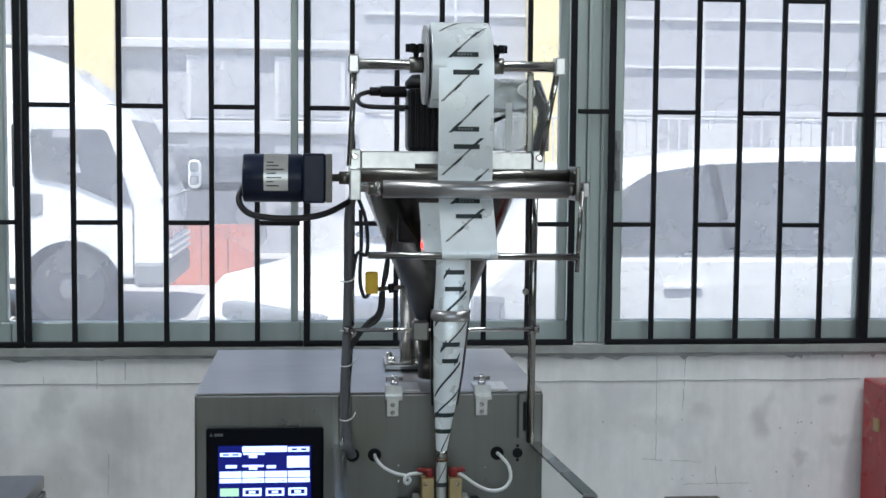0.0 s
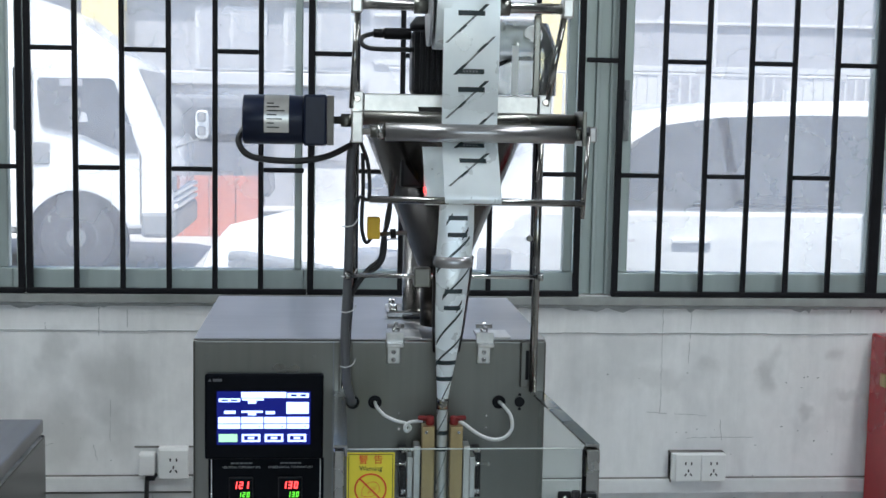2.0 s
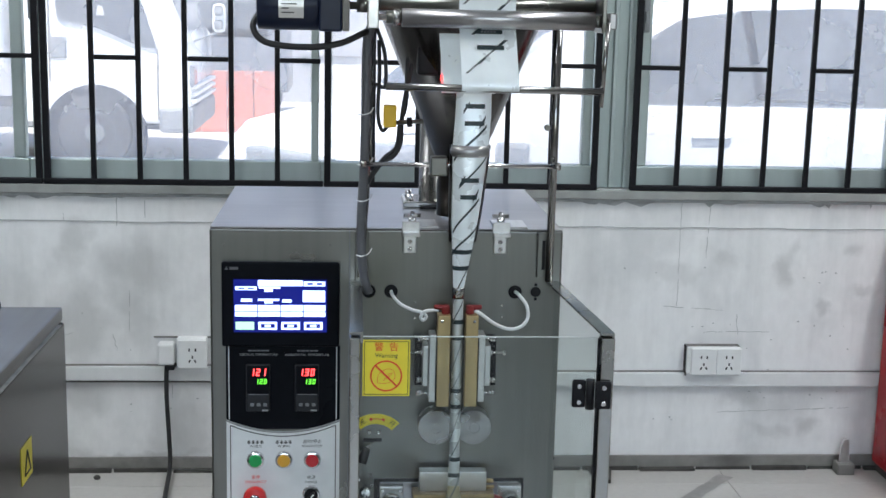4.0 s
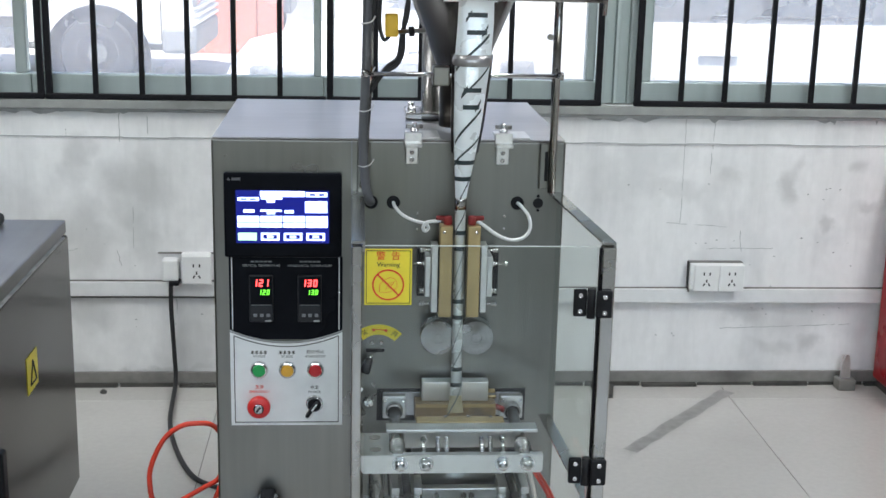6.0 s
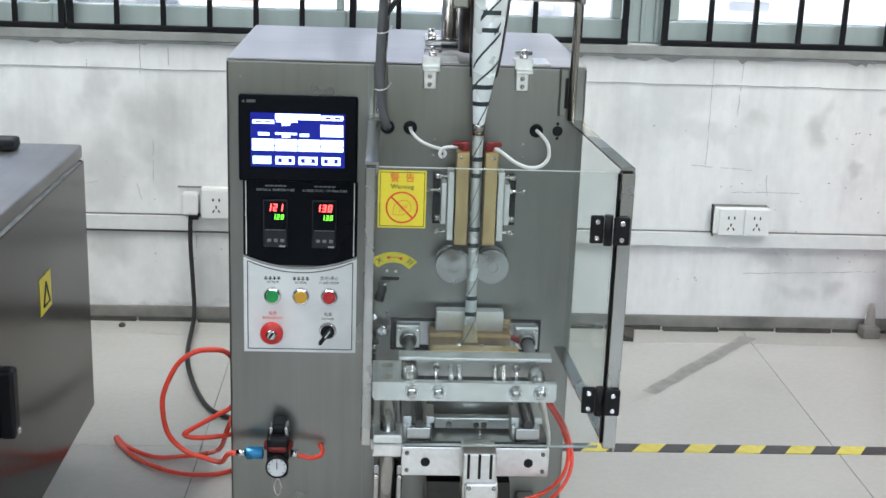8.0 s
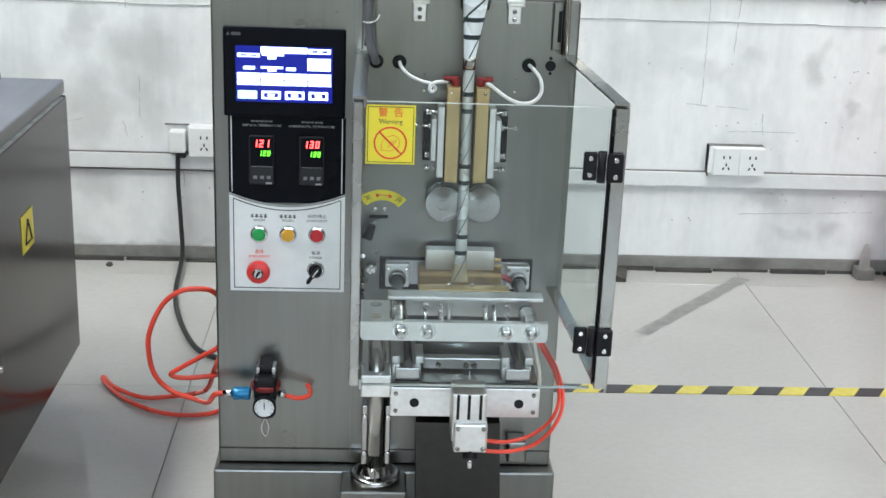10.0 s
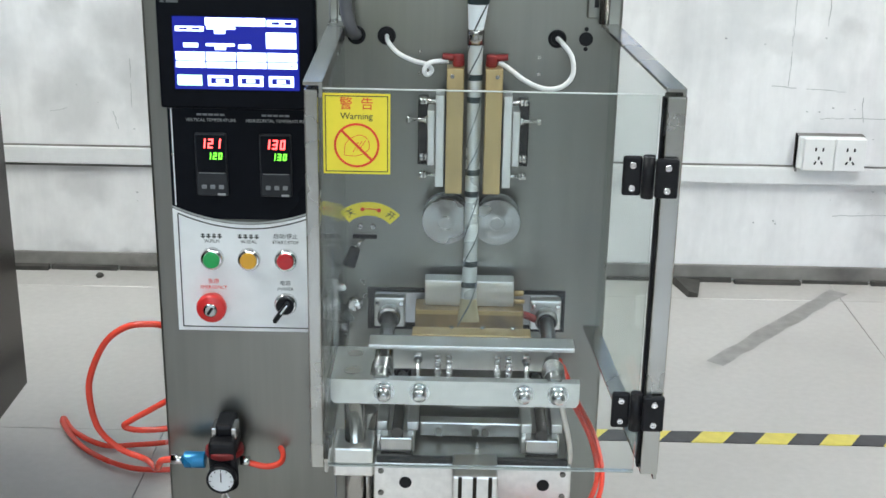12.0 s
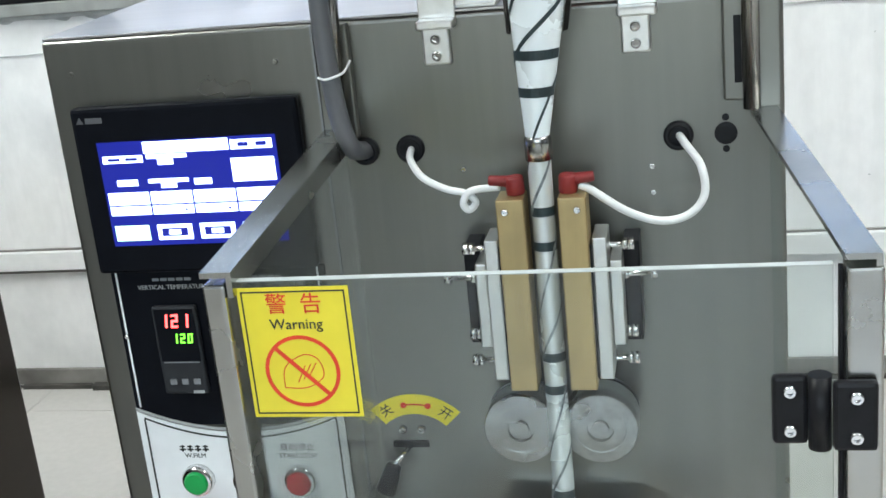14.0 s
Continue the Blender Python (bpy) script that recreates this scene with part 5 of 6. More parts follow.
part("heater_lead", tube([(0.204, -0.045, 0.485), (0.214, -0.045, 0.482), (0.222, -0.03, 0.472), (0.222, -0.004, 0.468)], 0.0055), RUBBER_RED, fj, "dark red heater lead")
P("jaw_pin", rod((0.19, -0.035, 0.513), (0.204, -0.035, 0.513), 0.004), BRASS)
P("jaw_pin", rod((0.19, -0.038, 0.502), (0.206, -0.038, 0.502), 0.0035), BRASS)
P("press_bar", block(-0.006, 0.266, -0.184, -0.150, 0.488, 0.4945, 0.0015), ALU, "thin aluminium press plate")
fb_ = P("front_bar", plate([(-0.048, 0.432), (0.266, 0.432), (0.270, 0.438), (0.270, 0.466), (-0.052, 0.466), (-0.052, 0.438)], -0.232, 0.014), ALU, "milled aluminium front crossbar")
ep = P("end_plate", block(-0.052, 0.0, -0.2175, -0.125, 0.4585, 0.4655, 0.001), ALU, "pale aluminium end plate with two bores")
for y in (-0.148, -0.204):
    part("bore", lathe([(0.0105, 0), (0.0105, 0.0005), (0.0003, 0.0005)], 24, Matrix.Translation((-0.026, y, 0.4656))), SKIRT, ep)
for x, r in ((0.017, 0.0125), (0.063, 0.012), (0.198, 0.012), (0.242, 0.0125)):
    nn = nut(x, -0.232, 0.45, r, 0.007)
    lathe([(r * 1.12, 0), (r * 1.12, 0.002), (0.001, 0.002)], 24, facing(x, -0.2318, 0.45), nn)
    lathe([(r * 0.82, 0.007), (r * 0.8, 0.011), (r * 0.62, 0.0155), (r * 0.3, 0.018), (0.0003, 0.0185)], 20, facing(x, -0.232, 0.45), nn)
    part("nut", nn, CHROME, fb_, "bright hexagon nut")
for x in (0.013, 0.238):
    coil = [(x + 0.0135 * math.cos(a), -0.185 - 0.031 * a / (2 * math.pi * 4.5), 0.465 + 0.0135 * math.sin(a)) for a in [2 * math.pi * 4.5 * k / 72 for k in range(73)]]
    P("spring", tube(coil, 0.0018, None, 6, 1), POLISHED, "coiled steel spring")
for x in (0.060, 0.086, 0.101, 0.164, 0.179, 0.202):
    bo = rod((x, -0.186, 0.482), (x, -0.217, 0.456), 0.0036, None, 10)
    for q in (range(1) if x in (0.060, 0.202) else range(6)):
        rod((x, -0.187 - 0.0045 * q, 0.481 - 0.0038 * q), (x, (-0.189 if q or x not in (0.060, 0.202) else -0.196) - 0.0045 * q, 0.479 - 0.0038 * q), 0.0062 if x in (0.060, 0.202) else 0.005, bo, 10)
    P("set_screw", bo, CHROME, "bright set screw")

# lower frame, rods, cylinder
P("side_column", rod((-0.023, -0.2, 0.20), (-0.023, -0.2, 0.432), 0.0145), POLISHED, "polished upright column")
P("column_block", block(-0.05, 0.003, -0.228, -0.172, 0.322, 0.364, 0.003), ALU, "milled clamp block on the column")
bp_ = P("base_plate", block(0.002, 0.267, -0.212, -0.196, 0.279, 0.335, 0.002), ALU, "milled aluminium base plate with holes")
for x in (0.045, 0.23):
    part("bore", lathe([(0.0085, 0), (0.0085, 0.0006), (0.0003, 0.0006)], 20, facing(x, -0.2122, 0.306)), BLACK, bp_)
for x in (0.012, 0.256):
    for z in (0.29, 0.323):
        part("screw", screw_head(x, -0.212, z, 0.004, 0.003), STEEL, bp_)
P("tray", block(0.0, 0.265, -0.205, -0.005, 0.334, 0.340, 0.001), STEEL, "dull steel tray below the jaws")
P("tray_lip", block(0.006, 0.262, -0.2145, -0.206, 0.3355, 0.345, 0.002), BLACK, "black lip along the tray")
P("tray_bar", block(0.002, 0.262, -0.02, -0.008, 0.372, 0.384, 0.002), BLACK, "black cross bar at the back of the rails")
for x in (0.03, 0.225):
    P("slide_rail", block(x - 0.026, x + 0.026, -0.19, -0.01, 0.3405, 0.366, 0.002), ALU, "aluminium slide rail")
    P("rail_slot", block(x - 0.004, x + 0.01, -0.188, -0.012, 0.3655, 0.3672), BLACK)
    P("slide_rod", rod((x + 0.003, -0.2, 0.374), (x + 0.003, -0.006, 0.374), 0.0075), NAVY_STEEL, "dark slide rod")
    for dx in (-0.018, 0.023):
        P("rail_cheek", block(x + dx - 0.0075, x + dx + 0.0075, -0.178, -0.02, 0.366, 0.379, 0.0015), ALU, "pale aluminium rail cheek")
    P("rod_holder", block(x - 0.02, x + 0.024, -0.203, -0.18, 0.341, 0.368, 0.002), POLISHED)
cv = P("curved_cover", lathe([(0.055, -0.085), (0.06, -0.085), (0.06, 0.085), (0.055, 0.085)], 28, Matrix.Translation((0.128, -0.06, 0.372)) @ Matrix.Rotation(radians(90), 4, "Y") @ Matrix.Diagonal((0.55, 1, 0.95, 1))), STEEL, "curved grey guide cover")
P("cross_link", block(0.062, 0.206, -0.152, -0.132, 0.345, 0.366, 0.002), ALU, "aluminium cross link")
for x in (0.088, 0.138, 0.152):
    P("link_bolt", rod((x, -0.152, 0.355), (x, -0.16, 0.355), 0.006, None, 6), CHROME)
P("tie_bar", tube([(0.246, -0.225, 0.44), (0.262, -0.215, 0.37), (0.264, -0.21, 0.34)], 0.004), ALU)
cy = P("air_cylinder", block(0.108, 0.167, -0.275, -0.212, 0.262, 0.352, 0.003), ALU, "square aluminium air cylinder with red hoses")
for x in (0.118, 0.137, 0.157):
    part("groove", block(x - 0.0025, x + 0.0025, -0.2765, -0.272, 0.305, 0.351, 0.0005), DARK_STEEL, cy)
part("end_cap", block(0.112, 0.170, -0.285, -0.23, 0.246, 0.300, 0.004), ALU, cy)
for x in (0.119, 0.163):
    for z in (0.254, 0.292):
        part("screw", screw_head(x, -0.285, z, 0.0042, 0.004), POLISHED, cy)
part("lock_nut", rod((0.142, -0.27, 0.247), (0.142, -0.28, 0.232), 0.014, None, 6), BLACK, cy)
part("piston_rod", rod((0.142, -0.275, 0.236), (0.142, -0.281, 0.215), 0.004), CHROME, cy)
part("rod_tip", rod((0.14, -0.215, 0.352), (0.14, -0.215, 0.37), 0.004, r2=0.001), CHROME, cy)
P("air_hose", tube([(0.168, -0.268, 0.262), (0.205, -0.268, 0.260), (0.25, -0.25, 0.264), (0.288, -0.22, 0.28), (0.305, -0.19, 0.31), (0.298, -0.15, 0.345), (0.275, -0.09, 0.375), (0.262, -0.01, 0.40)], 0.0036), HOSE, "orange red air hose")
P("air_hose", tube([(0.165, -0.275, 0.246), (0.21, -0.275, 0.245), (0.258, -0.255, 0.25), (0.296, -0.22, 0.27), (0.312, -0.19, 0.305), (0.304, -0.145, 0.345), (0.282, -0.08, 0.372), (0.268, -0.01, 0.39)], 0.0036), HOSE, "orange red air hose")
P("chute", plate([(0.052, 0.232), (0.207, 0.232), (0.217, 0.02), (0.058, 0.02)], -0.14, 0.05), NAVY_STEEL, "dark steel discharge chute")
ft = P("support_post", rod((-0.02, -0.055, 0.10), (-0.02, -0.055, 0.335), 0.0165), POLISHED, "polished support post with clamp and round foot")
part("clamp", block(-0.047, -0.037, -0.085, -0.025, 0.115, 0.238, 0.002), POLISHED, ft)
part("clamp", block(-0.003, 0.007, -0.085, -0.025, 0.115, 0.238, 0.002), POLISHED, ft)
for x in (-0.042, 0.002):
    for z in (0.14, 0.215):
        part("screw", screw_head(x, -0.085, z, 0.005, 0.004), CHROME, ft)
part("round_foot", lathe([(0.047, 0), (0.048, 0.004), (0.048, 0.011), (0.044, 0.015), (0.033, 0.013), (0.030, 0.009), (0.024, 0.012), (0.022, 0.03), (0.0003, 0.031)], 40, Matrix.Translation((-0.02, -0.055, 0.0715))), CHROME, ft, "bright round foot")
P("foot_shelf", block(-0.085, 0.04, -0.112, -0.031, 0.0, 0.071, 0.003), STEEL, "stainless shelf under the post")
P("bottom_seam", block(-0.324, 0.324, -0.0014, 0.001, 0.1025, 0.1052), GRIME, "dark seam along the foot of the cabinet")
P("floor_bracket", block(0.235, 0.272, -0.045, -0.001, 0.1, 0.145, 0.004), STEEL, "small folded steel bracket")

# air regulator
rg_ = P("air_regulator", block(-0.250, -0.208, -0.072, -0.02, 0.232, 0.284, 0.008, seg=3), BLACK, "black air regulator with dial gauge, blue and red fittings")
part("bowl", rod((-0.229, -0.046, 0.235), (-0.229, -0.046, 0.196), 0.0185, bevel=0.006), BLACK, rg_)
part("red_band", rod((-0.229, -0.048, 0.256), (-0.229, -0.048, 0.266), 0.0285, bevel=0.002), RUBBER_RED, rg_)
ga = part("gauge", lathe([(0.0215, 0), (0.0215, 0.014), (0.019, 0.015), (0.0185, 0.012), (0.0003, 0.012)], 32, facing(-0.229, -0.074, 0.231)), BLACK, rg_, "round pressure gauge with white face")
dial = lathe([(0.0183, 0.0), (0.0183, 0.0005), (0.0003, 0.0005)], 28, facing(-0.229, -0.0862, 0.231))
part("dial_face", dial, GAUGE, rg_, "white gauge face")
nd = block(-0.2298, -0.2282, -0.0876, -0.087, 0.228, 0.243)
for k in range(9):
    a = radians(-130 + 260 * k / 8)
    rod((-0.229 + 0.0145 * math.sin(a), -0.0873, 0.231 + 0.0145 * math.cos(a)), (-0.229 + 0.017 * math.sin(a), -0.0873, 0.231 + 0.017 * math.cos(a)), 0.0006, nd, 5)
part("needle_and_ticks", nd, INK, rg_)
part("mount", block(-0.243, -0.215, -0.052, 0.0, 0.282, 0.302, 0.006), BLACK, rg_)
for x in (-0.243, -0.214):
    part("mount_tab", block(x - 0.004, x + 0.004, -0.055, -0.022, 0.272, 0.299, 0.002), POLISHED, rg_)
part("blue_fitting", rod((-0.29, -0.048, 0.243), (-0.258, -0.048, 0.243), 0.0125, bevel=0.002), BLUE, rg_, "blue push fitting")
part("brass_end", rod((-0.309, -0.048, 0.243), (-0.29, -0.048, 0.243), 0.0075), CHROME, rg_)
part("outlet", rod((-0.206, -0.048, 0.243), (-0.192, -0.048, 0.243), 0.0075, None, 6), CHROME, rg_)
part("outlet_hose", tube([(-0.195, -0.048, 0.240), (-0.168, -0.05, 0.235), (-0.149, -0.04, 0.236), (-0.147, -0.018, 0.238), (-0.155, 0.006, 0.24)], 0.0045), HOSE, rg_, "orange red air hose")
part("drain_ring", tube([(-0.23, -0.055, 0.197), (-0.223, -0.055, 0.176), (-0.23, -0.055, 0.158), (-0.237, -0.055, 0.176), (-0.23, -0.055, 0.197)], 0.0018), CHROME, rg_)

# film uprights and their holders on the cabinet
for x, z0 in ((-0.048, 0.885), (0.288, 0.9)):
    hp = P("upright_holder", block(x - 0.012, x + 0.012, -0.010, -0.0005, z0, 0.985, 0.002), STEEL, "stainless holder strip for the upright")
    part("slot", block(x - 0.003, x + 0.003, -0.0106, -0.0098, z0 + 0.015, 0.97), BLACK, hp)
P("upright", rod((-0.038, -0.018, 1.12), (-0.037, -0.018, 1.46), 0.0058, rod((-0.05, -0.018, 0.90), (-0.038, -0.018, 1.12), 0.0062, None, 16), 16), BAR, "bright steel upright")
P("upright", rod((0.298, -0.018, 0.895), (0.3, -0.018, 1.44), 0.0072, None, 16), BAR, "bright steel upright")
P("upper_arm", rod((-0.043, -0.046, 1.41), (-0.034, -0.046, 1.585), 0.0052, None, 16), BAR, "bright upper arm of the roll holder")
P("upper_arm", rod((0.304, -0.046, 1.42), (0.334, -0.046, 1.585), 0.0058, None, 16), BAR, "bright upper arm of the roll holder")
P("upper_arm", block(0.287, 0.299, 0.0, 0.010, 1.43, 1.585, 0.002), STEEL)
for z, x in ((1.18, -0.04), (1.18, 0.284), (1.32, -0.04)):
    P("clip_bolt", screw_head(x, -0.024, z, 0.006, 0.006), STEEL)
P("conduit", tube([(-0.034, 0.004, 0.871), (-0.038, -0.03, 0.882), (-0.046, -0.034, 0.92), (-0.05, -0.034, 1.0), (-0.046, -0.034, 1.1), (-0.044, -0.03, 1.2), (-0.043, -0.03, 1.32), (-0.034, -0.04, 1.36)], 0.0085), CONDUIT, "grey ribbed cable conduit")
for z in (0.945, 1.045, 1.11, 1.2):
    P("cable_tie", tube([(-0.058, -0.036, z), (-0.048, -0.046, z), (-0.036, -0.036, z + 0.003), (-0.03, -0.03, z + 0.012)], 0.0012, None, 6), WIRE_WHITE, "white cable tie")
bm_ = P("crossbeam", block(-0.022, 0.290, -0.045, -0.02, 1.405, 1.437, 0.002), ALU, "square aluminium crossbeam")
for x in (-0.033, 0.302):
    part("end_block", block(x - 0.011, x + 0.011, -0.05, -0.015, 1.40, 1.44, 0.002), ALU, bm_)
    part("bolt", screw_head(x, -0.05, 1.427, 0.006, 0.005), CHROME, bm_)
P("end_block", block(-0.044, -0.025, -0.14, -0.05, 1.352, 1.405, 0.002), ALU, "aluminium roller bracket")
P("end_block", block(0.353, 0.361, -0.14, -0.06, 1.352, 1.412, 0.002), STEEL, "steel roller bracket")
P("end_block", block(0.366, 0.38, -0.135, -0.11, 1.358, 1.386, 0.003), STEEL_TOP)
ro = P("draw_roller", rod((0.014, -0.125, 1.371), (0.342, -0.125, 1.371), 0.0155), STEEL_TOP, "satin steel draw roller")
part("roller_collar", rod((-0.012, -0.125, 1.371), (0.014, -0.125, 1.371), 0.0105), STEEL, ro)
part("roller_collar", rod((0.0, -0.125, 1.371), (0.01, -0.125, 1.371), 0.014), POLISHED, ro)
part("roller_shaft", rod((-0.03, -0.125, 1.371), (0.372, -0.125, 1.371), 0.0055), CHROME, ro)
part("roller_collar", rod((0.342, -0.125, 1.371), (0.352, -0.125, 1.371), 0.0105), STEEL, ro)
P("rear_roller", rod((-0.03, -0.076, 1.394), (0.352, -0.076, 1.394), 0.0125), STEEL, "dull steel rear roller")
P("guide_arm", rod((0.353, -0.16, 1.228), (0.36, -0.16, 1.37), 0.004, None, 12), BAR)
P("guide_bar", rod((-0.013, -0.162, 1.2575), (0.356, -0.162, 1.2545), 0.0062), POLISHED, "polished guide bar")
P("cross_rod", rod((-0.05, -0.045, 1.112), (0.305, -0.045, 1.112), 0.0042), CHROME, "thin chrome cross rod")
for x in (-0.047, 0.302):
    P("rod_nut", rod((x - 0.005, -0.045, 1.112), (x + 0.005, -0.045, 1.112), 0.0075, None, 6), POLISHED)
P("rod_clamp", block(0.072, 0.102, -0.062, -0.032, 1.094, 1.128, 0.003), STEEL, "steel clamp block on the rod")

# draw motor
gmr = P("gear_motor", block(-0.126, -0.086, -0.123, -0.037, 1.345, 1.432, 0.004), NAVY, "dark blue gear motor with a silver label")
part("motor_body", rod((-0.230, -0.08, 1.388), (-0.126, -0.08, 1.388), 0.0425, None, 40, bevel=0.003), NAVY, gmr)
part("flange", block(-0.0858, -0.074, -0.123, -0.037, 1.346, 1.431, 0.002), SKIRT, gmr)
lb = bmesh.new()
rows_ = []
for k in range(13):
    a = radians(-88 + 118 * k / 12)
    rows_.append([lb.verts.new((x, -0.08 - 0.0431 * math.cos(a), 1.388 - 0.0431 * math.sin(a))) for x in (-0.193, -0.151)])
for a, b in zip(rows_, rows_[1:]):
    lb.faces.new((a[0], a[1], b[1], b[0])).smooth = True
part("label", lb, ALU, gmr, "silver rating plate")
lines = bmesh.new()
for k in range(7):
    a = radians(-40 + 9.5 * k)
    y, z = -0.08 - 0.0436 * math.cos(a), 1.388 - 0.0436 * math.sin(a)
    block(-0.188, -0.188 + 0.012 + 0.018 * ((k * 7) % 5) / 4, y - 0.0003, y + 0.0003, z - 0.001, z + 0.001, 0, lines)
part("label_lines", lines, INK, gmr)
part("shaft", rod((-0.074, -0.08, 1.389), (-0.03, -0.08, 1.389), 0.0065), STEEL, gmr)
part("coupling", rod((-0.062, -0.08, 1.389), (-0.042, -0.08, 1.389), 0.0115), STEEL, gmr)
part("motor_cable", tube([(-0.226, -0.09, 1.375), (-0.237, -0.1, 1.35), (-0.215, -0.11, 1.325), (-0.15, -0.11, 1.318), (-0.09, -0.1, 1.325), (-0.045, -0.06, 1.345)], 0.0055), CABLE, gmr, "black motor cable")

# roll holder and film
tr_ = P("roll_shaft", rod((-0.036, -0.05, 1.592), (0.342, -0.05, 1.592), 0.0095), POLISHED, "polished film roll shaft")
for x in (-0.037, 0.336):
    part("shaft_block", block(x - 0.009, x + 0.011, -0.064, -0.036, 1.576, 1.609, 0.003), ALU, tr_)
for x in (0.076, 0.222):
    part("collar", rod((x - 0.012, -0.05, 1.592), (x + 0.012, -0.05, 1.592), 0.0145), STEEL, tr_)
    kn = lathe([(0.005, 0), (0.005, 0.008), (0.0125, 0.010), (0.0125, 0.022), (0.0003, 0.0235)], 16, Matrix.Translation((x, -0.05, 1.605)))
    for k in range(6):
        a = k * math.pi / 3
        rod((x + 0.014 * math.cos(a), -0.05 + 0.014 * math.sin(a), 1.615), (x + 0.014 * math.cos(a), -0.05 + 0.014 * math.sin(a), 1.629), 0.0055, kn, 10, bevel=0.001)
    part("star_knob", kn, BLACK, tr_, "black star knob")
part("roll_disc", rod((0.089, -0.05, 1.592), (0.094, -0.05, 1.592), 0.071, None, 48), DISC_GREY, tr_, "grey plastic roll side disc")

# film path in (y, z), from the roll down over the rollers
RC = Vector((-0.05, 1.592))
path = [(RC.x + 0.0765 * math.sin(radians(a)), RC.y + 0.0765 * math.cos(radians(a))) for a in range(60, -91, -10)]
path += [(-0.122, 1.50), (-0.112, 1.42), (-0.1055, 1.385), (-0.108, 1.36), (-0.135, 1.32), (-0.158, 1.285), (-0.1695, 1.262), (-0.1685, 1.2535), (-0.163, 1.2495), (-0.157, 1.251)]
path2 = [(-0.157, 1.251), (-0.14, 1.27), (-0.09, 1.31), (-0.06, 1.345)]


def strip(path, x0, x1, thick=0.0006, shift=0.0, wave=0.0):
    """A web of film along a (y, z) path."""
    o = bmesh.new()
    rows = []
    n = 8
    for i, (y, z) in enumerate(path):
        s = shift * i / (len(path) - 1)
        rows.append([o.verts.new((x0 + s + (x1 - x0) * k / n, y + wave * math.sin(i * 0.9 + k * 1.3), z)) for k in range(n + 1)])
    for a, b in zip(rows, rows[1:]):
        for k in range(n):
            o.faces.new((a[k], a[k + 1], b[k + 1], b[k])).smooth = True
    return o


def along(path, s):
    """The place and the slope at length s along a (y, z) path."""
    for (ya, za), (yb, zb) in zip(path, path[1:]):
        d = math.hypot(yb - ya, zb - za)
        if s <= d:
            return ya + (yb - ya) * s / d, za + (zb - za) * s / d
        s -= d
    return path[-1]


fr_ = P("film_roll", lathe([(0.038, 0), (0.0755, 0), (0.0762, 0.002), (0.0762, 0.097), (0.0755, 0.099), (0.038, 0.099)], 56, Matrix.Translation((0.099, -0.05, 1.592)) @ Matrix.Rotation(radians(90), 4, "Y")), FILM, "roll of silver printed film")
part("core", rod((0.097, -0.05, 1.592), (0.200, -0.05, 1.592), 0.038, None, 32), GREY_INK, fr_)
fw = P("film_web", strip(path, 0.102, 0.199, shift=0.014, wave=0.0006), FILM, "silver film web with repeated black print")
total = sum(math.hypot(b[0] - a[0], b[1] - a[1]) for a, b in zip(path, path[1:]))


def print_quad(s0, s1, u0, u1, path, x0, shift, out=0.0009, skew=0.0, bm=None):
    steps = max(1, int(abs(s1 - s0) / 0.008))
    last = None
    for i in range(steps + 1):
        s = s0 + (s1 - s0) * i / steps
        y, z = along(path, s)
        sh = shift * s / total
        k = skew * i / steps
        now = [bm.verts.new((x0 + sh + u0 + k, y - out, z + out * 0.5)), bm.verts.new((x0 + sh + u1 + k, y - out, z + out * 0.5))]
        if last:
            bm.faces.new((last[0], last[1], now[1], now[0]))
        last = now


PERIOD = 0.13
s = 0.052
while s < total - 0.04:
    for s0, s1, u0, u1, skew, ink in ((s, s + 0.0085, 0.028, 0.073, 0, FILM_INK), (s + 0.031, s + 0.0395, 0.028, 0.074, 0, FILM_INK),
                                      (s - 0.056, s + 0.010, 0.088, 0.0925, -0.068, FILM_GREY), (s - 0.008, s + 0.010, 0.0375, 0.044, -0.0185, FILM_INK), (s - 0.044, s - 0.03, 0.074, 0.0805, -0.0145, FILM_INK),
                                      (s + 0.020, s + 0.086, 0.0755, 0.080, -0.070, FILM_GREY), (s + 0.020, s + 0.038, 0.0745, 0.0815, -0.019, FILM_INK), (s + 0.056, s + 0.068, 0.0375, 0.0435, -0.0125, FILM_INK)):
        if s1 > total:
            continue
        pk = bmesh.new()
        print_quad(s0, s1, u0, u1, path, 0.102, 0.014, out=0.0009 if ink is FILM_GREY else 0.0012, skew=skew, bm=pk)
        part("print_mark", pk, ink, fw)
    for k in range(5):
        pk = bmesh.new()
        print_quad(s + 0.0025, s + 0.006, 0.036 + k * 0.0055, 0.0395 + k * 0.0055, path, 0.102, 0.014, out=0.0015, bm=pk)
        part("print_mark", pk, GREY_INK, fw)
    s += PERIOD
P("film_web_return", strip(path2, 0.086, 0.183, shift=-0.004), FILM, "silver film turning back behind the guide bar")
back = P("film_web_back", strip([(-0.02, 1.40), (-0.028, 1.33), (-0.034, 1.262), (-0.036, 1.24)], 0.086, 0.182, shift=0.004), FILM, "silver film running down behind")
for z in (1.362, 1.332, 1.285, 1.255):
    part("print_mark", plate([(0.098, z), (0.126, z), (0.126, z + 0.008), (0.098, z + 0.008)], -0.0375, 0.002), FILM_INK, back)
for z in (1.33, 1.255):
    part("print_mark", plate([(0.092, z), (0.12, z + 0.035), (0.125, z + 0.035), (0.097, z)], -0.0385, 0.002), FILM_INK, back)

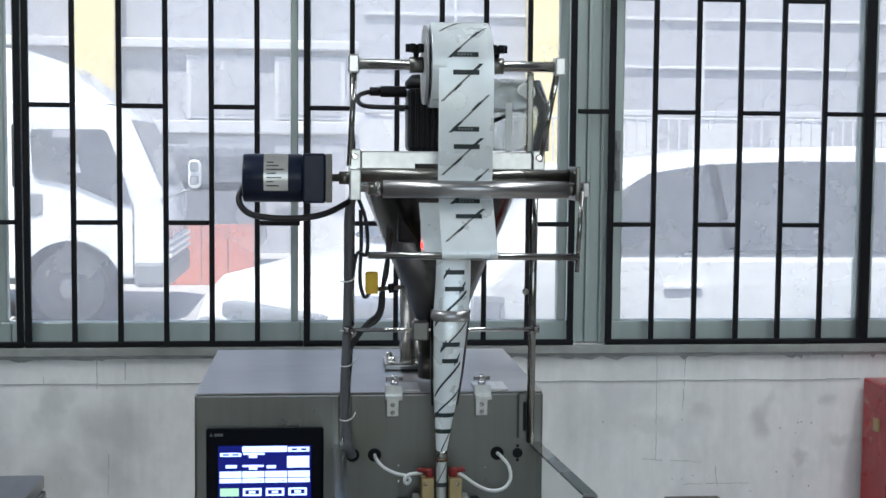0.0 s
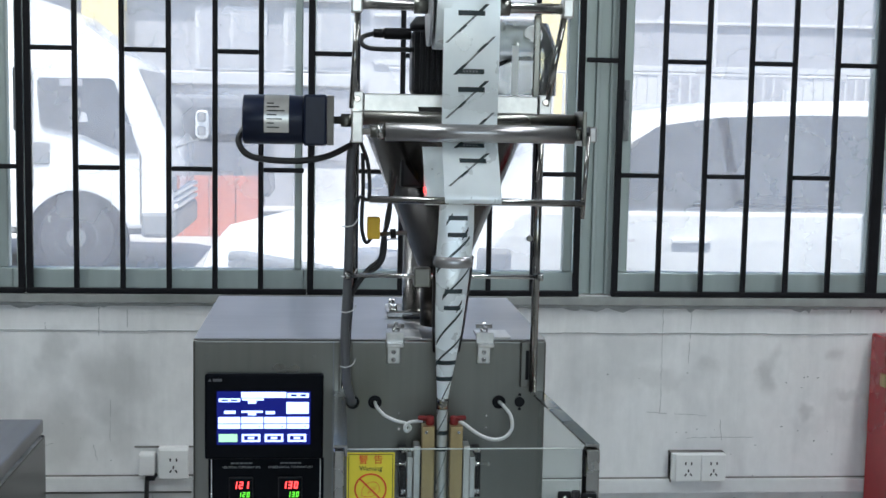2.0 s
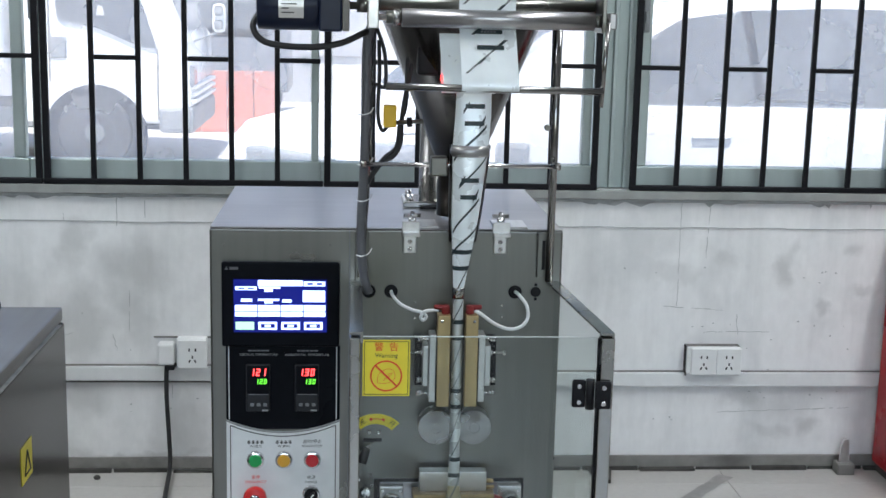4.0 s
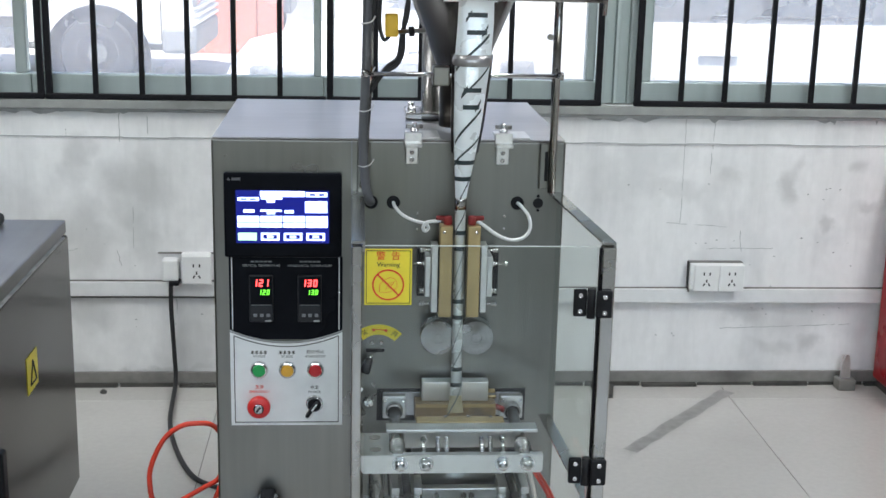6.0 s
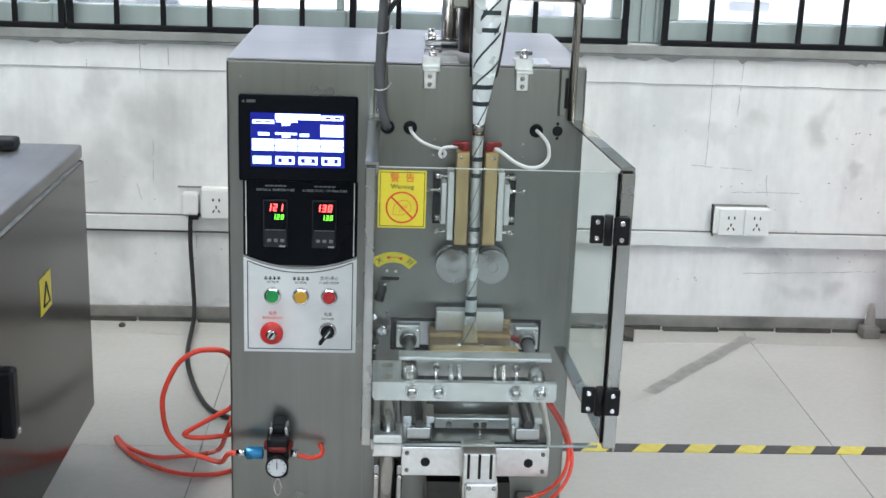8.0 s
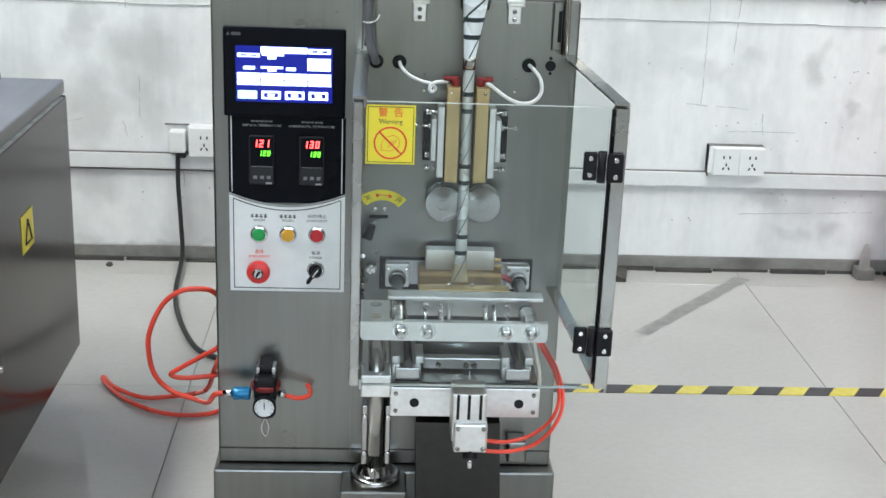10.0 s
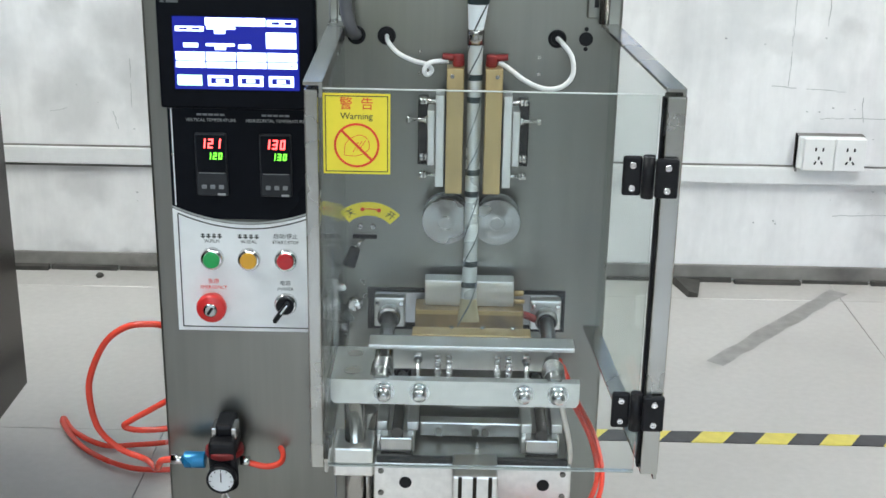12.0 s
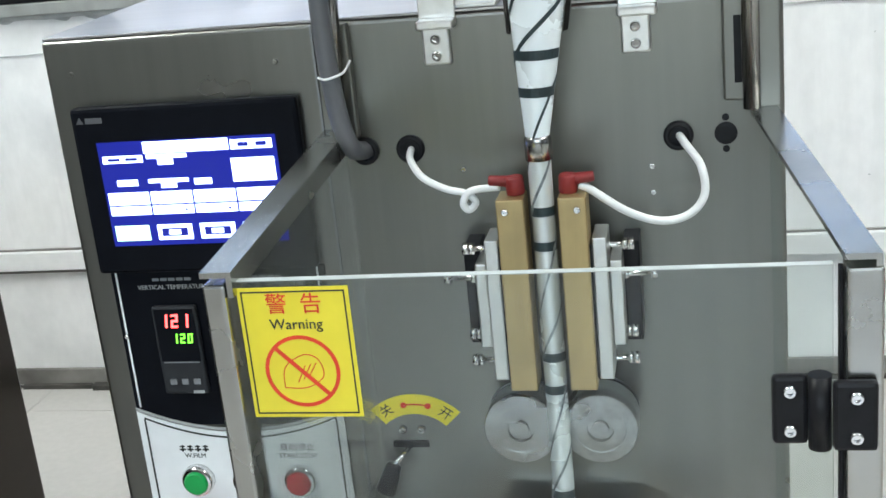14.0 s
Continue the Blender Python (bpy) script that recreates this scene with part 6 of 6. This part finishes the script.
# film gathered into a tube: half widths and depths at heights
LEVELS = [(1.262, 0.147, -0.052, 0.031, 0.004), (1.20, 0.146, -0.055, 0.032, 0.010), (1.14, 0.142, -0.058, 0.032, 0.016), (1.10, 0.140, -0.06, 0.0295, 0.018), (1.03, 0.136, -0.06, 0.0255, 0.018),
          (0.98, 0.133, -0.06, 0.0205, 0.016), (0.93, 0.1295, -0.06, 0.0145, 0.0125), (0.89, CX, -0.06, 0.0098, 0.0098), (0.86, CX, -0.06, 0.0098, 0.0098), (0.7, CX, -0.06, 0.0096, 0.0096),
          (0.575, CX, -0.064, 0.0098, 0.009), (0.53, CX - 0.001, -0.070, 0.0108, 0.0065), (0.515, CX - 0.001, -0.070, 0.0115, 0.005), (0.474, CX - 0.001, -0.068, 0.0165, 0.0025)]


def level(z):
    for a, b in zip(LEVELS, LEVELS[1:]):
        if b[0] <= z <= a[0]:
            t = (a[0] - z) / (a[0] - b[0])
            return [a[k] + (b[k] - a[k]) * t for k in range(1, 5)]
    return LEVELS[-1][1:]


o = bmesh.new()
rings, zz = [], 1.262
while zz > 0.474:
    x, y, w, d = level(zz)
    rings.append([o.verts.new((x + w * math.cos(2 * math.pi * k / 24), y + d * math.sin(2 * math.pi * k / 24), zz)) for k in range(24)])
    zz -= 0.012
for a, b in zip(rings, rings[1:]):
    for k in range(24):
        o.faces.new((a[k], a[(k + 1) % 24], b[(k + 1) % 24], b[k])).smooth = True
for f in o.faces:
    zf = sum(v.co.z for v in f.verts) / 4
    f.material_index = 0 if zf > 0.875 else 1 if zf > 0.522 else 2
tb = P("film_tube", o, [FILM, TUBE_FILM, SEALED], "silver film folded into a narrow printed tube with a flat sealed end")


def wrap(z0, dz, slope, a0, a1, bm):
    """A printed stroke round the front of the film tube."""
    last = None
    for k in range(13):
        a = radians(a0 + (a1 - a0) * k / 12)
        z = z0 + slope * k / 12
        row = []
        for h in (z, z + dz):
            x, y, w, d = level(min(h, 1.26))
            row.append(bm.verts.new((x + (w + 0.0007) * math.sin(a), y - (d + 0.0007) * math.cos(a), h)))
        if last:
            bm.faces.new((last[0], row[0], row[1], last[1]))
        last = row


z = 1.215
while z > 0.53:
    full = 75 if z < 1.0 else 50
    lo, hi = (-full * 0.55, full * 0.75) if z > 1.0 else (-full, full)
    for z0, dz, slope, a0, a1, ink in ((z, 0.008, 0, lo, hi, FILM_INK), (z - 0.030, 0.008, 0, lo, hi, FILM_INK), (z - 0.095, 0.006, 0.062, -65, 50, FILM_INK),
                                      (z - 0.036, 0.007, 0.018, hi * 0.55, hi * 1.1, FILM_INK), (z - 0.012, 0.005, 0.06, lo * 1.3, 72, FILM_INK), (z - 0.01, 0.007, 0.016, lo * 1.25, lo * 0.5, FILM_INK)):
        if z0 + dz + slope > 1.25:
            continue
        o = bmesh.new()
        wrap(z0, dz, slope, a0, a1, o)
        part("print_mark", o, ink if z > 0.88 or slope == 0 else FILM_GREY, tb)
    z -= PERIOD
P("former_neck", lathe([(0.0112, 0), (0.0112, 0.018), (0.0104, 0.02), (0.0003, 0.02)], 24, Matrix.Translation((CX, -0.06, 0.872))), POLISHED, "steel neck of the forming tube")
for s in (-1, 1):
    o = bmesh.new()
    rows_ = []
    for zq in (1.15, 1.11, 1.07, 1.03, 1.0, 0.975):
        x, y, w, d = level(zq)
        rows_.append([o.verts.new((x + s * (w + e), y + yy, zq)) for e, yy in ((0.0012, -0.003), (0.0045, 0.004), (0.004, 0.018), (0.0008, 0.012))])
    for a, b in zip(rows_, rows_[1:]):
        for k in range(4):
            o.faces.new((a[k], a[(k + 1) % 4], b[(k + 1) % 4], b[k]))
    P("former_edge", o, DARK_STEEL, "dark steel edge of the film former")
co_ = P("former_collar", lathe([(0.036, -0.008), (0.038, 0.0), (0.036, 0.012), (0.034, 0.012), (0.034, -0.008)], 32, Matrix.Translation((0.142, -0.054, 1.138)) @ Matrix.Diagonal((0.95, 0.65, 1.0, 1))), STEEL_TOP, "bright steel former collar")

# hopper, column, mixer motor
P("hopper", lathe([(0.044, 0.0), (0.047, 0.0), (0.155, 0.265), (0.157, 0.30), (0.150, 0.30), (0.148, 0.268)], 48, Matrix.Translation((0.135, 0.10, 1.115))), HOPPER, "polished steel cone hopper, dark reflections put into its colour")
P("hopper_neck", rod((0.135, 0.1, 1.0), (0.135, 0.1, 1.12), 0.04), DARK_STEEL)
P("drive_housing", block(0.048, 0.135, 0.0, 0.05, 1.268, 1.395, 0.006), BLACK, "dark drive housing behind the film")
cl_ = P("column", rod((0.095, 0.29, TOP), (0.095, 0.29, 1.41), 0.024), POLISHED, "polished round column on the cabinet top")
part("base_flange", block(0.038, 0.138, 0.24, 0.345, TOP, TOP + 0.014, 0.003), POLISHED, cl_)
part("dark_gasket", block(0.07, 0.14, 0.225, 0.239, TOP, TOP + 0.006, 0.002), BLACK, cl_)
part("flange_bolt", rod((0.052, 0.255, TOP + 0.014), (0.052, 0.255, TOP + 0.026), 0.008, None, 6), CHROME, cl_)
part("flange_bolt", rod((0.052, 0.33, TOP + 0.014), (0.052, 0.33, TOP + 0.026), 0.008, None, 6), CHROME, cl_)
P("hopper_platform", block(0.03, 0.28, -0.01, 0.33, 1.425, 1.437, 0.003), ALU, "aluminium platform above the hopper")
mm = P("mixer_motor", block(0.072, 0.150, 0.10, 0.19, 1.438, 1.56, 0.01), BLACK, "black ribbed mixer motor")
part("motor_top", lathe([(0.042, 0.0), (0.042, 0.012), (0.03, 0.026), (0.0003, 0.028)], 28, Matrix.Translation((0.111, 0.145, 1.56))), BLACK, mm)
for k in range(7):
    part("rib", block(0.076 + k * 0.0105, 0.080 + k * 0.0105, 0.092, 0.101, 1.445, 1.556, 0.001), BLACK, mm)
part("cable_gland", rod((0.072, 0.14, 1.553), (0.02, 0.14, 1.553), 0.011, bevel=0.003), BLACK, mm)
part("gland_nut", rod((0.0, 0.14, 1.553), (0.022, 0.14, 1.553), 0.0085, None, 8), BLACK, mm)
part("motor_cable", tube([(0.002, 0.14, 1.553), (-0.02, 0.13, 1.545), (-0.022, 0.1, 1.53), (0.0, 0.1, 1.522), (0.075, 0.11, 1.522)], 0.0045), CABLE, mm, "black motor cable")
cu_ = P("measuring_cup", lathe([(0.075, 0.0), (0.078, 0.0), (0.078, 0.085), (0.06, 0.135), (0.057, 0.135), (0.075, 0.085)], 36, Matrix.Translation((0.268, 0.1, 1.44))), CUP, "clear plastic cover over the filling cups")
part("cup_rod", rod((0.268, 0.1, 1.438), (0.268, 0.1, 1.55), 0.006), CHROME, cu_)
part("cup_label", block(0.25, 0.262, 0.02, 0.024, 1.44, 1.53), WHITE_FOIL, cu_)
part("cup_knob", rod((0.29, 0.03, 1.55), (0.29, 0.05, 1.55), 0.018, bevel=0.004), WHITE_FOIL, cu_)
part("cup_lever", rod((0.215, 0.03, 1.49), (0.25, 0.03, 1.505), 0.004), BLACK, cu_)

# photo sensor and loose cables
sn = P("photo_sensor", block(-0.012, 0.011, -0.03, -0.008, 1.176, 1.216, 0.003), SENSOR_YELLOW, "yellow photo sensor with cable")
part("sensor_arm", rod((0.01, -0.018, 1.184), (0.06, -0.02, 1.188), 0.004), STEEL, sn)
part("arm_nut", rod((0.03, -0.019, 1.185), (0.04, -0.019, 1.186), 0.009, None, 8), BLACK, sn)
part("lamp", block(0.088, 0.105, -0.045, -0.03, 1.262, 1.272, 0.002), LED_RED, sn, "lit red sensor lamp")
P("loose_cable", tube([(-0.004, -0.02, 1.178), (-0.014, -0.02, 1.17), (-0.022, -0.02, 1.2), (-0.02, -0.02, 1.27), (-0.022, -0.03, 1.33)], 0.0035), CABLE, "black cable")
P("loose_cable", tube([(-0.036, -0.03, 1.085), (-0.01, -0.02, 1.12), (0.012, -0.015, 1.14), (0.018, -0.015, 1.18), (0.028, -0.015, 1.22), (0.03, -0.01, 1.3)], 0.004), CABLE, "black cable")
P("loose_cable", tube([(-0.04, -0.03, 1.075), (-0.015, -0.022, 1.11), (0.008, -0.02, 1.125), (0.02, -0.015, 1.15), (0.022, -0.015, 1.2), (0.038, -0.01, 1.29)], 0.004), CABLE, "black cable")
P("loose_cable", tube([(-0.03, -0.03, 1.36), (-0.012, -0.028, 1.31), (-0.010, -0.028, 1.25), (-0.028, -0.03, 1.25), (-0.037, -0.03, 1.2)], 0.0035), CABLE, "black cable")

# latch clips on the front edge: a folded tongue over the edge, a drilled tab on the top sheet
for x in (0.040, 0.207):
    cl2 = P("latch_clip", block(x - 0.012, x + 0.012, -0.007, -0.0005, 0.944, 0.978, 0.002), ALU, "bright folded latch clip")
    part("tongue", block(x - 0.014, x + 0.018, -0.020, -0.0005, 0.976, 0.9835, 0.002), ALU, cl2)
    part("riser", block(x - 0.014, x + 0.018, -0.0035, -0.0005, 0.983, 1.0015, 0.001), ALU, cl2)
    part("bolt", screw_head(x, -0.007, 0.952, 0.0045, 0.004), CHROME, cl2)
    part("bolt", screw_head(x, -0.007, 0.966, 0.0045, 0.004), CHROME, cl2)
    part("top_tab", block(x - 0.010, x + 0.052, 0.004, 0.085, TOP, TOP + 0.0035, 0.001), ALU, cl2)
    part("wing_bolt", rod((x + 0.006, 0.045, TOP + 0.003), (x + 0.006, 0.045, TOP + 0.012), 0.008, rod((x + 0.006, 0.045, TOP + 0.011), (x + 0.006, 0.045, TOP + 0.024), 0.0042, None, 10), 6), CHROME, cl2)
    part("wing", block(x - 0.010, x + 0.022, 0.0435, 0.0465, TOP + 0.012, TOP + 0.021, 0.0014), CHROME, cl2)

# ---- guard of clear acrylic ----
GY, GL, GR = -0.297, -0.059, 0.351


def arm(x0, x1, z0, z1, name):
    o = bmesh.new()
    pr = []
    for (x, y, z) in ((x0, -0.001, z0), (x1, GY - 0.02, z1)):
        pr.append([o.verts.new((x + dx, y, z + dz)) for dx, dz in ((-0.011, 0.004), (0.011, 0.004), (0.011, -0.014), (0.007, -0.014), (0.007, 0.0), (-0.011, 0.0))])
    for k in range(6):
        o.faces.new((pr[0][k], pr[0][(k + 1) % 6], pr[1][(k + 1) % 6], pr[1][k]))
    o.faces.new(pr[0])
    o.faces.new(pr[1][::-1])
    bmesh.ops.recalc_face_normals(o, faces=o.faces)
    return P(name, o, POST, "satin stainless angle arm of the guard")


arm(-0.058, GL, 0.888, 0.869, "guard_arm")
arm(0.308, GR, 0.888, 0.869, "guard_arm")
arm(-0.058, GL, 0.448, 0.392, "guard_arm")
arm(0.306, GR, 0.448, 0.392, "guard_arm")
P("guard_post", block(GL - 0.010, GL + 0.006, GY - 0.022, GY + 0.004, 0.385, 0.8645, 0.002), POST, "polished stainless guard post")
P("guard_post", block(GR - 0.010, GR + 0.012, GY - 0.022, GY + 0.004, 0.385, 0.8645, 0.002), POST, "polished stainless guard post")
P("post_seal", block(GR - 0.0135, GR - 0.0105, GY - 0.012, GY - 0.002, 0.39, 0.861, 0.001), BLACK)
dr = P("guard_door", block(GL + 0.011, GR - 0.017, GY - 0.012, GY - 0.006, 0.384, 0.863), ACRYLIC, "clear acrylic guard door")
part("top_edge", block(GL + 0.011, GR - 0.017, GY - 0.0122, GY - 0.0058, 0.8631, 0.8637), ACRYLIC_EDGE, dr)
part("bottom_edge", block(GL + 0.011, GR - 0.017, GY - 0.0125, GY - 0.0055, 0.382, 0.3838), ACRYLIC_EDGE, dr)
for x, xc, sheet in ((GL + 0.003, -0.058, ACRYLIC), (GR - 0.004, 0.308, ACRYLIC_SIDE)):
    o = bmesh.new()
    q = [(xc + 0.004, -0.004, 0.45), (x, GY + 0.006, 0.40), (x, GY + 0.006, 0.856), (xc + 0.004, -0.004, 0.87)]
    a = [o.verts.new(c) for c in q]
    b = [o.verts.new((c[0] + 0.004, c[1], c[2])) for c in q]
    o.faces.new(a)
    o.faces.new(b[::-1])
    for k in range(4):
        o.faces.new((a[k], b[k], b[(k + 1) % 4], a[(k + 1) % 4]))
    bmesh.ops.recalc_face_normals(o, faces=o.faces)
    P("guard_side", o, sheet, "clear acrylic guard side panel")
for zc, hx in ((0.770, 0.005), (0.472, 0.010)):
    hg = P("guard_hinge", block(0.291 + hx, 0.313 + hx, GY - 0.021, GY - 0.0125, zc - 0.0235, zc + 0.0235, 0.003), BLACK, "black plastic hinge with four screws")
    part("leaf", block(0.327 + hx, 0.354 + hx, GY - 0.031, GY - 0.0225, zc - 0.0235, zc + 0.0235, 0.003), BLACK, hg)
    part("knuckle", rod((0.320 + hx, GY - 0.021, zc - 0.025), (0.320 + hx, GY - 0.021, zc + 0.025), 0.0072, None, 18), BLACK, hg)
    for x, y in ((0.302 + hx, GY - 0.021), (0.341 + hx, GY - 0.031)):
        for dz in (-0.0135, 0.0135):
            part("screw", screw_head(x, y, zc + dz, 0.0045, 0.003), CHROME, hg)

# warning sign on the guard door
SX0, SX1, SZ0, SZ1, SY = -0.0485, 0.0285, 0.7645, 0.859, GY - 0.0132
ws = P("warning_sign", block(SX0, SX1, SY, GY - 0.0122, SZ0, SZ1), YELLOW, "yellow warning sticker with a barred hand in a red ring")
bo = bmesh.new()
for b in ((SX0 + 0.0025, SX1 - 0.0025, SZ0 + 0.0025, SZ0 + 0.0035), (SX0 + 0.0025, SX1 - 0.0025, SZ1 - 0.0035, SZ1 - 0.0025), (SX0 + 0.0025, SX0 + 0.0035, SZ0 + 0.0025, SZ1 - 0.0025), (SX1 - 0.0035, SX1 - 0.0025, SZ0 + 0.0025, SZ1 - 0.0025)):
    block(b[0], b[1], SY - 0.0003, SY, b[2], b[3], 0, bo)
part("border", bo, INK, ws)
part("heading", writing("警  告", -0.010, SY - 0.0003, 0.8465, 0.0155), RED_INK, ws, "red heading")
part("word", writing("Warning", -0.010, SY - 0.0003, 0.8325, 0.0105), INK, ws)
ring = bmesh.new()
cx, cz = -0.010, 0.7985
for k in range(48):
    a, b = 2 * math.pi * k / 48, 2 * math.pi * (k + 1) / 48
    plate([(cx + r * math.cos(t), cz + r * math.sin(t)) for r, t in ((0.0262, a), (0.0262, b), (0.0236, b), (0.0236, a))], SY - 0.0005, 0.0004, ring)
d = 0.0175
plate([(cx - d - 0.0010, cz + d - 0.0010), (cx + d - 0.0010, cz - d - 0.0010), (cx + d + 0.0010, cz - d + 0.0010), (cx - d + 0.0010, cz + d + 0.0010)], SY - 0.0006, 0.0004, ring)
part("ring_and_bar", ring, RED_INK, ws)
pal = tube([(cx - 0.014, SY, cz - 0.012), (cx - 0.012, SY, cz + 0.003), (cx + 0.002, SY, cz + 0.012), (cx + 0.012, SY, cz + 0.008), (cx + 0.014, SY, cz - 0.004), (cx + 0.002, SY, cz - 0.012), (cx - 0.014, SY, cz - 0.012)], 0.0004, None, 5)
for k in range(3):
    tube([(cx - 0.004 + k * 0.004, SY, cz - 0.008 + k * 0.002), (cx + 0.002 + k * 0.004, SY, cz + 0.004 + k * 0.001)], 0.0004, pal, 5)
part("pictogram", pal, RED_INK, ws)

# air hose coiled on the floor beside the machine
hs = [(-0.306, -0.048, 0.243), (-0.325, -0.045, 0.238), (-0.345, 0.0, 0.2), (-0.387, 0.1, 0.16), (-0.433, 0.12, 0.167), (-0.466, 0.12, 0.204), (-0.476, 0.12, 0.259), (-0.470, 0.12, 0.302), (-0.444, 0.12, 0.355), (-0.41, 0.12, 0.382),
      (-0.376, 0.12, 0.388), (-0.349, 0.13, 0.38), (-0.335, 0.17, 0.34), (-0.334, 0.2, 0.28), (-0.345, 0.2, 0.234), (-0.379, 0.2, 0.211), (-0.43, 0.2, 0.18), (-0.446, 0.2, 0.167), (-0.425, 0.2, 0.16), (-0.38, 0.2, 0.163), (-0.345, 0.21, 0.168),
      (-0.334, 0.21, 0.20), (-0.338, 0.19, 0.225), (-0.356, 0.2, 0.18), (-0.385, 0.3, 0.09), (-0.43, 0.4, 0.03), (-0.49, 0.43, 0.008), (-0.551, 0.425, 0.008), (-0.62, 0.475, 0.008), (-0.658, 0.532, 0.008), (-0.648, 0.50, 0.008),
      (-0.589, 0.416, 0.008), (-0.516, 0.358, 0.008), (-0.45, 0.336, 0.008), (-0.38, 0.35, 0.008), (-0.345, 0.42, 0.008), (-0.345, 0.6, 0.008)]
solid("coiled_air_hose", tube(hs, 0.0052, None, 10, 8), HOSE, "orange red plastic air hose lying in loose coils", "hose")

# floor tiles, last
TS = 0.768
tm = mesh_of("tile", block(0.0008, TS - 0.0008, 0.0008, TS - 0.0008, -0.004, 0.0, 0.0006, seg=1), TILE)
floor = bpy.data.objects["floor"]
for i in range(-5, 7):
    for j in range(-9, 3):
        x, y = 1.081 - 2 * TS + (i - 0) * TS, 0.505 + j * TS
        if x + TS < X0 or x > X1 or y > WY or y + TS < Y0:
            continue
        tl = new("tile", tm)
        tl.parent = floor
        tl.location = (x, y, 0.0)
